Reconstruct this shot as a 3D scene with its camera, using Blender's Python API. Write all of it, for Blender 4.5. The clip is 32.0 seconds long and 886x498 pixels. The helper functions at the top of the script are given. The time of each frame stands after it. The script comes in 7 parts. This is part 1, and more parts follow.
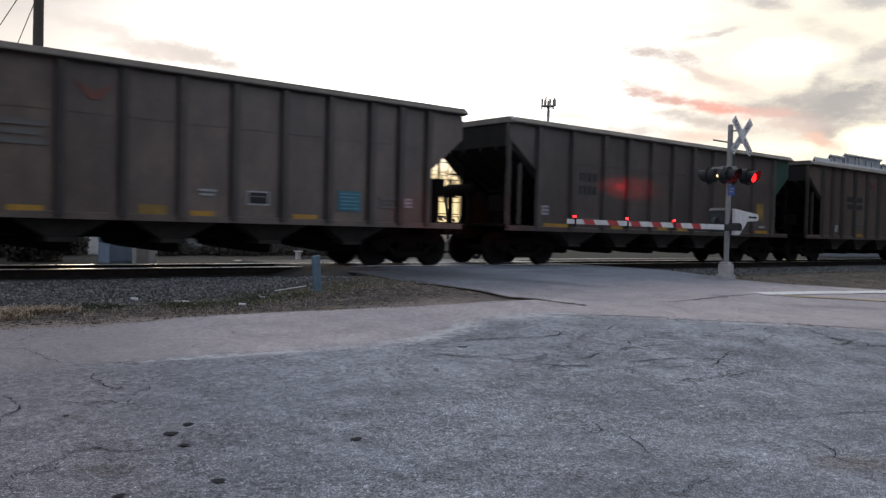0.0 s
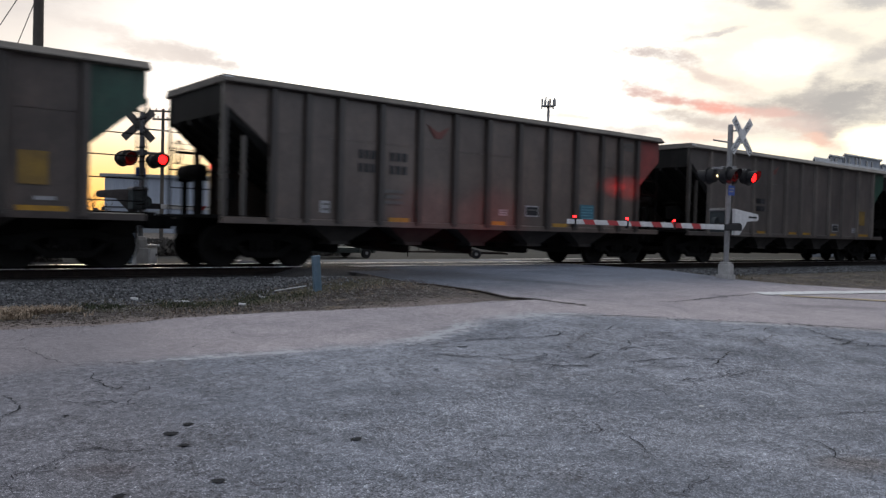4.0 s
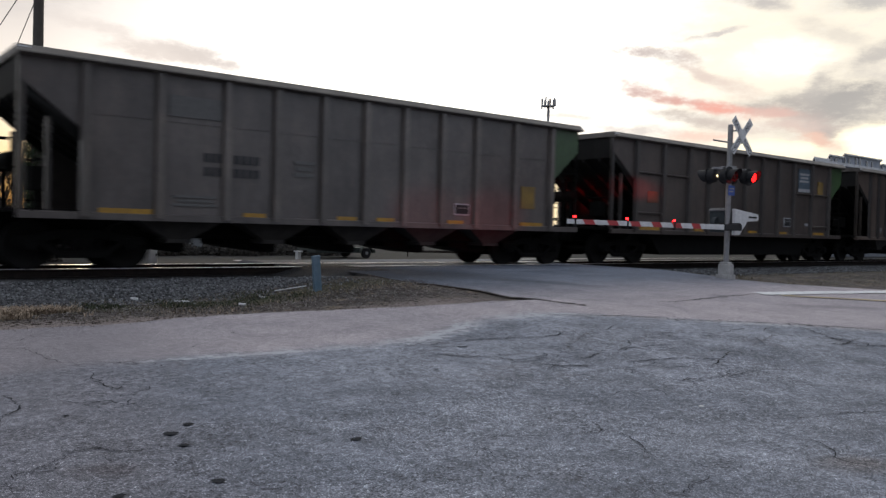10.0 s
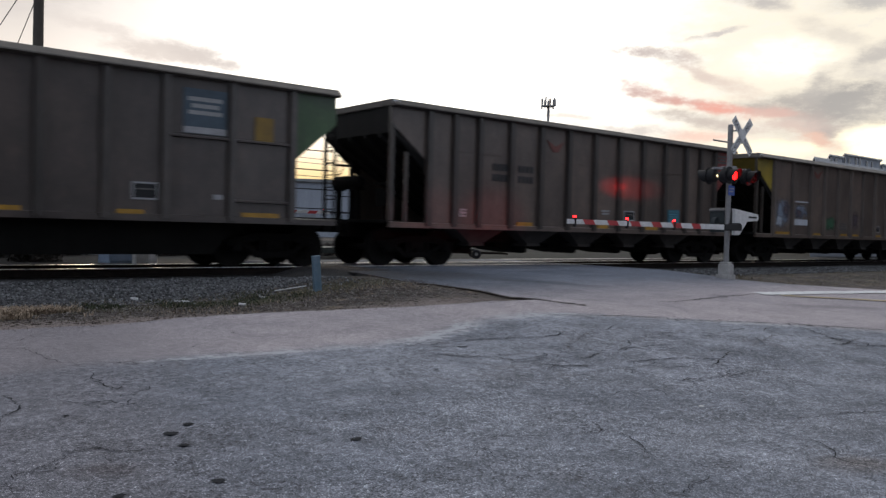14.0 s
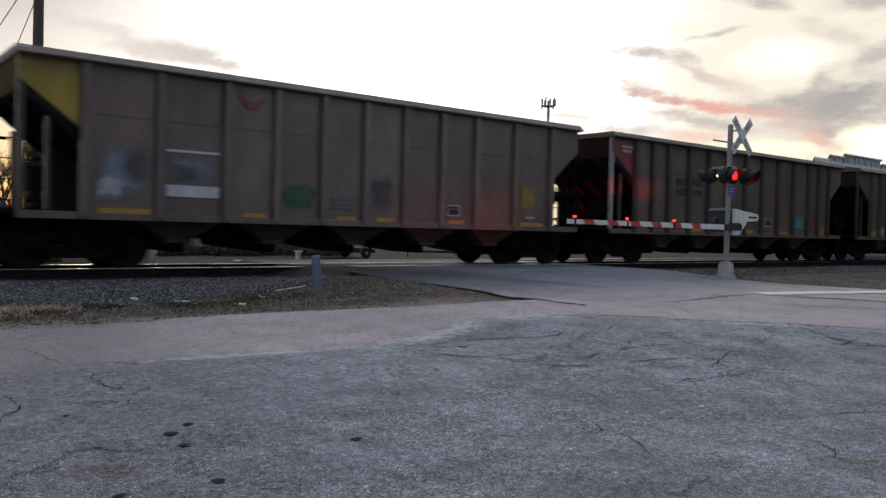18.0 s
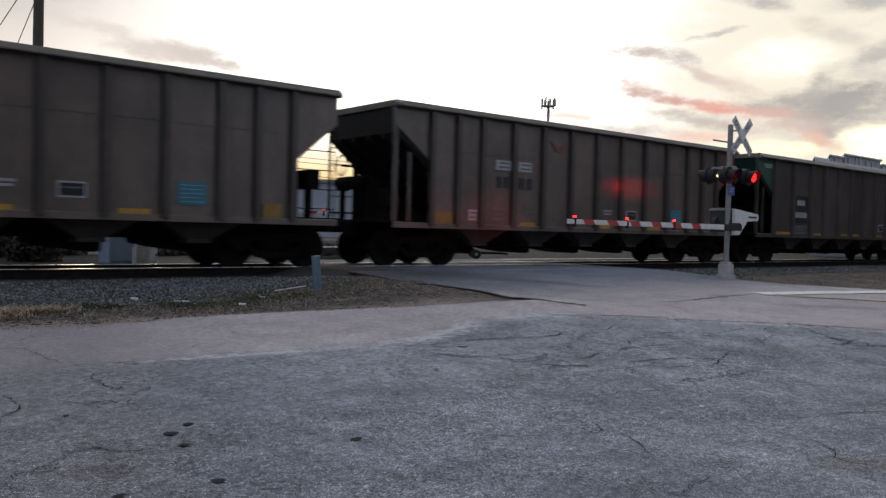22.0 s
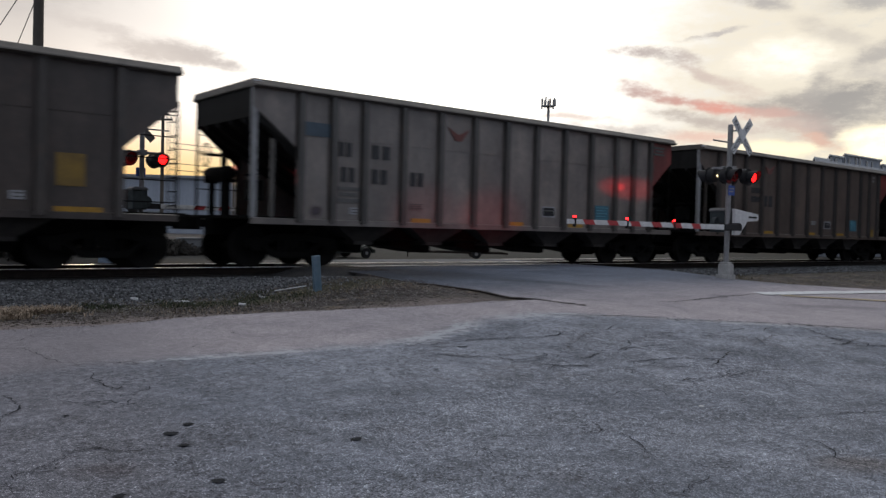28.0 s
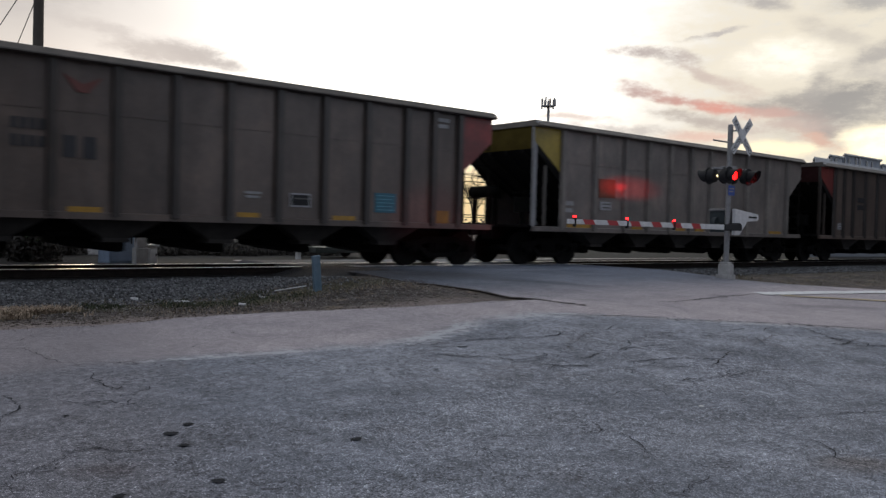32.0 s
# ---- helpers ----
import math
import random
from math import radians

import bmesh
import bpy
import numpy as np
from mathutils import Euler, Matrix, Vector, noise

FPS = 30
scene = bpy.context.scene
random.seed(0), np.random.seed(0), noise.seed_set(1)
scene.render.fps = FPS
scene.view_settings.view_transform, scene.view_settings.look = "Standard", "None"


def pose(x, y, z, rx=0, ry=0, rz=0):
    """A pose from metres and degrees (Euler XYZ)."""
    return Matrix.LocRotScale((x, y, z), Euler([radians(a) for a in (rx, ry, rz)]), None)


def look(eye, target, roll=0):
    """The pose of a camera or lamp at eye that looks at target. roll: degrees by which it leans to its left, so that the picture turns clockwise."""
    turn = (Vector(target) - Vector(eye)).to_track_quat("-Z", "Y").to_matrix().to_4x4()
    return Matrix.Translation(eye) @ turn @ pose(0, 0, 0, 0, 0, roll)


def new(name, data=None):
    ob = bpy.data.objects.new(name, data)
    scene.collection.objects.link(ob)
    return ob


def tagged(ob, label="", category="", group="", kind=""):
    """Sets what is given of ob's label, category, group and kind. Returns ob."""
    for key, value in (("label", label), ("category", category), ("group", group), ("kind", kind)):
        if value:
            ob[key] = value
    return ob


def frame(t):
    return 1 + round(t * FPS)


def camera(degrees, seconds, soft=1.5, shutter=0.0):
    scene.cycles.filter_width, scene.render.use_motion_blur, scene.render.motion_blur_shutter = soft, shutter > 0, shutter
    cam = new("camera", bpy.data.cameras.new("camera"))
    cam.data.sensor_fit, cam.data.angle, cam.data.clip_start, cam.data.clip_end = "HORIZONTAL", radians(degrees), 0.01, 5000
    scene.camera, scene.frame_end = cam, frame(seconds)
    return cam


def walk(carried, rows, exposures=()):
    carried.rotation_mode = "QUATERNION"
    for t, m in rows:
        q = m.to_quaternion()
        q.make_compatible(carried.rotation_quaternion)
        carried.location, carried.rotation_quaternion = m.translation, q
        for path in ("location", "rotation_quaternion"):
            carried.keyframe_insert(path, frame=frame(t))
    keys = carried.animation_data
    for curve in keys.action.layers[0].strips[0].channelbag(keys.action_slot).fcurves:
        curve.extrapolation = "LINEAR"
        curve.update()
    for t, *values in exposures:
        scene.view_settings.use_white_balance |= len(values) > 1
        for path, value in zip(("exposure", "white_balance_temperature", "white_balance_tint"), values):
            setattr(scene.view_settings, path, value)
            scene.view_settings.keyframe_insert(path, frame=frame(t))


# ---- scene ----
# ---- camera: a phone held still beside the level crossing ----
EYE = 1.6
cam = camera(57.28, 32.0, soft=1.4, shutter=0.6)
STAND = pose(0, 0, EYE, 90 - 1.41, 0, 51.12 - 90) @ pose(0, 0, 0, 0, 0, 1.49)
walk(cam, [(0, STAND), (32, STAND)], exposures=[(0, 0.42), (7, 0.38), (13, 0.31), (19, 0.22), (24, 0.18), (32, 0.04)])

# ---- the plan (x runs along the track, y across it, away from the camera) ----
RAIL = 0.65          # top of rail
TRACK_Y = 17.37      # centre line of the track
HALF = 1.55          # half the width of a wagon
PITCH = 16.15        # length of a wagon over its couplers
SPEED = 6.035        # metres a second, towards -x
SUN_AZ = 51.12 + 24  # where the sun went down, degrees from +x


def ss(a, b, v):
    t = min(max((v - a) / (b - a), 0.0), 1.0)
    return t * t * (3 - 2 * t)


def lerp_table(table, v):
    for (a, p), (b, q) in zip(table, table[1:]):
        if v <= b:
            return p + (q - p) * max(v - a, 0) / (b - a)
    return table[-1][1]


LOT_RISE = [(4, 0), (12, 0.31)]
ROAD_RISE = [(4, 0), (9, 0.4), (11.5, 0.60), (13.5, 0.655), (15.5, 0.64), (19.2, 0.64), (26, 0.45)]


def paved(x, y):
    """Height of the paved surface: the lot rises gently, the road climbs to the rails."""
    a = lerp_table(LOT_RISE, y)
    return a + (lerp_table(ROAD_RISE, y) - a) * ss(2, 9.5, x)


def earth(x, y):
    """Height of the bare ground."""
    left = lerp_table([(4, -0.05), (9.0, 0.16), (10.4, 0.243), (11.5, 0.285), (13.4, 0.31), (15, 0.30), (20, 0.36), (21, 0.38), (26, 0.40)], y)
    road = lerp_table([(4, -0.06), (9, 0.36), (11.5, 0.59), (13.4, 0.625), (14.6, 0.56), (15.4, 0.35), (20, 0.36), (21, 0.42), (26, 0.40)], y)
    right = lerp_table([(4, -0.06), (9, 0.36), (11.5, 0.56), (12.2, 0.55), (13.1, 0.38), (14.6, 0.3), (20, 0.36), (21, 0.42), (26, 0.40)], y)
    road += (right - road) * ss(18.2, 19.4, x)
    return left + (road - left) * ss(5.2, 8.8, x) + 0.02 * noise.noise(Vector((x * 0.7, y * 0.7, 3)))


# ---- light: sundown behind thin cloud ----
world = bpy.data.worlds.new("evening_sky")
scene.world = world
world.use_nodes = True
W = world.node_tree


def wire(tree, kind, **values):
    """A node with its sockets set; a tuple (node, socket) or a node links instead."""
    n = tree.nodes.new("ShaderNode" + kind)
    for key, v in values.items():
        if key.startswith("i_"):
            name = key[2:]
            sock = n.inputs[int(name)] if name.isdigit() else n.inputs[name.replace("_", " ")]
            if isinstance(v, bpy.types.Node):
                tree.links.new(v.outputs[0], sock)
            elif isinstance(v, tuple) and isinstance(v[0], bpy.types.Node):
                tree.links.new(v[0].outputs[v[1]], sock)
            else:
                sock.default_value = v
        elif key == "operation":
            n.operation = v
        elif key == "interpolation_type":
            n.interpolation_type = v
        elif key == "sky_type":
            n.sky_type = v
        elif key == "sun_disc":
            n.sun_disc = v
        elif key == "vector_type":
            n.vector_type = v
        elif key == "noise_dimensions":
            n.noise_dimensions = v
        elif key == "feature":
            n.feature = v
    return n


def calc(tree, op, a, b=0.0, c=0.0):
    return wire(tree, "Math", operation=op, i_0=a, i_1=b, i_2=c)


def ramp(tree, fac, stops, mode="LINEAR"):
    n = wire(tree, "ValToRGB", i_0=fac)
    n.color_ramp.interpolation = mode
    els = n.color_ramp.elements
    while len(els) < len(stops):
        els.new(0.5)
    for e, (p, col) in zip(els, stops):
        e.position, e.color = p, (*col, 1) if len(col) == 3 else col
    return n


def blend(tree, fac, a, b, mode="MIX"):
    n = tree.nodes.new("ShaderNodeMix")
    n.data_type, n.blend_type = "RGBA", mode
    for sock, v in ((n.inputs[0], fac), (n.inputs[6], a), (n.inputs[7], b)):
        if isinstance(v, bpy.types.Node):
            tree.links.new(v.outputs[2] if v.bl_idname == "ShaderNodeMix" else v.outputs[0], sock)
        elif isinstance(v, tuple) and isinstance(v[0], bpy.types.Node):
            tree.links.new(v[0].outputs[v[1]], sock)
        else:
            sock.default_value = v if isinstance(v, float) else (*v, 1)
    return n


def col(n):
    return (n, 2) if n.bl_idname == "ShaderNodeMix" else (n, 0)


def build_sky():
    W.nodes.clear()
    out = W.nodes.new("ShaderNodeOutputWorld")
    where = wire(W, "TexCoord")
    turned = wire(W, "Mapping", vector_type="POINT", i_0=(where, 0))
    turned.inputs["Rotation"].default_value = (0, 0, radians(90 - 51.12))
    xyz = wire(W, "SeparateXYZ", i_0=turned)
    az = calc(W, "ARCTAN2", (xyz, 0), (xyz, 1))          # radians to the right of the road's line of sight
    el = calc(W, "ARCSINE", (xyz, 2))
    # clear sky low in the west
    sky = wire(W, "TexSky", sky_type="NISHITA", sun_disc=False)
    sky.sun_elevation, sky.sun_rotation = radians(3.0), radians(90 - SUN_AZ)
    sky.air_density, sky.dust_density = 1.2, 2.5
    # the thin veil of cloud: brightest over the sundown, dull and blue behind the camera
    sun_dir = Vector((math.cos(radians(SUN_AZ - 20)) * 0.97, math.sin(radians(SUN_AZ - 20)) * 0.97, 0.26))
    toward = wire(W, "VectorMath", operation="DOT_PRODUCT", i_0=(where, 0), i_1=sun_dir)
    veil = ramp(W, calc(W, "MULTIPLY_ADD", (toward, 1), 0.5, 0.5),
                [(0.0, (0.36, 0.42, 0.54)), (0.55, (0.54, 0.585, 0.68)), (0.82, (0.62, 0.635, 0.66)), (0.93, (0.60, 0.59, 0.57)), (0.966, (0.82, 0.79, 0.74)), (0.986, (1.3, 1.25, 1.17)), (1.0, (2.0, 1.93, 1.78))])
    # grey shelf of cloud to the left and overhead there
    left = calc(W, "SUBTRACT", 1.0, calc(W, "SMOOTH_MIN", calc(W, "ABSOLUTE", calc(W, "MULTIPLY_ADD", az, 1.25, 0.85)), 1.0, 0.3))
    high = wire(W, "MapRange", interpolation_type="SMOOTHSTEP", i_0=el, i_1=0.12, i_2=0.24)
    grey = calc(W, "MULTIPLY", left, high)
    veil2 = blend(W, calc(W, "MULTIPLY", grey, 0.9), col(veil), (0.47, 0.46, 0.465))
    # glow along the horizon
    low = wire(W, "MapRange", interpolation_type="SMOOTHSTEP", i_0=el, i_1=0.15, i_2=0.045)
    near_sun = wire(W, "MapRange", interpolation_type="SMOOTHSTEP", i_0=calc(W, "ABSOLUTE", calc(W, "ADD", az, 0.22)), i_1=0.95, i_2=0.1)
    glow = calc(W, "MULTIPLY", low, near_sun)
    veil3 = blend(W, calc(W, "MULTIPLY", glow, 0.97), col(veil2), (0.80, 0.585, 0.265))
    core = calc(W, "MULTIPLY", wire(W, "MapRange", interpolation_type="SMOOTHSTEP", i_0=el, i_1=0.075, i_2=0.0),
                wire(W, "MapRange", interpolation_type="SMOOTHSTEP", i_0=calc(W, "ABSOLUTE", calc(W, "ADD", az, 0.43)), i_1=0.2, i_2=0.0))
    veil3 = blend(W, core, col(veil3), (1.15, 0.52, 0.10))
    # clouds: ragged streaks that fall to the right, grey heaps beyond them
    plain = wire(W, "CombineXYZ", i_0=az, i_1=el)
    stretch = wire(W, "Mapping", i_0=plain)
    stretch.inputs["Scale"].default_value = (1, 2.2, 1)
    curl = wire(W, "TexNoise", i_Vector=stretch, i_Scale=13.0, i_Detail=7, i_Roughness=0.62)
    shift = wire(W, "VectorMath", operation="MULTIPLY_ADD", i_0=(curl, 1), i_1=(0.062, 0.026, 0), i_2=(-0.031, -0.013, 0))
    flat = wire(W, "VectorMath", operation="ADD", i_0=plain, i_1=shift)
    grain = wire(W, "TexNoise", i_Vector=stretch, i_Scale=24.0, i_Detail=8, i_Roughness=0.68)

    def cloud(below, a, e, ra, re, tilt, colour, amount, lo=0.1, hi=1.15):
        m = wire(W, "Mapping", vector_type="TEXTURE", i_0=flat)
        m.inputs["Location"].default_value = (a, e, 0)
        m.inputs["Rotation"].default_value = (0, 0, radians(tilt))
        m.inputs["Scale"].default_value = (ra, re, 1)
        d = wire(W, "VectorMath", operation="LENGTH", i_0=m)
        area = wire(W, "MapRange", interpolation_type="SMOOTHSTEP", i_0=(d, 1), i_1=1.15, i_2=0.0)
        s = calc(W, "MULTIPLY", area, calc(W, "MULTIPLY_ADD", (grain, 0), 2.6, -0.35))
        s = wire(W, "MapRange", interpolation_type="SMOOTHSTEP", i_0=s, i_1=lo, i_2=hi)
        return blend(W, calc(W, "MULTIPLY", s, amount), col(below), colour)

    # warm veil and bright openings to the right of the road
    c = cloud(veil3, 0.47, 0.19, 0.34, 0.19, 0, (0.84, 0.76, 0.62), 0.85, 0.0, 0.8)
    c = cloud(c, 0.395, 0.200, 0.09, 0.036, 0, (1.2, 1.12, 0.97), 0.8)
    c = cloud(c, 0.487, 0.104, 0.085, 0.034, 0, (1.6, 1.4, 0.95), 1.0)
    c = cloud(c, 0.375, 0.100, 0.10, 0.015, 0, (1.25, 1.08, 0.72), 0.85)
    # the grey bank
    c = cloud(c, 0.400, 0.150, 0.14, 0.022, 3, (0.40, 0.37, 0.345), 0.95)
    c = cloud(c, 0.447, 0.146, 0.10, 0.036, 20, (0.36, 0.34, 0.325), 1.0, 0.05, 0.9)
    c = cloud(c, 0.500, 0.142, 0.08, 0.030, 8, (0.41, 0.385, 0.36), 0.95)
    c = cloud(c, 0.432, 0.172, 0.05, 0.020, 50, (0.43, 0.40, 0.375), 0.9)
    c = cloud(c, 0.430, 0.122, 0.06, 0.030, -42, (0.43, 0.375, 0.35), 0.95)
    c = cloud(c, 0.500, 0.178, 0.08, 0.015, -8, (0.56, 0.52, 0.48), 0.7)
    c = cloud(c, 0.482, 0.202, 0.05, 0.018, 28, (0.45, 0.42, 0.395), 0.9)
    c = cloud(c, 0.440, 0.226, 0.07, 0.020, -24, (0.60, 0.55, 0.49), 0.75)
    c = cloud(c, 0.480, 0.253, 0.08, 0.018, 0, (0.44, 0.42, 0.40), 0.95)
    c = cloud(c, 0.366, 0.263, 0.05, 0.016, -10, (0.46, 0.43, 0.41), 0.95)
    # upper streak, falling to the right from a thin tip
    c = cloud(c, 0.228, 0.215, 0.075, 0.010, -6, (0.50, 0.43, 0.41), 1.0)
    c = cloud(c, 0.276, 0.206, 0.050, 0.014, -12, (0.48, 0.42, 0.40), 1.0)
    c = cloud(c, 0.300, 0.190, 0.060, 0.014, -36, (0.60, 0.50, 0.45), 0.85)
    c = cloud(c, 0.336, 0.172, 0.060, 0.014, -25, (0.64, 0.53, 0.47), 0.75)
    c = cloud(c, 0.312, 0.228, 0.055, 0.0045, 9, (0.52, 0.48, 0.46), 0.9)
    # lower streak, lit red from below
    c = cloud(c, 0.238, 0.168, 0.065, 0.011, -14, (0.54, 0.39, 0.36), 1.0)
    c = cloud(c, 0.288, 0.157, 0.070, 0.012, -12, (0.58, 0.35, 0.31), 1.0)
    c = cloud(c, 0.330, 0.147, 0.070, 0.014, -12, (0.72, 0.35, 0.29), 1.0)
    c = cloud(c, 0.378, 0.140, 0.055, 0.013, -6, (0.62, 0.41, 0.36), 0.85)
    # grey and rosy tatters beneath them
    c = cloud(c, 0.290, 0.137, 0.075, 0.013, -12, (0.50, 0.44, 0.40), 0.9)
    c = cloud(c, 0.335, 0.127, 0.075, 0.015, -8, (0.52, 0.45, 0.41), 0.9)
    c = cloud(c, 0.302, 0.114, 0.080, 0.011, 0, (0.78, 0.53, 0.44), 0.85)
    c = cloud(c, 0.424, 0.110, 0.055, 0.012, -20, (0.70, 0.46, 0.37), 0.9)
    c = cloud(c, 0.395, 0.125, 0.070, 0.012, 0, (0.60, 0.48, 0.43), 0.8)
    c = cloud(c, 0.155, 0.141, 0.085, 0.007, -3, (0.72, 0.60, 0.54), 0.85)
    c = cloud(c, 0.208, 0.126, 0.120, 0.012, -6, (0.56, 0.51, 0.48), 0.85)
    # dull smears to the left
    c = cloud(c, -0.325, 0.193, 0.110, 0.022, -6, (0.53, 0.51, 0.50), 0.9, 0.0, 0.9)
    c = cloud(c, -0.285, 0.189, 0.090, 0.020, -12, (0.50, 0.48, 0.475), 0.85)
    c = cloud(c, -0.400, 0.214, 0.080, 0.012, -8, (0.56, 0.54, 0.53), 0.7)
    c = cloud(c, -0.50, 0.25, 0.20, 0.06, 5, (0.50, 0.49, 0.49), 0.75)
    c = cloud(c, -0.40, 0.13, 0.16, 0.03, -6, (0.62, 0.56, 0.48), 0.7)
    shelf = c
    # the veil over the clear sky
    scaled = blend(W, 1.0, col(shelf), (9.0, 9.0, 9.0), "MULTIPLY")
    full = blend(W, 0.95, (sky, 0), col(scaled))
    below = calc(W, "LESS_THAN", el, -0.002)
    ground = blend(W, below, col(full), (0.9, 0.85, 0.8))
    back = wire(W, "Background", i_Color=col(ground), i_Strength=0.12)
    W.links.new(back.outputs[0], out.inputs[0])


build_sky()

sun = new("sun", bpy.data.lights.new("sun", "SUN"))
sun.data.energy, sun.data.angle, sun.data.color = 0.6, radians(10), (1.0, 0.72, 0.45)
sun.matrix_world = look((30 * math.cos(radians(SUN_AZ)), 30 * math.sin(radians(SUN_AZ)), 2.2), (0, 0, 0))


# ---- materials ----
def material(name, rough=0.8, metal=0.0, spec=0.5):
    m = bpy.data.materials.new(name)
    m.use_nodes = True
    t = m.node_tree
    b = t.nodes["Principled BSDF"]
    b.inputs["Roughness"].default_value = rough
    b.inputs["Metallic"].default_value = metal
    b.inputs["Specular IOR Level"].default_value = spec
    return m, t, b


def noise_tex(t, scale, detail=6, rough=0.6, vec=None, distort=0.0, dims="3D"):
    n = wire(t, "TexNoise", noise_dimensions=dims, i_Scale=scale, i_Detail=detail, i_Roughness=rough, i_Distortion=distort)
    v = vec or (wire(t, "TexCoord"), 3)
    t.links.new(v[0].outputs[v[1]], n.inputs["Vector"])
    return n


def bump(t, b, height, strength, distance):
    n = wire(t, "Bump", i_Height=height, i_Strength=strength, i_Distance=distance)
    t.links.new(n.outputs[0], b.inputs["Normal"])
    return n


def worn(name, base, second, scale=3.0, rough=0.75, metal=0.0, grain=60.0, depth=0.002, streak=0.0, varied=0.0, spec=0.5):
    """Paint, metal, wood or stone: two tones in blotches, fine grain, and optional vertical streaks and piece-to-piece change."""
    m, t, b = material(name, rough, metal, spec)
    co = wire(t, "TexCoord")
    big = noise_tex(t, scale, 5, 0.65, (co, 3))
    c = blend(t, ramp(t, big, [(0.35, (0, 0, 0)), (0.68, (1, 1, 1))]), base, second)
    if streak:
        mp = wire(t, "Mapping", i_0=(co, 3))
        mp.inputs["Scale"].default_value = (7, 7, 0.5)
        run = noise_tex(t, 1.0, 5, 0.7, (mp, 0))
        c = blend(t, calc(t, "MULTIPLY", ramp(t, run, [(0.42, (0, 0, 0)), (0.72, (1, 1, 1))]), streak), col(c), tuple(v * 0.45 for v in base))
    if varied:
        info = wire(t, "ObjectInfo")
        c2 = wire(t, "HueSaturation", i_Value=calc(t, "MULTIPLY_ADD", (info, 5), varied, 1 - varied / 2), i_Color=col(c))
        c = c2
    fine = noise_tex(t, grain, 3, 0.6, (co, 3))
    c = blend(t, 0.35, col(c), ramp(t, fine, [(0.3, (0.55, 0.55, 0.55)), (0.7, (1.3, 1.3, 1.3))]), "MULTIPLY")
    t.links.new(c.outputs[2], b.inputs["Base Color"])
    r = calc(t, "MULTIPLY_ADD", big, 0.3, rough - 0.15)
    t.links.new(r.outputs[0], b.inputs["Roughness"])
    bump(t, b, fine, 0.5, depth)
    return m


def sprayed(name, base, second, soft=0.5):
    """Spray paint that thins out unevenly towards the edge of its patch."""
    m = worn(name, base, second, 5, 0.65, 0, 50, 0.0005, 0.2)
    t = m.node_tree
    b = t.nodes["Principled BSDF"]
    co = wire(t, "TexCoord")
    xyz = wire(t, "SeparateXYZ", i_0=(co, 0))
    u = calc(t, "ABSOLUTE", calc(t, "MULTIPLY_ADD", (xyz, 0), 2.0, -1.0))
    w = calc(t, "ABSOLUTE", calc(t, "MULTIPLY_ADD", (xyz, 2), 2.0, -1.0))
    far = calc(t, "POWER", calc(t, "ADD", calc(t, "POWER", u, 3.0), calc(t, "POWER", w, 3.0)), 0.333)
    ragged = calc(t, "MULTIPLY_ADD", (noise_tex(t, 4.0, 5, 0.65, (co, 3)), 0), 1.5, -0.75)
    cover = wire(t, "MapRange", interpolation_type="SMOOTHSTEP", i_0=calc(t, "ADD", far, ragged), i_1=1.0, i_2=1.0 - soft)
    inside = wire(t, "MapRange", i_0=far, i_1=1.0, i_2=0.85)
    t.links.new(calc(t, "MULTIPLY", calc(t, "MULTIPLY", cover, inside), 0.85).outputs[0], b.inputs["Alpha"])
    return m


def glowing(name, colour, strength):
    m, t, b = material(name, 0.3)
    b.inputs["Base Color"].default_value = (*colour, 1)
    b.inputs["Emission Color"].default_value = (*colour, 1)
    b.inputs["Emission Strength"].default_value = strength
    return m


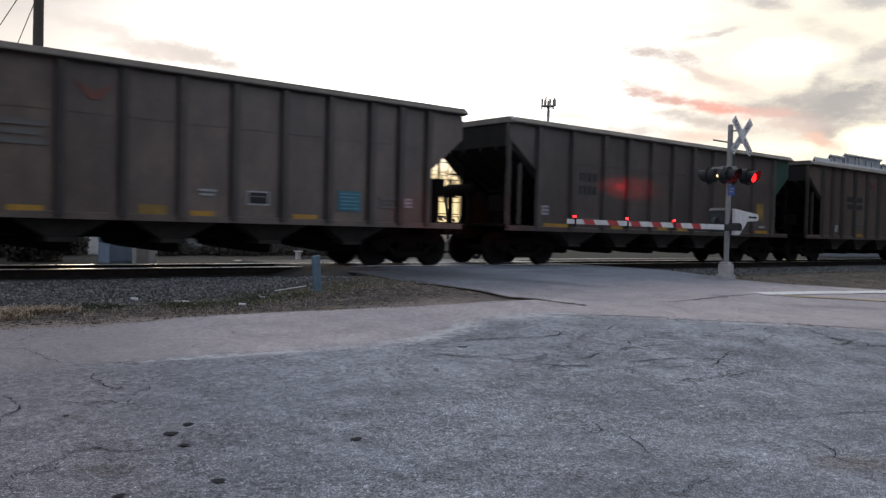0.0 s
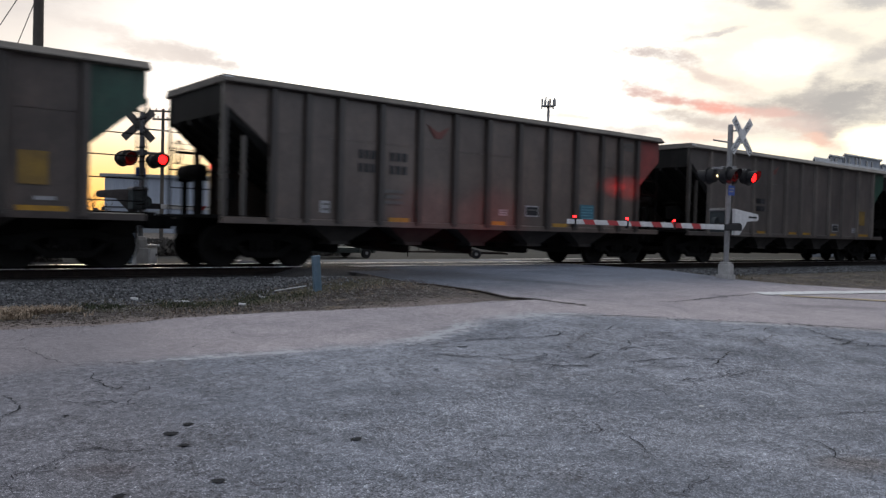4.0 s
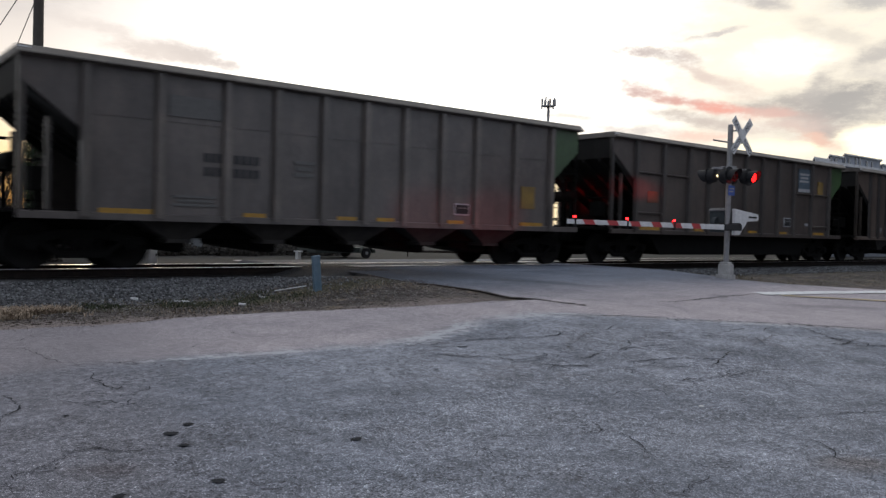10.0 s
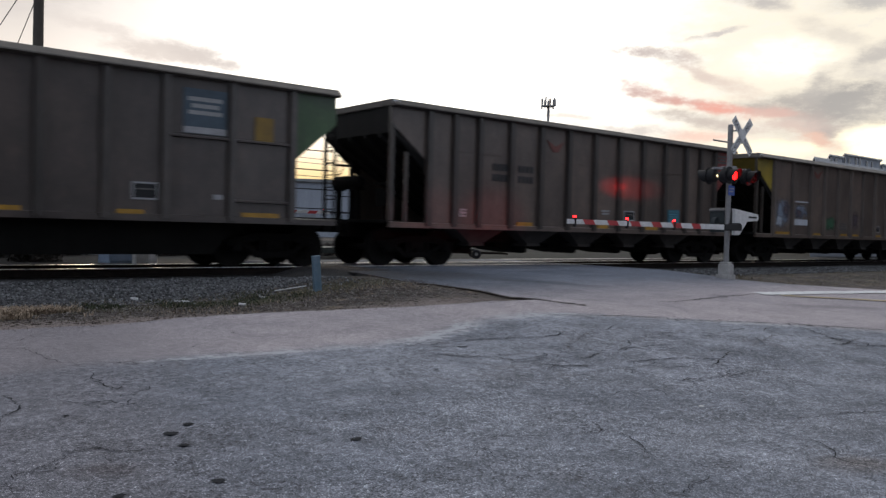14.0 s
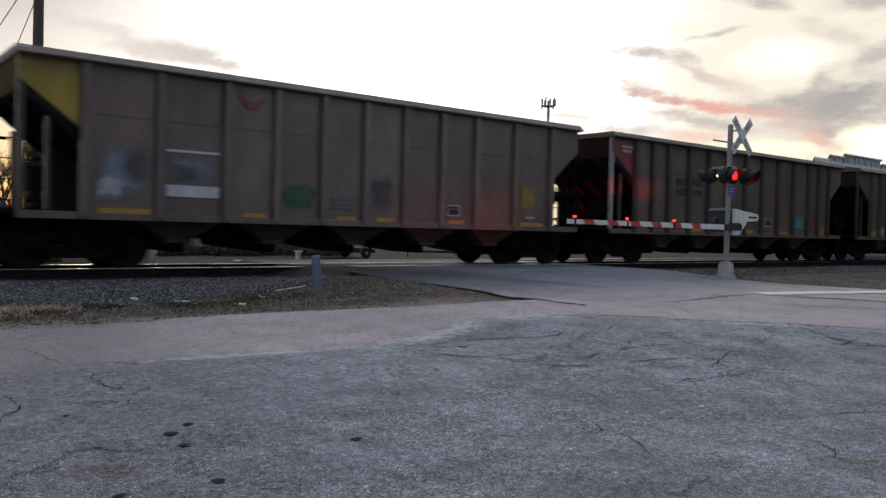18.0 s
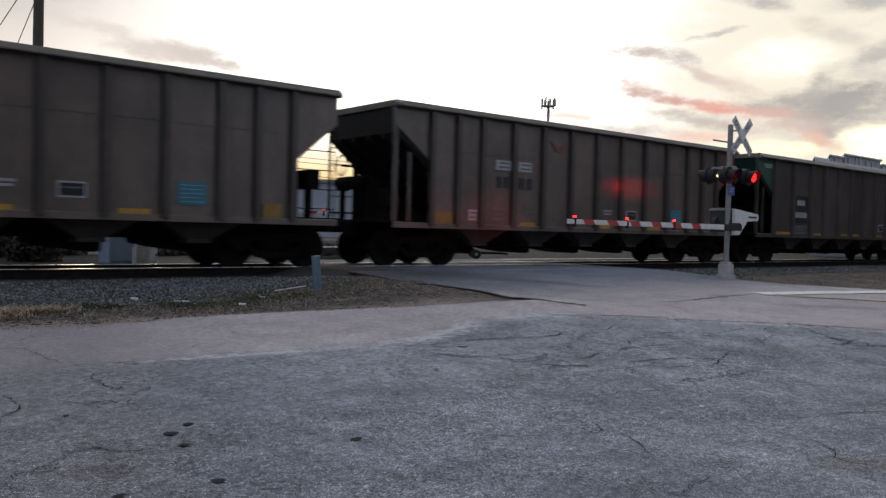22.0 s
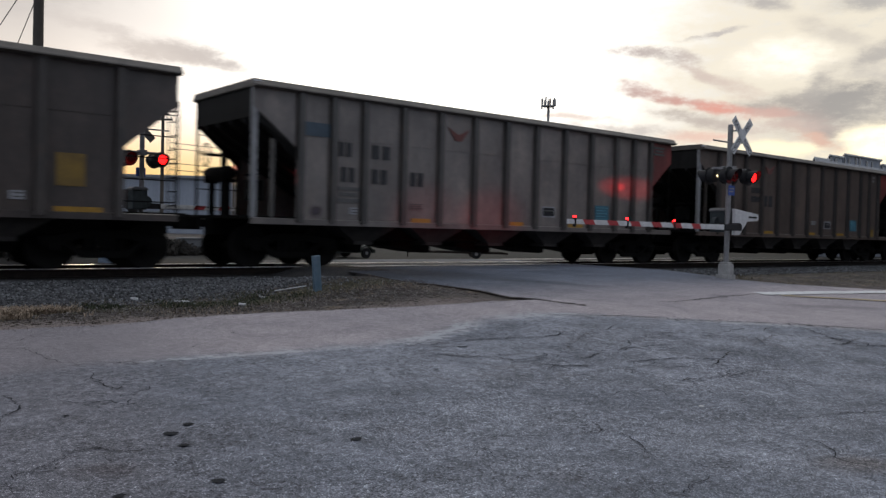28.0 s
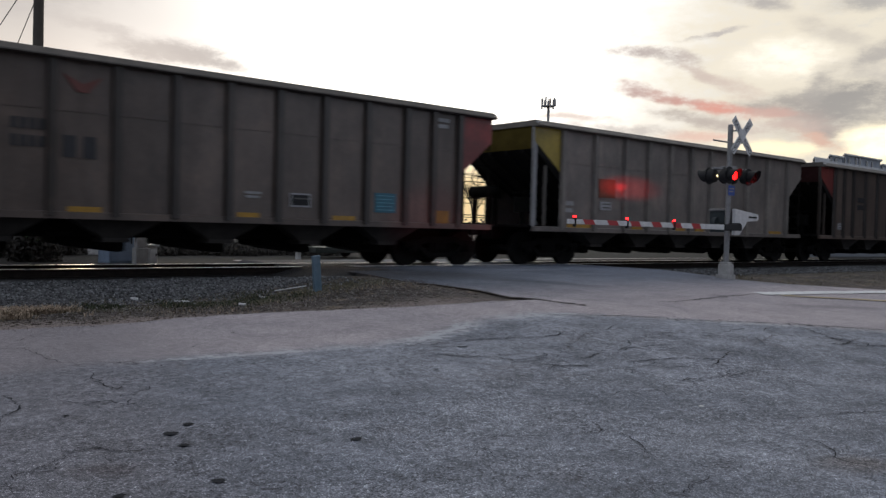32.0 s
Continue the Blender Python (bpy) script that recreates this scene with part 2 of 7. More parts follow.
def paving(name, line, band):
    """Asphalt of three ages: an old stony lot, a dusty brownish street beyond a worn seam, and a darker bluish rise before the rails.
    line gives the seam's y for x, band the width of the pale wear along it."""
    m, t, b = material(name, 0.6, 0.0, 0.22)
    co = wire(t, "TexCoord")
    v = (co, 3)
    xyz = wire(t, "SeparateXYZ", i_0=v)
    along_x = wire(t, "MapRange", i_0=(xyz, 0), i_1=-10.0, i_2=32.0)
    seam = calc(t, "MULTIPLY_ADD", ramp(t, along_x, [((x + 10) / 42, ((y + 10) / 20,) * 3) for x, y in line]), 20.0, -10.0)
    wide = ramp(t, along_x, [((x + 10) / 42, (w,) * 3) for x, w in band])
    big = noise_tex(t, 0.5, 5, 0.6, v)
    mid = noise_tex(t, 2.1, 7, 0.68, v)
    fine = noise_tex(t, 120, 4, 0.75, v)
    off = calc(t, "SUBTRACT", (xyz, 1), seam)
    wander = calc(t, "MULTIPLY_ADD", (noise_tex(t, 3.0, 6, 0.7, v), 0), 0.7, -0.35)
    away = calc(t, "ADD", off, wander)
    street = wire(t, "MapRange", interpolation_type="SMOOTHSTEP", i_0=away, i_1=-0.28, i_2=0.34)
    rise = wire(t, "MapRange", interpolation_type="SMOOTHSTEP", i_0=calc(t, "ADD", (xyz, 1), calc(t, "MULTIPLY", wander, 2.2)), i_1=8.8, i_2=12.0)
    on_road = wire(t, "MapRange", interpolation_type="SMOOTHSTEP", i_0=(xyz, 0), i_1=7.6, i_2=8.6)
    rise = calc(t, "MULTIPLY", rise, on_road)
    spots = ramp(t, big, [(0.42, (0, 0, 0)), (0.60, (1, 1, 1))])
    lot = blend(t, spots, (0.252, 0.266, 0.305), (0.178, 0.191, 0.224))
    road = blend(t, spots, (0.386, 0.345, 0.357), (0.322, 0.294, 0.310))
    c = blend(t, street, col(lot), col(road))
    c = blend(t, rise, col(c), blend(t, spots, (0.146, 0.166, 0.208), (0.092, 0.108, 0.140)))
    # darker towards the rails at the left end of the rise
    dark_end = calc(t, "MULTIPLY", wire(t, "MapRange", interpolation_type="SMOOTHSTEP", i_0=calc(t, "MULTIPLY_ADD", wander, 3.0, (xyz, 0)), i_1=13.6, i_2=9.8),
                 wire(t, "MapRange", interpolation_type="SMOOTHSTEP", i_0=calc(t, "MULTIPLY_ADD", wander, 2.0, (xyz, 1)), i_1=11.2, i_2=13.2))
    c = blend(t, calc(t, "MULTIPLY", dark_end, 0.85), col(c), (0.030, 0.032, 0.038))
    c = blend(t, calc(t, "MULTIPLY_ADD", street, -0.4, 0.8), col(c), ramp(t, mid, [(0.36, (0.68, 0.68, 0.69)), (0.5, (1.0, 1.0, 1.0)), (0.64, (1.25, 1.24, 1.23))]), "MULTIPLY")
    # brown stains, and the brown dust that has drifted over the lot's corner
    rusty = ramp(t, noise_tex(t, 0.9, 5, 0.6, v), [(0.62, (0, 0, 0)), (0.74, (1, 1, 1))])
    c = blend(t, calc(t, "MULTIPLY", rusty, 0.3), col(c), (0.155, 0.128, 0.118))
    drift = wire(t, "MapRange", interpolation_type="SMOOTHSTEP", i_0=calc(t, "MULTIPLY_ADD", (big, 0), 3.0, calc(t, "ADD", (xyz, 0), calc(t, "MULTIPLY", (xyz, 1), -0.25))), i_1=3.6, i_2=1.4)
    c = blend(t, calc(t, "MULTIPLY", drift, 0.62), col(c), (0.160, 0.150, 0.164))
    def stain(under, x, y, rx, ry, tilt, colour, amount):
        e = wire(t, "Mapping", vector_type="TEXTURE", i_0=v)
        e.inputs["Location"].default_value = (x, y, 0)
        e.inputs["Rotation"].default_value = (0, 0, radians(tilt))
        e.inputs["Scale"].default_value = (rx, ry, 1000.0)
        d = wire(t, "VectorMath", operation="LENGTH", i_0=e)
        a = wire(t, "MapRange", interpolation_type="SMOOTHSTEP", i_0=calc(t, "ADD", (d, 1), calc(t, "MULTIPLY", wander, 1.6)), i_1=1.1, i_2=0.1)
        return blend(t, calc(t, "MULTIPLY", a, amount), col(under), colour)

    # dark rubbed bands on the rise, oil and dirt on the lot
    c = stain(c, 11.7, 11.4, 1.7, 0.42, -40, (0.05, 0.058, 0.075), 0.65)
    c = stain(c, 15.9, 7.46, 1.7, 0.30, -22, (0.14, 0.13, 0.145), 0.5)
    c = stain(c, 1.55, 5.2, 0.32, 0.22, -30, (0.095, 0.080, 0.084), 0.65)
    c = stain(c, 5.95, 2.6, 0.45, 0.28, -30, (0.17, 0.135, 0.115), 0.5)
    c = stain(c, 4.4, 6.1, 1.0, 0.45, -38, (0.13, 0.142, 0.17), 0.5)
    c = stain(c, 6.0, 4.9, 1.0, 0.5, -38, (0.13, 0.142, 0.17), 0.55)
    # pits where stones have gone, in drifts
    pit = wire(t, "TexVoronoi", i_Scale=46.0, i_Randomness=1.0)
    t.links.new(co.outputs[3], pit.inputs["Vector"])
    sparse = wire(t, "SeparateColor", i_0=(pit, 1))
    where = calc(t, "MULTIPLY", wire(t, "MapRange", i_0=(sparse, 0), i_1=0.62, i_2=0.75), wire(t, "MapRange", i_0=(pit, 0), i_1=0.72, i_2=0.42))
    patchy = ramp(t, noise_tex(t, 1.4, 5, 0.7, v), [(0.42, (0, 0, 0)), (0.58, (1, 1, 1))])
    pits = calc(t, "MULTIPLY", calc(t, "MULTIPLY", where, patchy), calc(t, "SUBTRACT", 1.0, street))
    c = blend(t, calc(t, "MULTIPLY", pits, 0.75), col(c), (0.035, 0.037, 0.042))
    # stone chips laid bare in the old lot, finer wear in the street
    old = calc(t, "SUBTRACT", 1.0, wire(t, "MapRange", interpolation_type="SMOOTHSTEP", i_0=calc(t, "MULTIPLY_ADD", (mid, 0), 2.4, calc(t, "ADD", off, 0.6)), i_1=-0.9, i_2=0.9))
    near_eye = wire(t, "MapRange", interpolation_type="SMOOTHSTEP", i_0=calc(t, "ADD", off, calc(t, "MULTIPLY_ADD", (big, 0), 3.0, -1.5)), i_1=-0.6, i_2=-2.6)
    chip = wire(t, "TexVoronoi", i_Scale=82.0, i_Randomness=1.0)
    t.links.new(co.outputs[3], chip.inputs["Vector"])
    small = wire(t, "TexVoronoi", i_Scale=175.0, i_Randomness=1.0)
    t.links.new(co.outputs[3], small.inputs["Vector"])
    sep = wire(t, "SeparateColor", i_0=(chip, 1))
    sep2 = wire(t, "SeparateColor", i_0=(small, 1))
    tint = [(0.0, (0.10, 0.11, 0.13)), (0.34, (0.62, 0.62, 0.63)), (0.72, (1.1, 1.1, 1.1)), (0.9, (1.5, 1.5, 1.5)), (1.0, (2.9, 2.9, 2.8))]
    c = blend(t, calc(t, "MULTIPLY_ADD", calc(t, "MULTIPLY", old, near_eye), 0.3, 0.15), col(c), ramp(t, (sep, 0), tint), "MULTIPLY")
    bare = ramp(t, noise_tex(t, 1.1, 5, 0.65, v), [(0.40, (0.6, 0.6, 0.6)), (0.60, (1, 1, 1))])
    c = blend(t, calc(t, "MULTIPLY", calc(t, "MULTIPLY_ADD", old, 0.40, 0.40), bare), col(c), ramp(t, (sep2, 0), tint), "MULTIPLY")
    c = blend(t, 0.8, col(c), ramp(t, fine, [(0.3, (0.45, 0.45, 0.45)), (0.7, (1.6, 1.6, 1.6))]), "MULTIPLY")
    # clods and shallow hollows a few centimetres across
    mottle = noise_tex(t, 13.0, 8, 0.8, v)
    c = blend(t, calc(t, "MULTIPLY_ADD", street, -0.5, 0.9), col(c), ramp(t, mottle, [(0.36, (0.45, 0.45, 0.46)), (0.5, (1.0, 1.0, 1.0)), (0.64, (1.55, 1.54, 1.52))]), "MULTIPLY")
    # pale worn flecks along the seam
    flat = wire(t, "Mapping", i_0=v)
    flat.inputs["Scale"].default_value = (7.0, 12.0, 1.0)
    flat.inputs["Rotation"].default_value = (0, 0, radians(8))
    fleck = noise_tex(t, 1.0, 8, 0.78, (flat, 0))
    close = wire(t, "MapRange", i_0=calc(t, "DIVIDE", calc(t, "ABSOLUTE", calc(t, "MULTIPLY_ADD", wander, 0.25, off)), calc(t, "ADD", wide, 0.001)), i_1=1.0, i_2=0.0)
    worn_pale = wire(t, "MapRange", interpolation_type="SMOOTHSTEP", i_0=calc(t, "MULTIPLY_ADD", close, 0.20, (fleck, 0)), i_1=0.61, i_2=0.69)
    worn_pale = calc(t, "MULTIPLY", worn_pale, wire(t, "MapRange", i_0=close, i_1=0.0, i_2=0.25))
    worn_pale = calc(t, "MULTIPLY", worn_pale, ramp(t, noise_tex(t, 0.8, 4, 0.6, v), [(0.40, (0.15, 0.15, 0.15)), (0.56, (1, 1, 1))]))
    c = blend(t, calc(t, "MULTIPLY", worn_pale, 0.8), col(c), (0.46, 0.475, 0.50))
    t.links.new(c.outputs[2], b.inputs["Base Color"])
    t.links.new(calc(t, "MULTIPLY_ADD", (mid, 0), 0.3, 0.62).outputs[0], b.inputs["Roughness"])
    h = calc(t, "ADD", calc(t, "MULTIPLY", calc(t, "MULTIPLY", (chip, 0), -0.6), old), calc(t, "MULTIPLY", fine, 0.35))
    bump(t, b, h, 0.6, 0.007)
    return m


def soil(name):
    """Trodden earth with dead grass, gravel and some moss."""
    m, t, b = material(name, 0.95)
    v = (wire(t, "TexCoord"), 3)
    big = noise_tex(t, 0.6, 5, 0.65, v)
    mid = noise_tex(t, 3.5, 6, 0.7, v)
    fine = noise_tex(t, 40, 4, 0.7, v)
    c = blend(t, ramp(t, big, [(0.4, (0, 0, 0)), (0.62, (1, 1, 1))]), (0.048, 0.040, 0.036), (0.092, 0.074, 0.065))
    c = blend(t, ramp(t, mid, [(0.52, (0, 0, 0)), (0.66, (1, 1, 1))]), col(c), (0.040, 0.043, 0.026))
    straw = noise_tex(t, 2.0, 7, 0.75, v)
    c = blend(t, calc(t, "MULTIPLY", ramp(t, straw, [(0.52, (0, 0, 0)), (0.64, (1, 1, 1))]), 0.8), col(c), (0.20, 0.155, 0.115))
    y = wire(t, "SeparateXYZ", i_0=v)
    # moss along the foot of the ballast, grey grit and dust beside the asphalt
    left_side = wire(t, "MapRange", interpolation_type="SMOOTHSTEP", i_0=(y, 0), i_1=9.6, i_2=8.2)
    rim = calc(t, "MULTIPLY_ADD", ramp(t, wire(t, "MapRange", i_0=(y, 0), i_1=0.0, i_2=10.0), [(p / 10, ((q - 9) / 3,) * 3) for p, q in VERGE]), 3.0, 9.0)
    past = calc(t, "SUBTRACT", (y, 1), rim)
    ragged = calc(t, "MULTIPLY_ADD", (straw, 0), 1.7, -0.85)
    mossy = calc(t, "MULTIPLY", wire(t, "MapRange", interpolation_type="SMOOTHSTEP", i_0=calc(t, "ABSOLUTE", calc(t, "ADD", calc(t, "SUBTRACT", (y, 1), 12.45), ragged)), i_1=0.6, i_2=0.2), left_side)
    c = blend(t, calc(t, "MULTIPLY", mossy, 0.8), col(c), (0.052, 0.054, 0.024))
    gritty = calc(t, "MULTIPLY", wire(t, "MapRange", interpolation_type="SMOOTHSTEP", i_0=calc(t, "ADD", past, ragged), i_1=1.0, i_2=0.25), left_side)
    c = blend(t, calc(t, "MULTIPLY", gritty, 0.85), col(c), (0.250, 0.205, 0.185))
    # darker towards the track, with a ragged edge
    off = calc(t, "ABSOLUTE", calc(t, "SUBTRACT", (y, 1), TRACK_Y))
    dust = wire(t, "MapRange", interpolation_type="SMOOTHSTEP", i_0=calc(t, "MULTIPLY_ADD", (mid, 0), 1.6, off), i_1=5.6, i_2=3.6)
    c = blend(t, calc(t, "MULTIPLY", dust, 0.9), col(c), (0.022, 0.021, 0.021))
    c = blend(t, 0.8, col(c), ramp(t, fine, [(0.3, (0.45, 0.45, 0.45)), (0.7, (1.7, 1.7, 1.7))]), "MULTIPLY")
    t.links.new(c.outputs[2], b.inputs["Base Color"])
    bump(t, b, fine, 0.8, 0.03)
    return m


def stones(name, dark, pale, island=True):
    m, t, b = material(name, 0.9)
    co = wire(t, "TexCoord")
    pick = (wire(t, "NewGeometry"), 8) if island else (wire(t, "ObjectInfo"), 5)
    c = ramp(t, pick, [(0.0, dark), (0.7, tuple(0.5 * (a + d) for a, d in zip(dark, pale))), (1.0, pale)])
    fine = noise_tex(t, 45, 4, 0.7, (co, 3))
    c = blend(t, 0.6, col(c), ramp(t, fine, [(0.3, (0.5, 0.5, 0.5)), (0.7, (1.4, 1.4, 1.4))]), "MULTIPLY")
    t.links.new(c.outputs[2], b.inputs["Base Color"])
    bump(t, b, fine, 0.6, 0.01)
    return m


def wagon_paint(name, base, dust):
    """Weathered paint or bare aluminium under coal dust: streaks, lighter scuffs, a dusty bloom."""
    m, t, b = material(name, 0.4, 0.0, 0.55)
    here = wire(t, "TexCoord")
    info = wire(t, "ObjectInfo")
    co = wire(t, "VectorMath", operation="MULTIPLY_ADD", i_0=wire(t, "CombineXYZ", i_0=(info, 5), i_1=(info, 5), i_2=(info, 5)), i_1=(61.0, 37.0, 23.0), i_2=(here, 3))
    big = noise_tex(t, 0.8, 5, 0.6, (co, 0))
    mp = wire(t, "Mapping", i_0=(co, 0))
    mp.inputs["Scale"].default_value = (5, 5, 0.45)
    run = noise_tex(t, 1.0, 6, 0.7, (mp, 0))
    stain = noise_tex(t, 2.6, 6, 0.7, (co, 0))
    c = blend(t, ramp(t, big, [(0.35, (0, 0, 0)), (0.7, (1, 1, 1))]), base, dust)
    c = blend(t, calc(t, "MULTIPLY", ramp(t, run, [(0.47, (0, 0, 0)), (0.68, (1, 1, 1))]), 0.4), col(c), tuple(v * 0.55 for v in base))
    c = blend(t, calc(t, "MULTIPLY", ramp(t, stain, [(0.5, (0, 0, 0)), (0.66, (1, 1, 1))]), 0.22), col(c), tuple(v * k for v, k in zip(base, (1.6, 1.5, 1.42))))
    # coal dust washed down in broad runs, rubbed bare in others
    mp2 = wire(t, "Mapping", i_0=(co, 0))
    mp2.inputs["Scale"].default_value = (1.1, 1.1, 0.7)
    wash = noise_tex(t, 1.0, 5, 0.65, (mp2, 0))
    c = blend(t, 0.6, col(c), ramp(t, wash, [(0.38, (0.68, 0.68, 0.69)), (0.5, (1.0, 1.0, 1.0)), (0.63, (1.4, 1.37, 1.33))]), "MULTIPLY")
    grime = noise_tex(t, 9.0, 6, 0.75, (co, 0))
    rusted = ramp(t, noise_tex(t, 1.3, 7, 0.72, (co, 0)), [(0.55, (0, 0, 0)), (0.68, (1, 1, 1))])
    c = blend(t, calc(t, "MULTIPLY", rusted, 0.22), col(c), (0.10, 0.066, 0.050))
    c = blend(t, 0.4, col(c), ramp(t, grime, [(0.38, (0.78, 0.78, 0.78)), (0.62, (1.2, 1.19, 1.17))]), "MULTIPLY")
    c = wire(t, "HueSaturation", i_Value=calc(t, "MULTIPLY_ADD", (info, 5), 0.3, 0.85), i_Color=col(c))
    fine = noise_tex(t, 55, 3, 0.6, (co, 0))
    c = blend(t, 0.3, (c, 0), ramp(t, fine, [(0.3, (0.6, 0.6, 0.6)), (0.7, (1.3, 1.3, 1.3))]), "MULTIPLY")
    t.links.new(c.outputs[2], b.inputs["Base Color"])
    t.links.new(calc(t, "MULTIPLY_ADD", run, 0.25, 0.24).outputs[0], b.inputs["Roughness"])
    dent = noise_tex(t, 1.6, 2, 0.5, (co, 0))
    bump(t, b, calc(t, "ADD", dent, calc(t, "MULTIPLY", fine, 0.04)), 0.25, 0.05)
    return m


VERGE = [(0.0, 10.85), (1.95, 10.8), (2.95, 10.66), (3.85, 10.68), (4.76, 10.57), (5.37, 10.4), (5.98, 10.17), (7.26, 9.82), (8.2, 9.72), (9.08, 9.66)]
SEAM = [(-10, 8.2), (1.48, 8.2), (2.02, 8.4), (3.07, 8.26), (4.38, 8.03), (5.97, 7.84), (6.75, 8.12), (7.71, 8.5), (8.75, 8.53), (9.63, 8.22), (10.43, 7.77), (11.2, 7.27), (12.03, 6.79), (12.83, 6.28), (13.73, 5.63), (18, 2.2), (30, -8)]
PAVE = paving("worn_asphalt", SEAM, [(-10, 0.0), (2.6, 0.0), (3.1, 0.16), (4.4, 0.2), (5.6, 0.30), (6.8, 0.45), (8.6, 0.55), (9.4, 0.34), (10.6, 0.26), (14, 0.24), (20, 0.12)])
SOIL = soil("bare_soil")
BALLAST = stones("ballast_stone", (0.023, 0.024, 0.026), (0.235, 0.237, 0.243))
CINDER = worn("dark_cinders", (0.018, 0.0175, 0.017), (0.034, 0.032, 0.03), 2.5, 0.95, 0, 30, 0.02, spec=0.15)
GRAVEL = worn("ballast_bed", (0.045, 0.045, 0.048), (0.08, 0.08, 0.082), 5, 0.95, 0, 22, 0.03)
CHIPS = stones("bare_stone_chips", (0.06, 0.063, 0.07), (0.52, 0.53, 0.55))
GRIT = stones("loose_grit", (0.09, 0.08, 0.075), (0.36, 0.325, 0.305))
TIE = worn("creosoted_wood", (0.022, 0.019, 0.017), (0.045, 0.04, 0.036), 4, 0.9, 0, 50, 0.004, 0.3, 0.4)
RUST = worn("rusty_rail", (0.012, 0.0095, 0.0085), (0.022, 0.017, 0.0145), 6, 0.95, 0.0, 60, 0.002, spec=0.1)
SHINE = worn("polished_railhead", (0.90, 0.90, 0.91), (0.84, 0.83, 0.82), 8, 0.30, 1.0, 90, 0.0002)
GALV = worn("galvanised_steel", (0.31, 0.305, 0.305), (0.24, 0.238, 0.24), 9, 0.55, 0.6, 50, 0.001)
MACHINE = worn("weathered_machine_paint", (0.045, 0.055, 0.058), (0.03, 0.036, 0.038), 6, 0.7, 0.0, 50, 0.001, 0.2, spec=0.25)
ALU = worn("grey_cast_housing", (0.19, 0.20, 0.21), (0.15, 0.16, 0.17), 7, 0.6, 0.3, 50, 0.001)
WHITE = worn("white_paint", (0.64, 0.64, 0.64), (0.50, 0.50, 0.50), 6, 0.6, 0, 50, 0.001, 0.2)
REDTAPE = worn("red_reflective_sheet", (0.42, 0.035, 0.04), (0.33, 0.03, 0.035), 8, 0.4, 0, 50, 0.0005)
BLACK = worn("black_paint", (0.011, 0.011, 0.012), (0.02, 0.02, 0.022), 6, 0.65, 0, 50, 0.001, spec=0.3)
INK = worn("dark_lettering", (0.018, 0.018, 0.021), (0.035, 0.035, 0.038), 6, 0.7, 0, 50, 0.0005)
BLUE = worn("blue_sign", (0.03, 0.09, 0.36), (0.03, 0.075, 0.28), 6, 0.5, 0, 50, 0.0005)
POSTBLUE = worn("faded_blue_post", (0.10, 0.17, 0.23), (0.16, 0.22, 0.27), 9, 0.7, 0, 50, 0.001, 0.4)
# whiter than plain concrete: the far strip's sheen is put into the colour
PALECONCRETE = worn("sheen_pale_concrete", (0.66, 0.65, 0.64), (0.54, 0.53, 0.52), 4, 0.85, 0, 40, 0.004, 0.2)
CONCRETE = worn("concrete", (0.42, 0.41, 0.39), (0.30, 0.29, 0.28), 4, 0.9, 0, 40, 0.004, 0.3)
POLEWOOD = worn("weathered_pole", (0.06, 0.05, 0.042), (0.10, 0.085, 0.07), 3, 0.9, 0, 50, 0.006, 0.5)
# underframe and wheels: grime, plus the shade under the wagons put into the colour
UNDER = worn("grimy_shaded_underframe", (0.006, 0.0058, 0.0055), (0.010, 0.0095, 0.009), 3, 0.95, 0.0, 40, 0.003, spec=0.06)
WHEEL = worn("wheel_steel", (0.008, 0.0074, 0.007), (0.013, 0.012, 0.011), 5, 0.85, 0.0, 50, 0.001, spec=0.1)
DUSTY = worn("dust_covered_hopper", (0.036, 0.031, 0.027), (0.017, 0.015, 0.014), 2.2, 0.9, 0, 50, 0.002, 0.4)
COAL = stones("coal", (0.012, 0.012, 0.013), (0.04, 0.04, 0.042))
# near-black: the shade under the wagon's end is put into this colour
SLOPE = worn("shaded_slope_sheet", (0.012, 0.0115, 0.011), (0.02, 0.0185, 0.0175), 2, 0.8, 0.0, 50, 0.002, 0.5, spec=0.15)
DARKCHORD = worn("sooty_chord_metal", (0.088, 0.074, 0.064), (0.058, 0.050, 0.044), 3, 0.6, 0.2, 50, 0.002, 0.2)
CHORD = worn("top_chord_metal", (0.150, 0.131, 0.113), (0.10, 0.089, 0.078), 3, 0.6, 0.2, 50, 0.002, 0.2)
PALEPOST = worn("pale_end_post", (0.30, 0.30, 0.31), (0.22, 0.22, 0.225), 5, 0.6, 0.3, 50, 0.002, 0.3)
YELLOW = worn("yellow_reflector", (0.42, 0.225, 0.02), (0.26, 0.145, 0.025), 6, 0.45, 0, 50, 0.0005, 0.3)
GOLD = worn("faded_yellow_panel", (0.24, 0.145, 0.022), (0.16, 0.10, 0.028), 4, 0.6, 0, 50, 0.0005, 0.4)
PLACARD = worn("white_placard", (0.36, 0.36, 0.37), (0.25, 0.25, 0.26), 8, 0.6, 0, 50, 0.0005, 0.2)
TURQ = worn("turquoise_panel", (0.03, 0.145, 0.20), (0.035, 0.11, 0.15), 5, 0.6, 0, 50, 0.0005, 0.3)
PALETURQ = worn("pale_turquoise_lines", (0.11, 0.31, 0.38), (0.10, 0.25, 0.31), 5, 0.6, 0, 50, 0.0005, 0.3)
ORANGE = worn("orange_red_mark", (0.20, 0.05, 0.024), (0.14, 0.04, 0.02), 5, 0.6, 0, 50, 0.0005, 0.3)
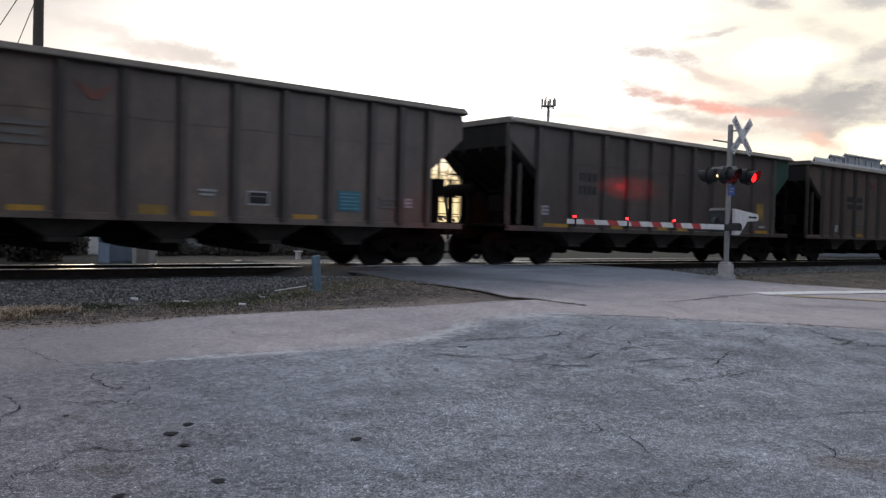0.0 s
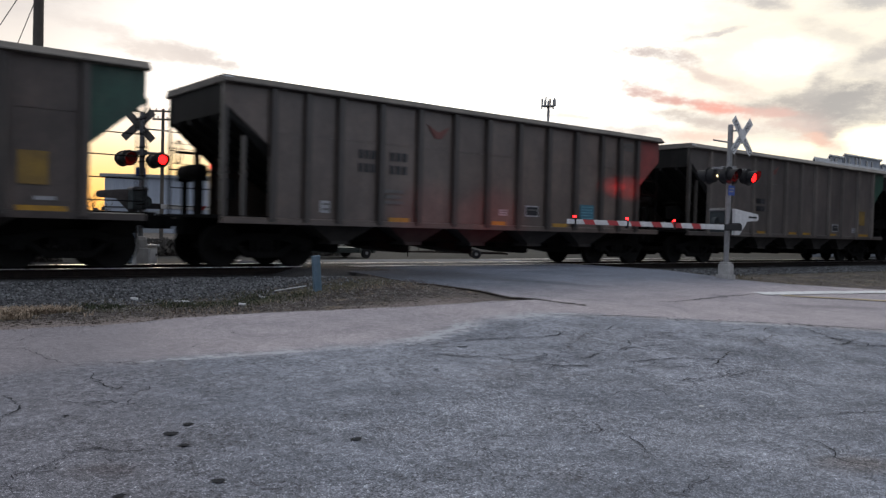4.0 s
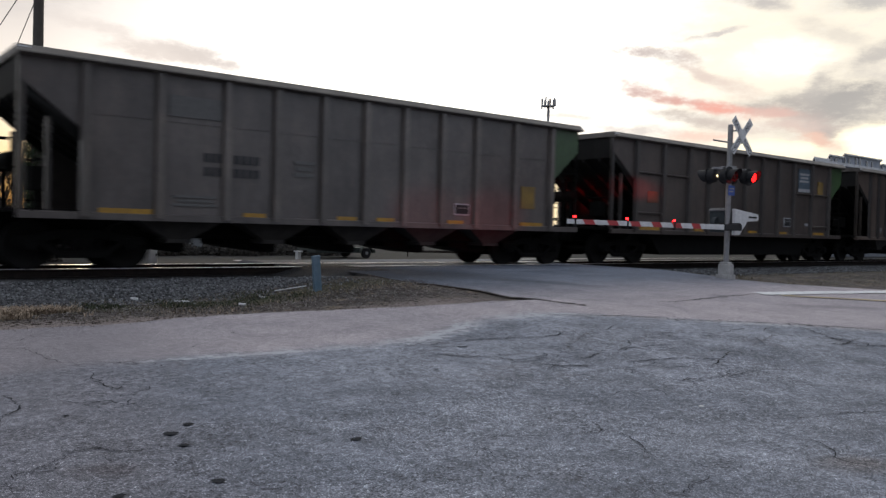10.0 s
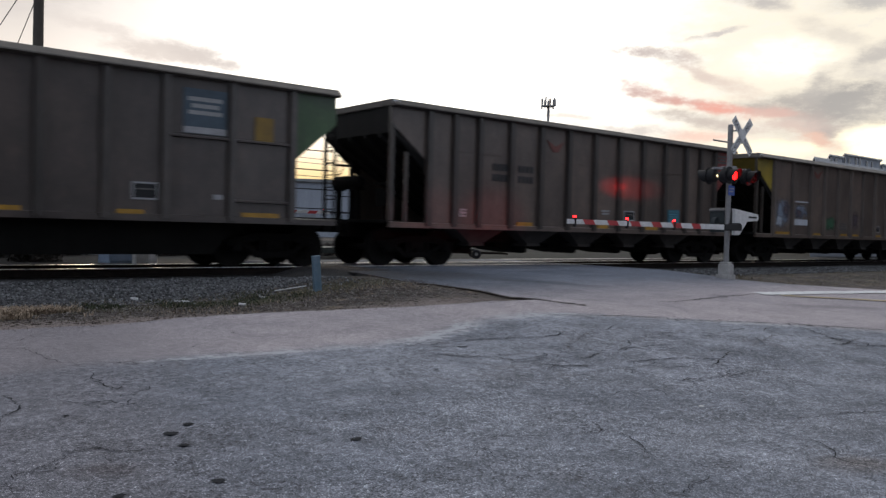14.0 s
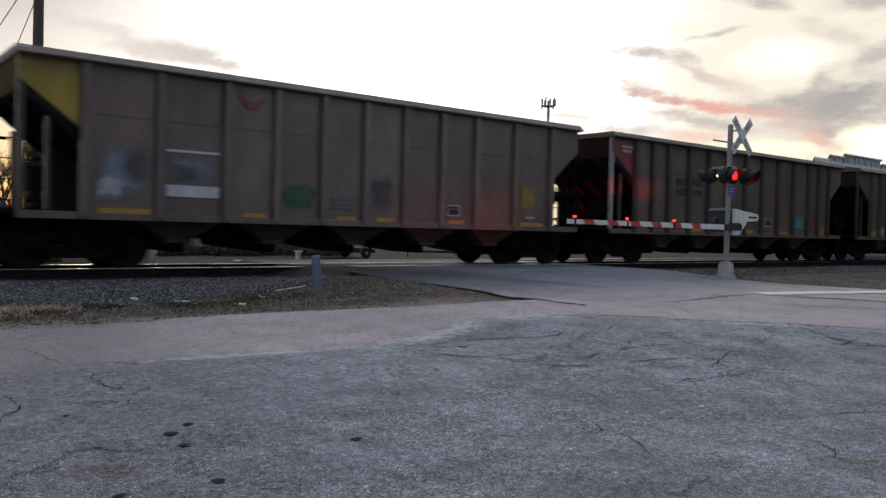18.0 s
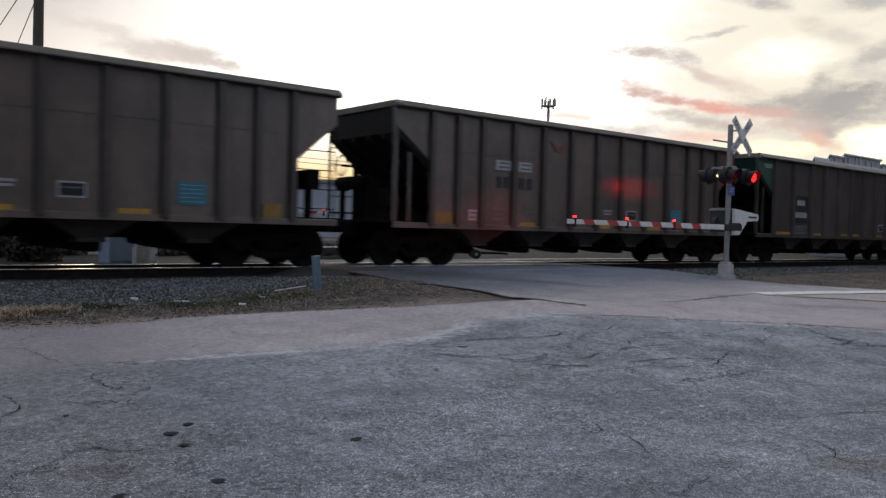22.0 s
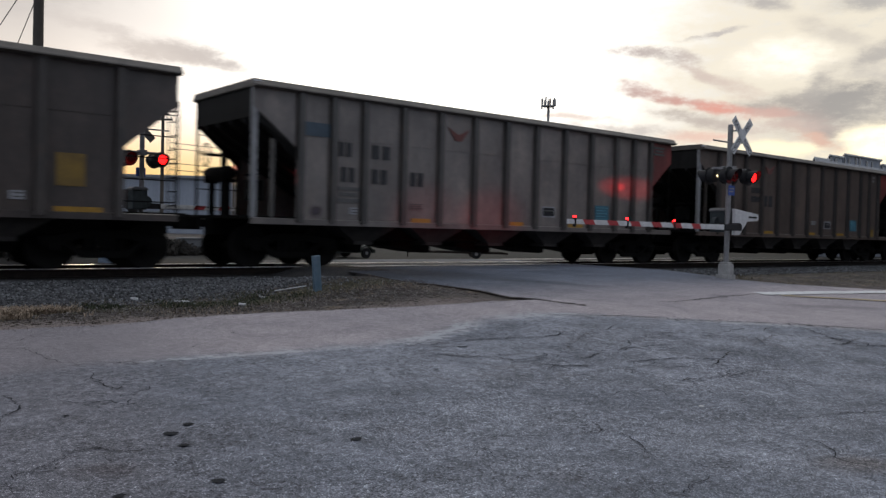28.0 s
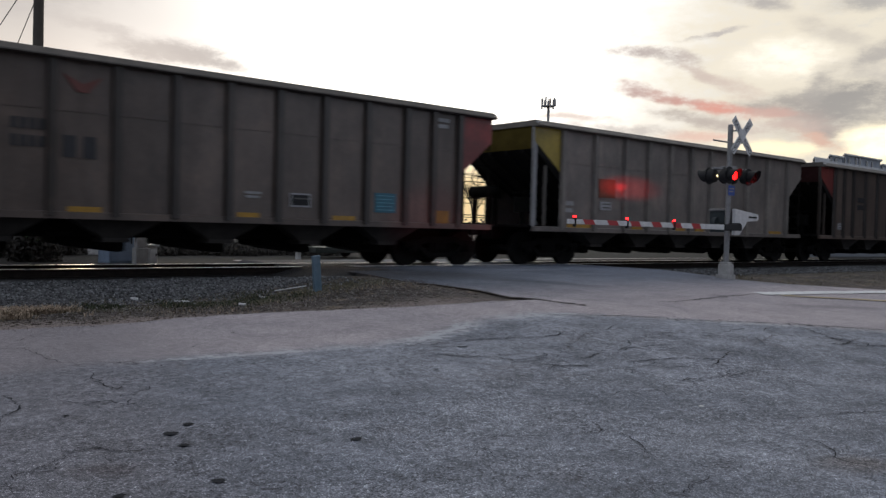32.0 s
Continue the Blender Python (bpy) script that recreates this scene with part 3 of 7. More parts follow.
OFFWHITE = worn("worn_white_lettering", (0.34, 0.34, 0.34), (0.24, 0.24, 0.24), 9, 0.7, 0, 50, 0.0005, 0.3)
FAINT = worn("faint_lettering", (0.12, 0.115, 0.11), (0.09, 0.088, 0.085), 9, 0.75, 0, 50, 0.0005)
PAINTLINE = worn("worn_road_paint", (0.80, 0.80, 0.80), (0.56, 0.55, 0.54), 5, 0.85, 0, 40, 0.002)
YELLOWLINE = worn("worn_yellow_line", (0.52, 0.40, 0.20), (0.34, 0.29, 0.2), 5, 0.85, 0, 40, 0.002)
TAR = worn("dark_crack_filler", (0.013, 0.0145, 0.018), (0.024, 0.026, 0.031), 6, 0.85, 0, 50, 0.003, spec=0.2)
DIRT = worn("dark_dirt", (0.036, 0.029, 0.025), (0.07, 0.055, 0.045), 7, 0.95, 0, 60, 0.01)
SIDING = worn("pale_metal_siding", (0.32, 0.345, 0.385), (0.26, 0.285, 0.33), 0.5, 0.6, 0.1, 20, 0.004, 0.3, 0.12)
ROOF = worn("grey_roof", (0.20, 0.21, 0.22), (0.26, 0.27, 0.28), 0.6, 0.7, 0.1, 20, 0.004)
GLASS = worn("dark_window_glass", (0.03, 0.035, 0.04), (0.045, 0.05, 0.055), 2, 0.15, 0, 30, 0.0002)
BARK = worn("bark", (0.05, 0.04, 0.032), (0.085, 0.068, 0.055), 6, 0.95, 0, 40, 0.01, 0.3)
BRUSH = stones("winter_brush", (0.012, 0.011, 0.009), (0.045, 0.038, 0.031))
YARD = worn("grey_yard_gravel", (0.018, 0.018, 0.0175), (0.034, 0.033, 0.03), 0.5, 0.95, 0, 14, 0.02, spec=0.2)
IVY = stones("ivy_leaves", (0.012, 0.022, 0.008), (0.035, 0.055, 0.018))
TWIG = stones("twigs", (0.035, 0.026, 0.02), (0.075, 0.055, 0.04))
MOSS = stones("moss_and_weeds", (0.018, 0.024, 0.010), (0.06, 0.068, 0.03))
STRAW = stones("bleached_straw", (0.19, 0.145, 0.10), (0.48, 0.37, 0.27))
GRASS = stones("winter_grass", (0.05, 0.052, 0.028), (0.20, 0.155, 0.09))
LITTER = worn("pale_litter", (0.62, 0.63, 0.64), (0.5, 0.5, 0.5), 20, 0.7, 0, 60, 0.001)
CABLE = worn("black_cable", (0.012, 0.012, 0.013), (0.02, 0.02, 0.02), 9, 0.6, 0, 60, 0.0005)
# far signal's board and steel: backlight against the sky is darkened into the colours
BOARDBACK = worn("shaded_board_back", (0.10, 0.095, 0.09), (0.07, 0.066, 0.063), 6, 0.8, 0.1, 50, 0.001)
DULLSTEEL = worn("dull_shaded_steel", (0.15, 0.15, 0.155), (0.10, 0.10, 0.105), 6, 0.7, 0.3, 50, 0.001)
LIT = glowing("lit_red_lens", (1.0, 0.006, 0.006), 6.0)
LITWARM = glowing("lit_side_light_and_glint", (1.0, 0.72, 0.40), 5.0)
DARKLENS = worn("unlit_red_lens", (0.09, 0.006, 0.006), (0.06, 0.004, 0.004), 20, 0.2, 0, 60, 0.0002)
REDGLOW = glowing("lit_arm_lamp", (1.0, 0.012, 0.014), 7.0)


# ---- mesh helpers ----
class Shape:
    """Gathers faces for one mesh."""

    def __init__(self):
        self.v, self.f = [], []

    def add(self, verts, faces):
        k = len(self.v)
        self.v += [tuple(p) for p in verts]
        self.f += [tuple(k + i for i in face) for face in faces]
        return self

    def box(self, x0, x1, y0, y1, z0, z1, m=None):
        vs = [Vector((x, y, z)) for x in (x0, x1) for y in (y0, y1) for z in (z0, z1)]
        if m is not None:
            vs = [m @ p for p in vs]
        return self.add(vs, [(0, 1, 3, 2), (4, 6, 7, 5), (0, 4, 5, 1), (2, 3, 7, 6), (0, 2, 6, 4), (1, 5, 7, 3)])

    def prism(self, outline, axis, a, b):
        """A flat outline, given in the two other axes, pushed from a to b along axis."""
        n = len(outline)
        def at(p, d):
            return {"x": (d, p[0], p[1]), "y": (p[0], d, p[1]), "z": (p[0], p[1], d)}[axis]
        vs = [at(p, a) for p in outline] + [at(p, b) for p in outline]
        return self.add(vs, [tuple(range(n)), tuple(range(2 * n - 1, n - 1, -1))] + [(i, n + i, n + (i + 1) % n, (i + 1) % n) for i in range(n)])

    def tube(self, a, b, r0, r1=None, n=12, caps=True):
        a, b = Vector(a), Vector(b)
        r1 = r0 if r1 is None else r1
        q = (b - a).to_track_quat("Z", "Y")
        ring = [Vector((math.cos(2 * math.pi * i / n), math.sin(2 * math.pi * i / n), 0)) for i in range(n)]
        vs = [a + q @ (p * r0) for p in ring] + [b + q @ (p * r1) for p in ring]
        fs = [(i, (i + 1) % n, n + (i + 1) % n, n + i) for i in range(n)]
        if caps:
            fs += [tuple(range(n - 1, -1, -1)), tuple(range(n, 2 * n))]
        return self.add(vs, fs)

    def lathe(self, profile, a, way, n=24):
        """Turn a profile of (distance along, radius) about the line from a along way."""
        a, q = Vector(a), Vector(way).to_track_quat("Z", "Y")
        vs = [a + q @ Vector((r * math.cos(2 * math.pi * i / n), r * math.sin(2 * math.pi * i / n), d)) for d, r in profile for i in range(n)]
        fs = [(k * n + i, k * n + (i + 1) % n, (k + 1) * n + (i + 1) % n, (k + 1) * n + i) for k in range(len(profile) - 1) for i in range(n)]
        fs += [tuple(range(n - 1, -1, -1)), tuple((len(profile) - 1) * n + i for i in range(n))]
        return self.add(vs, fs)

    def pebble(self, c, r, rng, flat=0.7):
        """A small angular stone of eight faces."""
        w = [(1, 0, 0), (-1, 0, 0), (0, 1, 0), (0, -1, 0), (0, 0, 1), (0, 0, -1)]
        turn = Euler((rng.uniform(0, 6), rng.uniform(0, 6), rng.uniform(0, 6))).to_matrix()
        c = Vector(c)
        vs = []
        for d in w:
            p = turn @ (Vector(d) * r * rng.uniform(0.65, 1.25))
            p.z *= flat
            vs.append(c + p)
        return self.add(vs, [(0, 2, 4), (2, 1, 4), (1, 3, 4), (3, 0, 4), (2, 0, 5), (1, 2, 5), (3, 1, 5), (0, 3, 5)])

    def mesh(self, name, mat, bevel=0.0, smooth=False, mats=None):
        me = bpy.data.meshes.new(name)
        me.from_pydata(self.v, [], self.f)
        bm = bmesh.new()
        bm.from_mesh(me)
        bmesh.ops.recalc_face_normals(bm, faces=bm.faces)
        if bevel:
            sharp = [e for e in bm.edges if len(e.link_faces) == 2 and e.calc_face_angle(0) > 0.5]
            bmesh.ops.bevel(bm, geom=sharp, offset=bevel, segments=2, profile=0.6, affect="EDGES", clamp_overlap=True)
        if smooth:
            for f in bm.faces:
                f.smooth = True
            for e in bm.edges:
                if len(e.link_faces) == 2 and e.calc_face_angle(0) > 0.6:
                    e.smooth = False
        bm.to_mesh(me)
        bm.free()
        for x in mats or [mat]:
            me.materials.append(x)
        return me


def part(name, shape, mat, parent=None, label="", bevel=0.0, smooth=False, m=None):
    ob = new(name, shape if isinstance(shape, bpy.types.Mesh) else shape.mesh(name, mat, bevel, smooth))
    if parent is not None:
        ob.parent = parent
    if m is not None:
        ob.matrix_basis = m
    if label:
        tagged(ob, label)
    return ob


def base(name, m, label, category, group=""):
    ob = new(name)
    ob.empty_display_size = 0.2
    ob.matrix_basis = m
    return tagged(ob, label, category, group)


def sheet(rows, height, lift=0.0):
    """A surface from rows of points (x, y), each at its height."""
    s = Shape()
    n = len(rows[0])
    s.v = [(x, y, height(x, y) + lift) for row in rows for x, y in row]
    s.f = [(r * n + i, r * n + i + 1, (r + 1) * n + i + 1, (r + 1) * n + i) for r in range(len(rows) - 1) for i in range(n - 1)]
    return s


def along(line, n):
    """n points at even steps along a bent line."""
    line = [Vector(p) for p in line]
    steps = [(b - a).length for a, b in zip(line, line[1:])]
    total, out = sum(steps), []
    for i in range(n):
        d = total * i / (n - 1)
        for k, st in enumerate(steps):
            if d <= st or k == len(steps) - 1:
                out.append(line[k].lerp(line[k + 1], min(d / st, 1)))
                break
            d -= st
    return out


def ruled(a, b, across, down):
    """Rows of points between two bent lines."""
    p, q = along(a, across), along(b, across)
    return [[tuple(u.lerp(v, j / (down - 1))) for u, v in zip(p, q)] for j in range(down)]


def ribbon(line, width, height, lift, rng, n=60, ragged=0.3):
    """A thin flat band along a bent line, with an uneven edge."""
    pts = along(line, n)
    rows = [[], []]
    for i, p in enumerate(pts):
        d = (pts[min(i + 1, n - 1)] - pts[max(i - 1, 0)]).normalized()
        side = Vector((-d.y, d.x))
        w0 = width * (1 + ragged * rng.uniform(-1, 1)) / 2
        w1 = width * (1 + ragged * rng.uniform(-1, 1)) / 2
        rows[0].append(tuple(p + side * w0))
        rows[1].append(tuple(p - side * w1))
    return sheet(rows, height, lift)


# ---- ground, road and track ----
def steps(*spans):
    out = []
    for a, b, d in spans:
        n = max(1, round((b - a) / d))
        out += [a + (b - a) * i / n for i in range(n)]
    return out + [spans[-1][1]]


GX = steps((-2500, -200, 460), (-200, -20, 20), (-20, 36, 0.8), (36, 200, 20), (200, 2500, 460))
GY = steps((-2500, -100, 480), (-100, -4, 12), (-4, 30, 0.7), (30, 200, 17), (200, 2500, 460))
ground = part("ground", sheet([[(x, y) for x in GX] for y in GY], earth), SOIL, smooth=True)
tagged(ground, "bare trodden earth with dead grass beside the tracks", kind="structure")

FAR_LOT = [(-60, 8.2)] + [(x, y + 0.05) for x, y in SEAM]
lot = part("pavement", sheet(ruled([(-60, -40), (-8, -12), (4, -9), (12, -11), (22, -16), (32, -9.5)], FAR_LOT, 170, 70), paved), PAVE)
tagged(lot, "old grey cracked asphalt lot with exposed stone chips", kind="structure")
EDGE = [(-60, 11.0), (-8, 11.0)] + VERGE + [(9.86, 9.64), (10.07, 9.21), (10.26, 8.95), (10.5, 7.8)]
FRAYED = [(p.x, p.y + (0.10 * noise.noise(Vector((p.x * 1.3, 0, 0))) + 0.05 * noise.noise(Vector((p.x * 4, 5, 0)))) * (p.x < 9)) for p in along(EDGE, 700)]
apron = part("pavement", sheet(ruled([(-60, 8.2)] + SEAM[:11], FRAYED, 700, 14), paved, 0.0012), PAVE)
tagged(apron, "dusty brownish asphalt apron along the grass verge", kind="structure")
RIGHT = [(18.55, 14.9), (18.45, 13.45), (18.1, 11.89), (17.95, 11.0), (18.9, 9.98), (21.07, 8.75), (26, 7.2), (60, -2)]
LEFT = [(9.3, 14.9), (9.05, 13.85), (8.85, 12.36), (8.93, 11.6), (9.23, 11.16), (9.46, 10.65), (9.5, 9.95), (9.86, 9.66), (10.07, 9.21), (10.26, 8.95), (10.43, 7.77)] + SEAM[11:]
street = part("road", sheet(ruled(LEFT, RIGHT, 170, 30), paved, 0.0025), PAVE)
tagged(street, "worn brownish street asphalt climbing to the level crossing", kind="structure")
lip = Shape()
pts = along(LEFT[:8], 60)[8:]
for a, b in zip(pts, pts[1:]):
    za, zb = paved(*a) + 0.008, paved(*b) + 0.008
    lip.add([(a.x, a.y, za), (b.x, b.y, zb), (b.x - 0.05, b.y, zb - 0.3), (a.x - 0.05, a.y, za - 0.3)], [(0, 1, 2, 3)])
tagged(part("road_edge", lip, SOIL), "dark broken edge of the road asphalt", kind="structure")
r2 = random.Random(12)
# dirt along the lip, with the lip's shadow painted into the same ribbon
edge_dirt = ribbon([(8.9, 11.75), (9.2, 11.16), (9.43, 10.65), (9.45, 9.95), (9.82, 9.66), (10.05, 9.22), (10.26, 8.92)], 0.075, paved, 0.0105, r2, 160, 1.0)
tagged(part("road_edge", edge_dirt, DIRT), "dirt and painted-in shadow along the broken road edge", kind="structure")
far_road = part("road", sheet(ruled([(9.2, 20.0), (9.3, 20.5), (9.6, 21.0)], [(18.6, 20.0), (26, 20.6), (40, 21.4)], 40, 24), lambda x, y: max(paved(x, y), earth(x, y) + 0.03), 0.008), PALECONCRETE)
tagged(far_road, "concrete road strip beyond the level crossing, sheen put into its colour", kind="structure")
# asphalt panels in the crossing, between and beside the rails
for y0, y1, label in ((14.88, TRACK_Y - 0.80, "asphalt approach beside the near rail"), (TRACK_Y - 0.66, TRACK_Y + 0.66, "asphalt panel between the rails"), (TRACK_Y + 0.80, 20.02, "asphalt approach beside the far rail")):
    s = Shape().prism([(8.9, 0.36), (9.32, 0.646), (18.5, 0.646), (18.7, 0.36)], "y", y0, y1)
    tagged(part("road_panel", s, PAVE), label, kind="structure")

# painted lines
rng = random.Random(4)
s = ribbon([(15.85, 9.05), (16.9, 8.92), (18.16, 8.78), (20.48, 8.44), (24, 7.2)], 0.36, paved, 0.018, rng, 120, 0.25)
tagged(part("edge_line", s, PAINTLINE), "worn white painted edge line on the street", kind="structure")
s = ribbon([(16.2, 8.75), (17, 8.32), (18.4, 7.58), (21, 6.1), (24, 4.3)], 0.13, paved, 0.018, rng, 120, 0.3)
tagged(part("centre_line", s, YELLOWLINE), "faded yellow painted line on the street", kind="structure")


# long cracks in the old asphalt, filled with dirt
def crack(weight, *points):
    """A dirt-filled crack through the given bends: it wanders between them, opens and closes, and throws off hairlines."""
    path = []
    for a, b in zip(points, points[1:]):
        a, b = Vector(a), Vector(b)
        n = max(3, int((b - a).length * 16))
        side = Vector((a.y - b.y, b.x - a.x)).normalized()
        path += [a.lerp(b, i / n) + side * (rng.gauss(0, 0.10) * (b - a).length / n * 2.8 if i else 0) for i in range(n)]
    path.append(Vector(points[-1]))
    far = sum(p.length for p in path) / len(path)
    pts = along(path, len(path) * 4)
    rows, seed = [[], []], rng.uniform(0, 99)
    for i, p in enumerate(pts):
        d = (pts[min(i + 1, len(pts) - 1)] - pts[max(i - 1, 0)]).normalized()
        side = Vector((-d.y, d.x))
        gape = 0.75 + 0.7 * noise.noise(Vector((p.x * 5, p.y * 5, seed))) + 0.6 * noise.noise(Vector((p.x * 19, p.y * 19, seed)))
        w = 0.0015 * (1.3 * far - 1.2) * weight * max(0.35, gape) * min(1.0, 0.25 + 4 * min(i, len(pts) - 1 - i) / len(pts))
        rows[0].append(tuple(p + side * w * rng.uniform(0.5, 1.3) * 0.5))
        rows[1].append(tuple(p - side * w * rng.uniform(0.5, 1.3) * 0.5))
    tagged(part("pavement_crack", sheet(rows, paved, 0.0085), TAR), "dirt-filled crack in the asphalt", kind="structure")
    for i in range(int(len(path) * 0.12 * weight)):
        p, a = rng.choice(path), rng.uniform(0, 6.283)
        spur = [p]
        for j in range(rng.randrange(3, 8)):
            a += rng.gauss(0, 0.5)
            spur.append(spur[-1] + Vector((math.cos(a), math.sin(a))) * 0.045)
        tagged(part("pavement_crack", ribbon(spur, 0.0009 * far, paved, 0.008, rng, 20, 0.95), TAR), "fine side crack in the asphalt", kind="structure")


def smear(width, *points):
    """A broken row of small dark pits where the surface has crumbled."""
    s = Shape()
    pts = along(points, 60)
    for p in pts:
        for j in range(2):
            x, y = p.x + rng.gauss(0, width * 0.8), p.y + rng.gauss(0, width * 0.35)
            r = rng.uniform(0.003, 0.011)
            ring = [(x + r * math.cos(k * 1.047) * rng.uniform(0.6, 1.6), y + r * math.sin(k * 1.047) * rng.uniform(0.6, 1.3)) for k in range(6)]
            s.add([(q[0], q[1], paved(*q) + 0.0082) for q in ring], [tuple(range(6))])
    tagged(part("crumbled_patch", s, DIRT), "crumbled dark pits along a crack", kind="stuff")


crack(0.75, (1.98, 9.66), (1.97, 9.3), (2.02, 8.85), (2.07, 8.58), (2.2, 8.46), (2.35, 8.51), (2.49, 8.38), (2.81, 8.18), (3.01, 8.23))
crack(1.15, (2.23, 7.98), (2.17, 7.69), (2.21, 7.57))
crack(0.6, (1.95, 9.89), (2.28, 10.32))
crack(1.2, (5.53, 7.67), (5.88, 7.56), (6.16, 7.55), (6.31, 7.55), (6.84, 7.48), (7.05, 7.41), (7.41, 7.32), (7.9, 7.3), (8.24, 7.16))
crack(1.8, (5.89, 7.48), (6.07, 7.32), (6.31, 7.3))
crack(1.1, (5.66, 7.26), (5.75, 7.05), (5.95, 6.88), (6.15, 6.72), (6.32, 6.48), (6.5, 6.45), (6.79, 6.47), (7.02, 6.59))
crack(1.15, (6.43, 6.45), (6.39, 6.23), (6.49, 6.15), (6.67, 6.01), (6.94, 5.86), (7.16, 5.78))
crack(1.15, (6.84, 6.38), (7.11, 6.2), (7.51, 6.3), (7.64, 6.31))
crack(1.15, (7.84, 6.29), (8.24, 6.33))
crack(1.15, (7.41, 5.82), (7.91, 5.79))
crack(0.9, (7.16, 5.78), (7.15, 5.54), (7.15, 5.32), (7.23, 5.15), (7.3, 5.02), (7.54, 4.96), (7.82, 4.92), (8.1, 4.96), (8.37, 5.13), (8.51, 5.36))
crack(1.15, (7.15, 5.54), (7.03, 5.43))
crack(1.15, (7.42, 5.82), (7.87, 5.77), (8.33, 5.68), (8.63, 5.5), (8.99, 5.36))
crack(1.15, (8.32, 5.09), (8.39, 4.92), (7.97, 4.88))
crack(1.3, (8.28, 5.28), (8.81, 5.49), (9.26, 5.68))
crack(1.2, (12.47, 6.38), (12.17, 5.93), (12, 5.65), (12.14, 5.44), (12.52, 5.48))
crack(1.4, (11.43, 5.47), (11.66, 5.36), (12.14, 5.44))
crack(1.3, (11.69, 5.23), (11.92, 5.12), (12.33, 5.05))
crack(1.15, (6.46, 6.14), (6.71, 5.97), (6.94, 5.86))
crack(1.2, (12.16, 8.81), (13.08, 8.86), (14.36, 8.99), (15.64, 9.1))
crack(1.6, (9.14, 8.36), (9.66, 8.17), (10.37, 7.86), (10.75, 7.68))
crack(1.3, (10.65, 7.58), (11.14, 7.33), (11.69, 7.08), (12.43, 6.73))
crack(1.6, (12.5, 6.68), (13.07, 6.3), (13.62, 5.95), (14.13, 5.55))
crack(1.3, (1.37, 7.41), (1.42, 7.15), (1.41, 6.99), (1.34, 6.84), (1.24, 6.71))
crack(1.1, (1.75, 7.02), (1.82, 6.9), (1.96, 6.87), (2.07, 6.86), (2.09, 6.76))
crack(1.15, (2.17, 6.96), (2.33, 7.05), (2.47, 7.12), (2.52, 7.24))
crack(1.15, (2.14, 7.68), (2.19, 7.5), (2.23, 7.24))
crack(1.9, (1.41, 5.72), (1.45, 5.65), (1.62, 5.66), (1.67, 5.56), (1.74, 5.49), (1.82, 5.46), (1.97, 5.44))
crack(1.15, (1.41, 5.72), (1.4, 5.56), (1.3, 5.49), (1.18, 5.39), (1.1, 5.37), (0.99, 5.23), (0.96, 5.14))
crack(0.6, (2.88, 7.12), (3.06, 7.02))
crack(0.8, (4.17, 6.14), (4.4, 6.11), (4.76, 6.12))
crack(0.7, (3.02, 5.32), (3.22, 5.24), (3.45, 5.15), (3.68, 4.98))
crack(1.15, (4.06, 4.53), (4.28, 4.47), (4.56, 4.35))
crack(1.15, (3.9, 4.37), (3.92, 4.27), (3.84, 4.11))
crack(1.15, (4.72, 4.3), (4.9, 4.22), (5.18, 4.21))
crack(1.2, (4.86, 4.24), (5.16, 4.18), (5.16, 4), (5.06, 3.83), (4.93, 3.67))
crack(1.15, (4.96, 3.41), (4.96, 3.25), (4.93, 3.17), (5.09, 3.13), (5.27, 3.07))
crack(1.0, (4.84, 3.13), (4.71, 3), (4.49, 2.98), (4.31, 2.92), (4.04, 3.04))
crack(1.15, (6.73, 3.68), (6.97, 3.56), (7.19, 3.5), (7.54, 3.46), (7.97, 3.24))
crack(1.15, (6.32, 3.16), (6.26, 3), (6.11, 2.83), (5.92, 2.67), (5.92, 2.54))
crack(0.6, (6.01, 3.77), (6.12, 3.67), (6.33, 3.52))
crack(1.15, (7.25, 5.04), (7.47, 4.99), (7.57, 4.87))
smear(0.10, (8.71, 6.65), (9.29, 6.83), (9.77, 6.88))
smear(0.09, (9.11, 6.58), (10.02, 6.85))
smear(0.05, (7.17, 6.58), (8.1, 7.1), (8.5, 7.26))
smear(0.16, (10.76, 4.91), (11.73, 5.25), (12.3, 5.42))
smear(0.07, (10.05, 5.82), (11.36, 6.18))
# hairline cracks, mostly running the same way
for i in range(46):
    x, y = rng.uniform(5.2, 12.0), rng.uniform(4.6, 7.7)
    if y > lerp_table(SEAM, x) - 0.15 or x * 0.63 + y * 0.78 < 7.2:
        continue
    ln, a = rng.uniform(0.25, 0.9), radians(-39 + rng.gauss(0, 22))
    pts = [Vector((x, y))]
    for j in range(int(ln * 16)):
        a += rng.gauss(0, 0.25)
        pts.append(pts[-1] + Vector((math.cos(a), math.sin(a))) * 0.06)
    tagged(part("pavement_crack", ribbon(pts, 0.0009 * pts[0].length, paved, 0.0075, rng, len(pts) * 3, 0.95), TAR), "hairline crack in the asphalt", kind="structure")
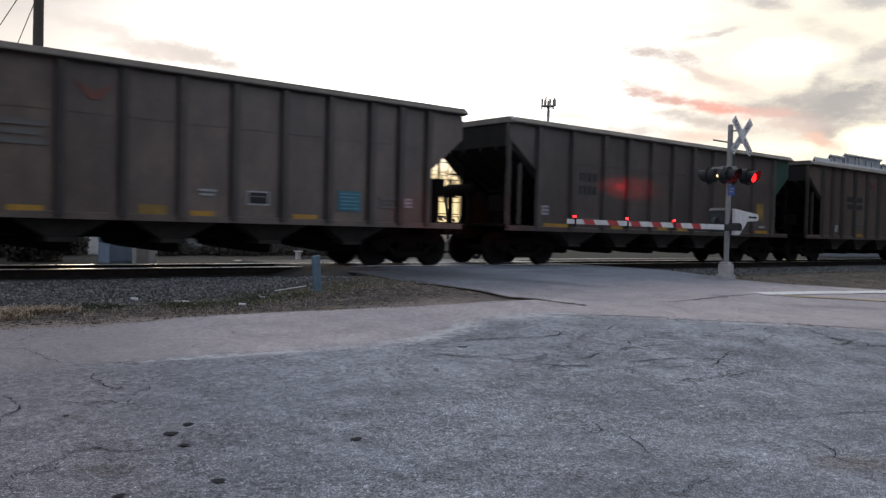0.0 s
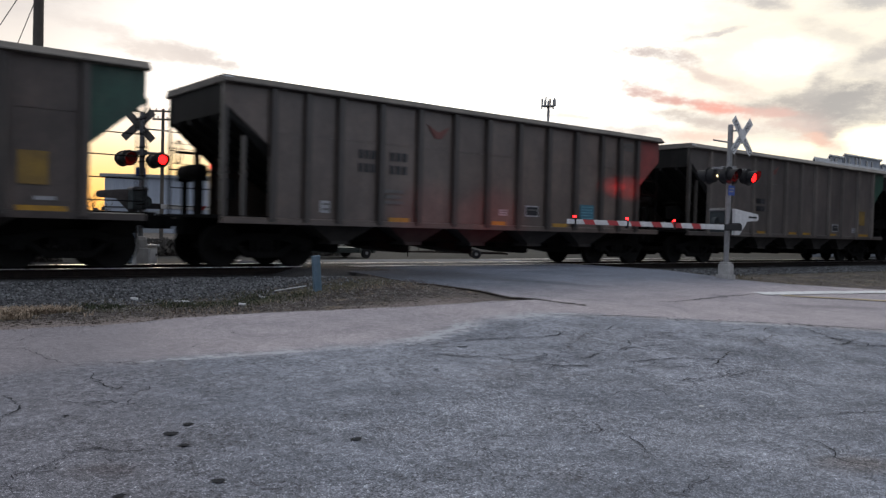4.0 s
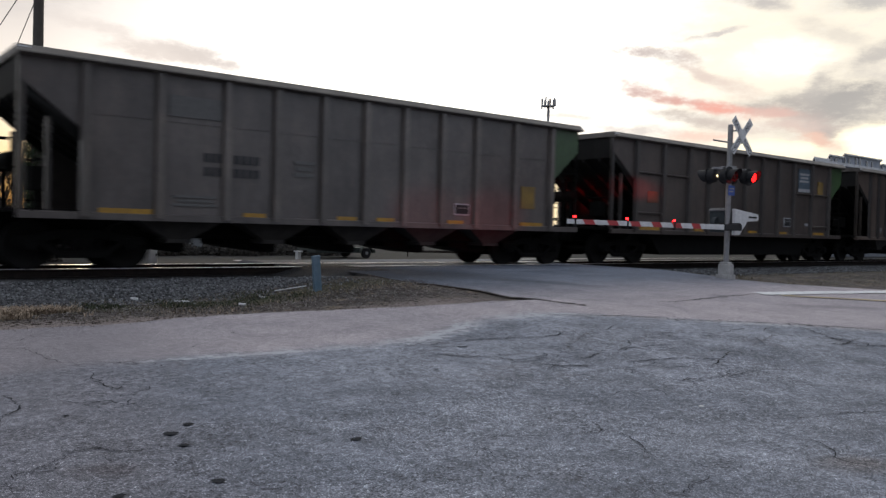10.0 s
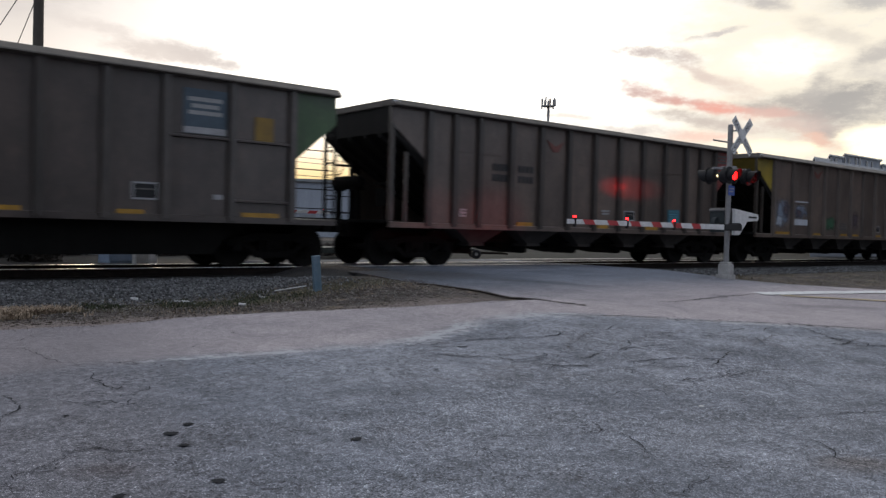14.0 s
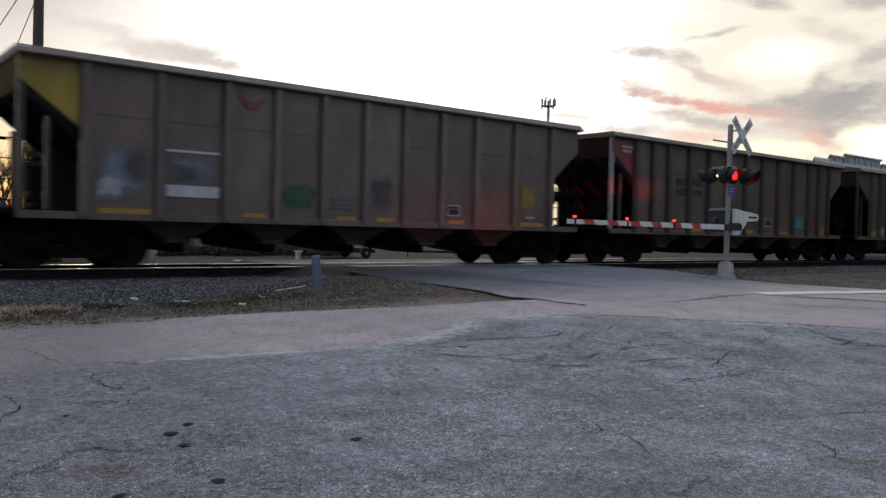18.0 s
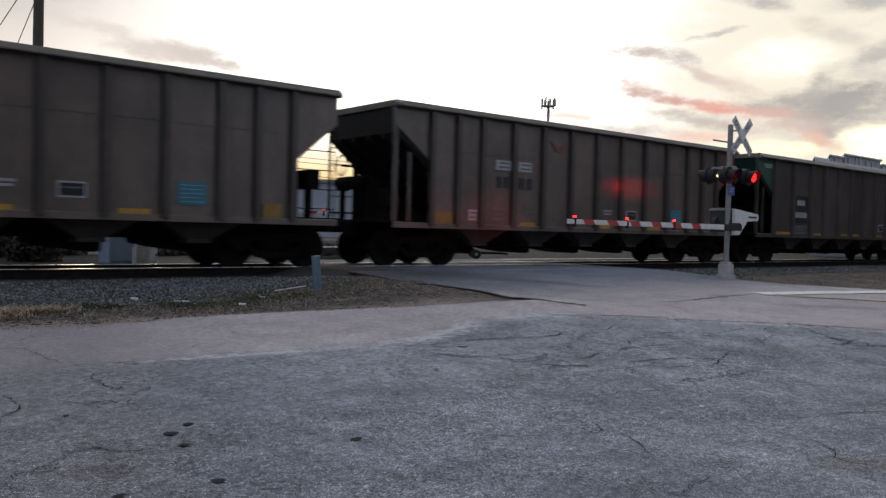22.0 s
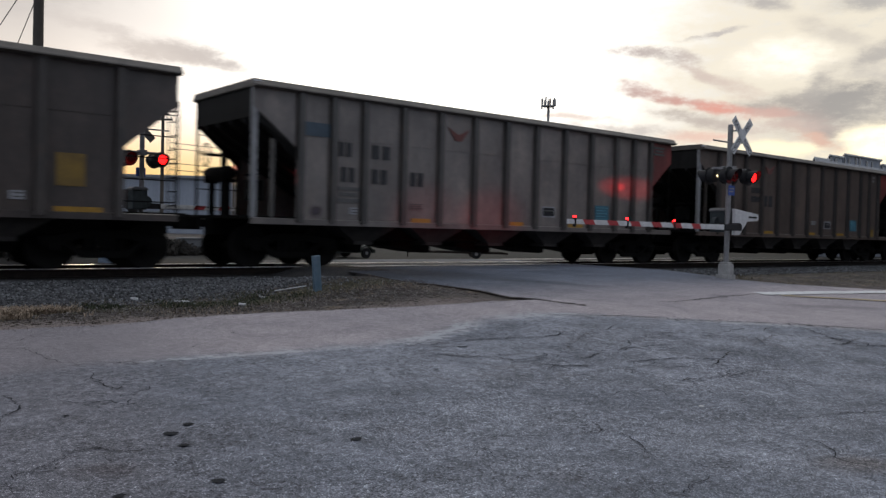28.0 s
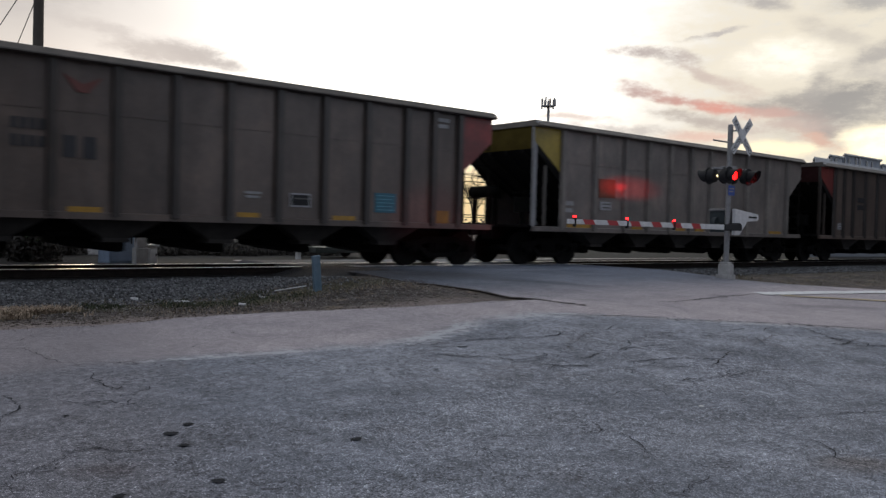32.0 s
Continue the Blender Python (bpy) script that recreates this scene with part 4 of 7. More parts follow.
for x, y, r in ((2.34, 5.91, 0.034), (2.15, 5.74, 0.04), (2.13, 5.43, 0.03), (2.04, 4.65, 0.035), (1.47, 4.70, 0.03), (2.79, 5.08, 0.012), (3.24, 4.97, 0.034), (3.56, 4.69, 0.014), (4.25, 9.34, 0.02), (3.52, 8.77, 0.014), (2.55, 9.0, 0.013), (1.65, 6.56, 0.018), (5.23, 6.54, 0.02)):
    ring = [(x + r * math.cos(a) * rng.uniform(0.7, 1.3) * 1.3, y + r * math.sin(a) * rng.uniform(0.7, 1.3)) for a in [i * math.pi / 7 for i in range(14)]]
    s = Shape().add([(p[0], p[1], paved(*p) + 0.009) for p in ring], [tuple(range(14))])
    tagged(part("tar_spot", s, TAR), "small black tar spot on the asphalt", "stain", "tar spots")
tagged(part("litter", Shape().box(-0.03, 0.03, -0.02, 0.02, 0, 0.006), LITTER, m=pose(6.58, 4.29, paved(6.58, 4.29) + 0.002, 0, 0, 20)), "scrap of white paper on the asphalt", "litter")

# ballast: shoulders on both sides of the crossing, with loose stones
PROFILE = [(TRACK_Y - 4.4, 0.28), (TRACK_Y - 3.7, 0.335), (TRACK_Y - 2.6, 0.405), (TRACK_Y - 1.9, 0.455), (TRACK_Y - 1.25, 0.462), (TRACK_Y + 1.25, 0.455), (TRACK_Y + 2.0, 0.44), (TRACK_Y + 3.6, 0.37), (TRACK_Y + 4.2, 0.34)]


def bed_height(y):
    return lerp_table(PROFILE, y)


for x0, x1, dense in ((-220, -14, 4.0), (-14, 9.0, 0.35), (18.52, 46, 0.5), (46, 400, 5.0)):
    n = int((x1 - x0) / dense) + 1
    rows = [[(x0 + (x1 - x0) * i / n, p[0]) for i in range(n + 1)] for p in PROFILE]
    s = sheet(rows, lambda x, y: bed_height(y) + 0.025 * noise.noise(Vector((x * 2, y * 2, 0))))
    tagged(part("ballast_bed", s, GRAVEL), "bed of grey crushed stone under the track", kind="structure")
# darker layer over the bed between and just beside the rails
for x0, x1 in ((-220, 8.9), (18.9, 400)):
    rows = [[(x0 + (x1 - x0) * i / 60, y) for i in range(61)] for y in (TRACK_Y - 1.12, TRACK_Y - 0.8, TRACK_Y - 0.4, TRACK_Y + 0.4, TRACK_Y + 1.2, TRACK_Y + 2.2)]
    tagged(part("coal_dust", sheet(rows, lambda x, y: bed_height(y) + 0.03 * noise.noise(Vector((x * 3, y * 3, 2))), 0.018), CINDER), "dark layer on the ballast between the rails", kind="structure")
rows = [[(7.4 + 3.0 * i / 24, y) for i in range(25)] for y in (13.9, 14.1, 14.3, 14.5, 14.7, 14.9, 15.2, 15.8, 16.3, 16.58)]
def bank_height(x, y):
    """Dark ground banked up against the end of the crossing."""
    low = max(bed_height(y), earth(x, y)) if x < 9.2 else 0.5
    top = low + (max(0.654, paved(x, y) + 0.008) - low) * ss(8.2, 9.35, x) + 0.01 * noise.noise(Vector((x * 4, y * 4, 9)))
    under = earth(x, y) - 0.05
    return under + (top - under) * ss(14.0, 14.9, y)
tagged(part("coal_dust", sheet(rows, bank_height, 0.006), SOIL), "dark ground banked against the crossing's end", kind="structure")
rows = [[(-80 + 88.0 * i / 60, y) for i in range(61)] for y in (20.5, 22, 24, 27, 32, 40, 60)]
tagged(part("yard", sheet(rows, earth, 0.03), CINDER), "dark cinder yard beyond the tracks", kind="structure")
rows = [[(8 + 92 * i / 60, y) for i in range(61)] for y in (20.9, 23, 26, 30, 36, 44, 56)]
tagged(part("yard", sheet(rows, earth, 0.025), YARD), "grey gravel yard beyond the level crossing", kind="structure")
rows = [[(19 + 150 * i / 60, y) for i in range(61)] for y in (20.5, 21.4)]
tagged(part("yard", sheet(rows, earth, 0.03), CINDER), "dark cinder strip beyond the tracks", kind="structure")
rng = random.Random(7)
near = Shape()
for i in range(15000):
    x = rng.uniform(-4.5, 8.4)
    y = TRACK_Y - rng.triangular(1.15, 5.0, 2.8)
    near.pebble((x, y, max(bed_height(y), earth(x, y)) + 0.01), rng.uniform(0.011, 0.034), rng)
tagged(part("ballast_stones", near, BALLAST), "loose grey crushed ballast stones", kind="stuff")
right = Shape()
for i in range(8000):
    x = 18.55 + 24 * rng.random() ** 1.4
    y = TRACK_Y - rng.triangular(1.15, 5.4, 3.0)
    right.pebble((x, y, max(bed_height(y), earth(x, y)) + 0.012), rng.uniform(0.022, 0.05), rng)
tagged(part("ballast_stones", right, BALLAST), "loose grey crushed ballast stones", kind="stuff")
grit = Shape()
for i in range(11000):
    x = rng.uniform(0.5, 9)
    y = lerp_table(VERGE, x) + rng.triangular(-0.35, 3.2, 0.1)
    if y < lerp_table(VERGE, x) - 0.3 * rng.random() ** 2:
        continue
    z = max(earth(x, y), paved(x, y) + 0.003 if y < lerp_table(VERGE, x) else -1)
    grit.pebble((x, y, z + 0.003), rng.uniform(0.003, 0.010) + rng.random() * 0.014 * ss(0.3, 1.6, y - lerp_table(VERGE, x)), rng)
tagged(part("loose_gravel", grit, GRIT), "loose gravel and grit on the dirt verge", kind="stuff")


debris = Shape()
for i in range(4200):
    x, y = rng.uniform(1.5, 9.3), rng.triangular(9.8, 13.6, 11.6)
    if y < lerp_table(VERGE, x) + 0.2:
        continue
    p, a, ln = Vector((x, y, max(earth(x, y), bed_height(y) if y > 13.2 else -1) + 0.006)), rng.uniform(0, 6.283), rng.uniform(0.015, 0.09)
    d = Vector((math.cos(a), math.sin(a), rng.uniform(-0.05, 0.2))) * ln
    debris.tube(p, p + d, rng.uniform(0.002, 0.006), 0.0015, n=4)
tagged(part("dead_stalks", debris, TWIG), "dark dead stalks and twigs on the soil", kind="stuff")
bare = Shape()
for i in range(11000):
    x, y = rng.uniform(0.6, 9.5), 2.4 + 5.2 * rng.random() ** 1.5
    if noise.noise(Vector((x * 0.8, y * 0.8, 4))) < -0.25:
        continue
    bare.pebble((x, y, paved(x, y) + 0.0005), rng.uniform(0.0018, 0.0055) * (0.6 + y * 0.11), rng)
tagged(part("stone_chips", bare, CHIPS), "pale stone chips standing out of the worn asphalt", kind="stuff")


def grass(name, count, area, seed, label, mat=GRASS, wide=0.004, gaps=-0.05, tall=1.0):
    r, s = random.Random(seed), Shape()
    for i in range(count):
        x, y = area(r)
        if noise.noise(Vector((x * 0.9, y * 1.3, seed))) < gaps:
            continue
        z = max(earth(x, y), bed_height(y) if y > TRACK_Y - 4 else -1)
        h, a, lean = r.uniform(0.02, 0.065) * tall, r.uniform(0, 6.28), r.uniform(0.3, 1.3)
        d, w = Vector((math.cos(a), math.sin(a), 0)), Vector((-math.sin(a), math.cos(a), 0)) * wide
        p = Vector((x, y, z - 0.005))
        tip = p + d * h * lean + Vector((0, 0, h))
        mid = p + d * h * lean * 0.35 + Vector((0, 0, h * 0.6))
        s.add([p - w, p + w, mid + w * 0.8, mid - w * 0.8, tip], [(0, 1, 2, 3), (3, 2, 4)])
    tagged(part(name, s, mat), label, kind="stuff")


grass("verge_grass", 4200, lambda r: (r.uniform(0.5, 8.4), r.triangular(10.9, 13.9, 12.6)), 3, "sparse dead winter grass and moss on the verge")
grass("verge_grass", 9000, lambda r: (18.3 + 18 * r.random() ** 1.3, r.uniform(9.4, 13.6)), 5, "dry yellow-green grass on the verge")

grass("verge_grass", 7000, lambda r: (r.triangular(1.0, 3.3, 2.2), r.triangular(11.5, 12.6, 12.05)), 9, "bleached straw on the verge", STRAW, 0.010, -0.4, 1.7)
grass("moss", 3000, lambda r: (r.uniform(3.4, 7.6), r.triangular(11.6, 13.3, 12.5)), 21, "dark green moss and weeds on the verge", MOSS, 0.008)
grass("verge_grass", 900, lambda r: (r.uniform(4.0, 8.6), r.triangular(10.6, 12.9, 11.4)), 14, "scattered bleached straw on the verge", STRAW, 0.005)
# rails and sleepers
RAILSECTION = [(-0.07, 0), (0.07, 0), (0.07, 0.012), (0.012, 0.03), (0.012, 0.125), (0.036, 0.138), (0.036, 0.165), (0.026, 0.172), (-0.026, 0.172), (-0.036, 0.165), (-0.036, 0.138), (-0.012, 0.125), (-0.012, 0.03), (-0.07, 0.012)]
track = base("railway_track", pose(0, TRACK_Y, RAIL - 0.172), "rusty steel rails on dark wooden sleepers", "railway track")
for y in (-0.7525, 0.7525):
    s = Shape().prism([(p + y, q) for p, q in RAILSECTION], "x", -220, 400)
    rail = part("rail", s, RUST, track, "rusty rail with a polished head")
    part("running_surface", Shape().box(-220, 400, y - 0.033, y + 0.033, 0.166, 0.1745), SHINE, rail, "polished bright running surface")
tie = Shape().box(-0.115, 0.115, -1.3, 1.3, -0.17, 0.0).mesh("sleeper", TIE, 0.012)
plate = Shape().box(-0.1, 0.1, -0.16, 0.16, -0.001, 0.012).mesh("tie_plate", RUST)
for i in range(-26, 84):
    x = i * 0.53 + rng.uniform(-0.03, 0.03)
    if 8.95 < x < 18.6:
        continue
    t = part("sleeper", tie, None, track, m=pose(x, rng.uniform(-0.04, 0.04), -0.013, 0, 0, rng.uniform(-1, 1)))
    if -3 < x < 40:
        for y in (-0.7525, 0.7525):
            part("tie_plate", plate, None, t, m=pose(0, y, 0.001))
rest = Shape()
for i in list(range(-200, -26)) + list(range(84, 300)):
    rest.box(i * 0.53 - 0.115, i * 0.53 + 0.115, -1.3, 1.3, -0.18, -0.013)
tagged(part("sleepers", rest, TIE, track), kind="stuff")


# ---- the train ----
TOP = 3.93            # top chord over the rail
ENDX = 7.29           # half the length of the top chord
INX = 6.16            # where the straight sides end
PAINTS = {
    "brown": wagon_paint("brown_dusty_side", (0.106, 0.080, 0.067), (0.083, 0.063, 0.053)),
    "grey": wagon_paint("grey_dusty_side", (0.093, 0.079, 0.073), (0.073, 0.062, 0.057)),
    "dark": wagon_paint("dark_dusty_side", (0.071, 0.056, 0.050), (0.055, 0.044, 0.039)),
    "pale": wagon_paint("pale_dusty_side", (0.185, 0.160, 0.146), (0.150, 0.130, 0.118)),
    "red": wagon_paint("faded_red_end", (0.19, 0.027, 0.024), (0.115, 0.027, 0.025)),
    "green": wagon_paint("dark_green_end", (0.015, 0.075, 0.05), (0.022, 0.055, 0.042)),
    "lime": wagon_paint("bright_green_end", (0.028, 0.075, 0.02), (0.028, 0.055, 0.022)),
    "yellow": wagon_paint("yellow_end", (0.30, 0.22, 0.025), (0.20, 0.15, 0.03)),
}
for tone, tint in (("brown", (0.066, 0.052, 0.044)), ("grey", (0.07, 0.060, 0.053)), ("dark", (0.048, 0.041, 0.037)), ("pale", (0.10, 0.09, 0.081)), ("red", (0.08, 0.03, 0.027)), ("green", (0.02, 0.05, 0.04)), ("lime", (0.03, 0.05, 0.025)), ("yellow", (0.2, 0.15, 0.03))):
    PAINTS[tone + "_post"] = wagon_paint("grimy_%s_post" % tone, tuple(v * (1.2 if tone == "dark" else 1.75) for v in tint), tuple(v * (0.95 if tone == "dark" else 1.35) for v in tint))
    # dark copy: shade on the post's turned-away side is put into the colour
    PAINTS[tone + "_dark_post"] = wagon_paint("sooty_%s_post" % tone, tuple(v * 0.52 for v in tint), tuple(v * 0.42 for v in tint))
# end faces: the same paints, with their shade darkened into the colour
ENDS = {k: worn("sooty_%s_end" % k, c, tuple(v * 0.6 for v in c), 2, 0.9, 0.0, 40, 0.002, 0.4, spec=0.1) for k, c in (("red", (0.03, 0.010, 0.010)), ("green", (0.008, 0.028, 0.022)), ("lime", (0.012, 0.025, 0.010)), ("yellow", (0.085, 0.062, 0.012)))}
MESHES = {}
DECK = 0.08          # the body rides this much higher on its trucks
POSTS = {"twelve": (0, 1.12, 2.25, 3.38, 4.5, 5.33, INX), "ten": (0, 1.12, 2.27, 3.4, 4.78, INX)}


def cached(key, maker):
    if key not in MESHES:
        MESHES[key] = maker()
    return MESHES[key]


def inner_panel(w, z0, tone, lines):
    """One side panel between two posts, with a lapped seam across it."""
    s = Shape().box(-w / 2, w / 2, 0, 0.015, z0, TOP - 0.1)
    for z in lines:
        s.box(-w / 2, w / 2, -0.012, 0.0, z - 0.022, z + 0.022)
    return s.mesh("side_panel", PAINTS[tone])


END_LINE = {-1: (2.5, 3.36), 1: (2.2, 3.15)}   # lower edge of the end panels, leading and trailing


def end_panel(tone, sign, lines):
    s = Shape().prism([(sign * INX, TOP - 0.1), (sign * INX, lines[0]), (sign * (ENDX - 0.02), lines[1]), (sign * (ENDX - 0.02), TOP - 0.1)], "y", -HALF + 0.02, -HALF + 0.035)
    return s.mesh("end_panel", PAINTS[tone])


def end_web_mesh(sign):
    """Filler plate, coloured as dark as the shaded opening, that closes the hopper between the leading panel's edge and
    the slope.
    """
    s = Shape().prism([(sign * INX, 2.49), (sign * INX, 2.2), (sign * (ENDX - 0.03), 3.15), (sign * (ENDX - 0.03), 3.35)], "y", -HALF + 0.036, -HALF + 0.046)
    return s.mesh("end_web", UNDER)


def post_mesh(z0, kind, depth):
    s = Shape().prism([(-0.095, 0), (-0.07, -depth), (0.07, -depth), (0.095, 0)], "z", z0, TOP - 0.1)
    return s.mesh("side_post", PAINTS[kind], 0.006)


def chord_mesh(metal):
    s = Shape().prism([(-HALF - 0.06, TOP - 0.19), (-HALF - 0.17, TOP - 0.16), (-HALF - 0.165, TOP - 0.13), (-HALF - 0.03, TOP - 0.01), (-HALF, TOP), (-HALF + 0.09, TOP), (-HALF + 0.09, TOP - 0.17)], "x", -ENDX - 0.02, ENDX + 0.02)
    return s.mesh("top_chord", metal, 0.008)


def end_chord_mesh(metal):
    return Shape().box(-0.03, 0.09, -HALF - 0.03, HALF + 0.03, TOP - 0.16, TOP - 0.002).mesh("end_chord", metal, 0.01)


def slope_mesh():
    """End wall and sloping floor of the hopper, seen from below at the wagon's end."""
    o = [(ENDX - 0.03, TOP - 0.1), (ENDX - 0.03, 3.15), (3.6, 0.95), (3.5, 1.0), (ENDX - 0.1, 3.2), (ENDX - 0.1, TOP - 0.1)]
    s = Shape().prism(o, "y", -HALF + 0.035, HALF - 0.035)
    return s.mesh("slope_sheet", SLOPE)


def side_frame_mesh():
    """Cast side frame of a truck: arched top, bottom chord, window with springs, journal boxes."""
    s = Shape()
    y0, y1 = -0.06, 0.06
    s.prism([(-1.15, 0.46), (-1.15, 0.62), (-0.8, 0.66), (-0.42, 0.76), (0.42, 0.76), (0.8, 0.66), (1.15, 0.62), (1.15, 0.46), (0.78, 0.5), (0.4, 0.6), (-0.4, 0.6), (-0.78, 0.5)], "y", y0, y1)
    s.prism([(-0.8, 0.52), (-0.42, 0.22), (0.42, 0.22), (0.8, 0.52), (0.68, 0.54), (0.36, 0.34), (-0.36, 0.34), (-0.68, 0.54)], "y", y0, y1)
    for x in (-0.34, 0.28):
        s.box(x, x + 0.07, y0, y1, 0.3, 0.64)
    for x in (-0.16, 0.0, 0.16):
        s.tube((x, 0, 0.32), (x, 0, 0.56), 0.065, n=8)
    for x in (-0.89, 0.89):
        s.box(x - 0.14, x + 0.14, y0 - 0.02, y1 + 0.02, 0.36, 0.6)
        s.tube((x, -0.13, 0.46), (x, 0.08, 0.46), 0.1, n=12)
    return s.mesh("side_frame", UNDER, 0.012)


def wheelset_mesh():
    """Two flanged wheels on an axle, about its own centre."""
    s = Shape()
    for sgn in (-1, 1):
        prof = [(-0.05, 0.16), (-0.045, 0.36), (-0.065, 0.40), (-0.065, 0.455), (0.05, 0.462), (0.062, 0.487), (0.075, 0.487), (0.08, 0.40), (0.035, 0.36), (0.06, 0.16)]
        s.lathe(prof, (0, sgn * 0.745, 0), (0, -sgn, 0), 28)
        for i in range(3):
            a = i * 2.094
            s.tube((0.27 * math.cos(a), sgn * 0.80, 0.27 * math.sin(a)), (0.27 * math.cos(a), sgn * 0.70, 0.27 * math.sin(a)), 0.035, n=8)
    s.tube((0, -1.0, 0), (0, 1.0, 0), 0.08, n=12)
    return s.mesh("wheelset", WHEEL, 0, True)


def hopper_mesh():
    """One discharge pocket under the side sill."""
    s = Shape()
    top, low = 1.02, 0.50
    a, b, ya, yb = 1.08, 0.2, 1.45, 1.2
    vs = [(-a, -ya, top), (a, -ya, top), (a, ya, top), (-a, ya, top), (-b, -yb, low), (b, -yb, low), (b, yb, low), (-b, yb, low)]
    s.add(vs, [(0, 1, 5, 4), (1, 2, 6, 5), (2, 3, 7, 6), (3, 0, 4, 7), (4, 5, 6, 7)])
    s.box(-0.26, 0.26, -yb - 0.03, yb + 0.03, low - 0.05, low + 0.03)
    return s.mesh("discharge_hopper", DUSTY)


def coal_mesh(seed, high):
    """Heaped load that stands a little over the chord."""
    s, nx, ny = Shape(), 90, 14
    vs = []
    for i in range(nx + 1):
        for j in range(ny + 1):
            u, v = -1 + 2 * i / nx, -1 + 2 * j / ny
            edge = (1 - abs(u) ** 6) * (1 - abs(v) ** 2.2)
            wave = 0.5 + 0.5 * noise.noise(Vector((u * 3.1, v * 0.7, seed * 3.7))) + 0.35 * noise.noise(Vector((u * 9, v * 3, seed)))
            z = TOP - 0.30 + edge * (0.22 + high * max(wave, 0)) + 0.03 * noise.noise(Vector((u * 60, v * 15, seed)))
            vs.append((u * (ENDX - 0.15), v * (HALF - 0.06), z))
    s.v = vs
    s.f = [(i * (ny + 1) + j, (i + 1) * (ny + 1) + j, (i + 1) * (ny + 1) + j + 1, i * (ny + 1) + j + 1) for i in range(nx) for j in range(ny)]
    return s.mesh("coal_load", COAL)


def decal(x, z, w, h, mat, name, label, car, rows=1, proud=0.0):
    """A painted or stuck-on mark on the near side; rows above 1 make bars of lettering."""
    step = h / rows
    for r in range(rows):
        zz, ww = z + h / 2 - step * (r + 0.5), w * (1.0 if rows == 1 or r % 2 == 0 else 0.8)
        tall = h / 2 if rows == 1 else step * 0.3
        s = Shape().box(x - ww / 2, x + ww / 2, -HALF - 0.004 - 0.002 * (rows > 1) - proud, -HALF + 0.021, zz - tall, zz + tall)
        part(name, s, mat, car, label)


LADDER_Y = -1.47
WAGONS = []
SLACK = {1: 0.03, 3: 0.10, 4: 0.12, 5: 0.08, 7: 0.07}   # couplers drawn out behind these wagons


def hopper_wagon(k, bays, tone, lead, trail, label, marks=(), coal=0.1, posts="side", gondola=False):
    """A bottom-dumping coal wagon. lead and trail are the paints of its end panels; marks are its lettering and placards."""
    car = base("coal_hopper_wagon", pose(6.04 + PITCH * k + SLACK.get(k, 0.0), TRACK_Y, RAIL + DECK), label, "rail wagon", "wagons of the coal train")
    WAGONS.append(car)
    right = POSTS[bays]
    at = [-x for x in right[:0:-1]] + list(right)
    z0 = 0.93
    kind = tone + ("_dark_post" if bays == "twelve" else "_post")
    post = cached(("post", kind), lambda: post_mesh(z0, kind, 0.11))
    sooty = tone in ("brown", "dark") and bays == "twelve"
    flip = pose(0, 0, 0, 0, 0, 180)
    for a, b in zip(at, at[1:]):
        wide = round(b - a, 3)
        panel = cached(("panel", tone, wide, gondola), lambda: inner_panel(wide, z0, tone, () if gondola else (2.86,)))
        part("side_panel", panel, None, car, m=pose((a + b) / 2, -HALF + 0.02, 0))
        part("side_panel", panel, None, car, m=flip @ pose((a + b) / 2, -HALF + 0.02, 0))
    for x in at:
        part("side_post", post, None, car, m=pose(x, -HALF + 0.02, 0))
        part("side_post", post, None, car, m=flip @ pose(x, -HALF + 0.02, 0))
    for sign, paint in ((-1, lead), (1, trail)):
        part("end_panel", cached(("end", paint, sign), lambda: end_panel(paint, sign, END_LINE[sign])), None, car)
        part("end_panel", cached(("end", paint, sign, "far"), lambda: end_panel(paint, -sign, END_LINE[sign])), None, car, m=flip)
        if sign < 0:
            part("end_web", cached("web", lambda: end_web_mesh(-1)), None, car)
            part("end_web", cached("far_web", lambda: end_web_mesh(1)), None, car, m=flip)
        m = pose(0, 0, 0) if sign > 0 else flip
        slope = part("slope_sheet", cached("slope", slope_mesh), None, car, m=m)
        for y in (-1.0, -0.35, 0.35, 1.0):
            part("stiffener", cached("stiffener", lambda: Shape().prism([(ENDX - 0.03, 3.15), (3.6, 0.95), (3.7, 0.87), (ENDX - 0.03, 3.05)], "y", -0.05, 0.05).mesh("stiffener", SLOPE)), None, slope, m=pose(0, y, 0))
        part("top_chord", cached(("chord", sooty), lambda: chord_mesh(DARKCHORD if sooty else CHORD)), None, car, "sooty brown top chord" if sooty else "dusty light top chord", m=m)
        part("end_chord", cached(("end_chord", sooty), lambda: end_chord_mesh(DARKCHORD if sooty else CHORD)), None, car, m=m @ pose(ENDX - 0.06, 0, 0))
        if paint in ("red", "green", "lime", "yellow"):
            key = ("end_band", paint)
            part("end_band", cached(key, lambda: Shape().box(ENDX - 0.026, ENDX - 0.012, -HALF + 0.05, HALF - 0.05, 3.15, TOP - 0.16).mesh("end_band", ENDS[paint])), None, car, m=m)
        part("end_platform", cached("platform", lambda: Shape().box(INX - 0.1, ENDX + 0.25, -HALF + 0.1, HALF - 0.1, 0.98, 1.05).mesh("end_platform", UNDER, 0.008)), None, car, m=m)
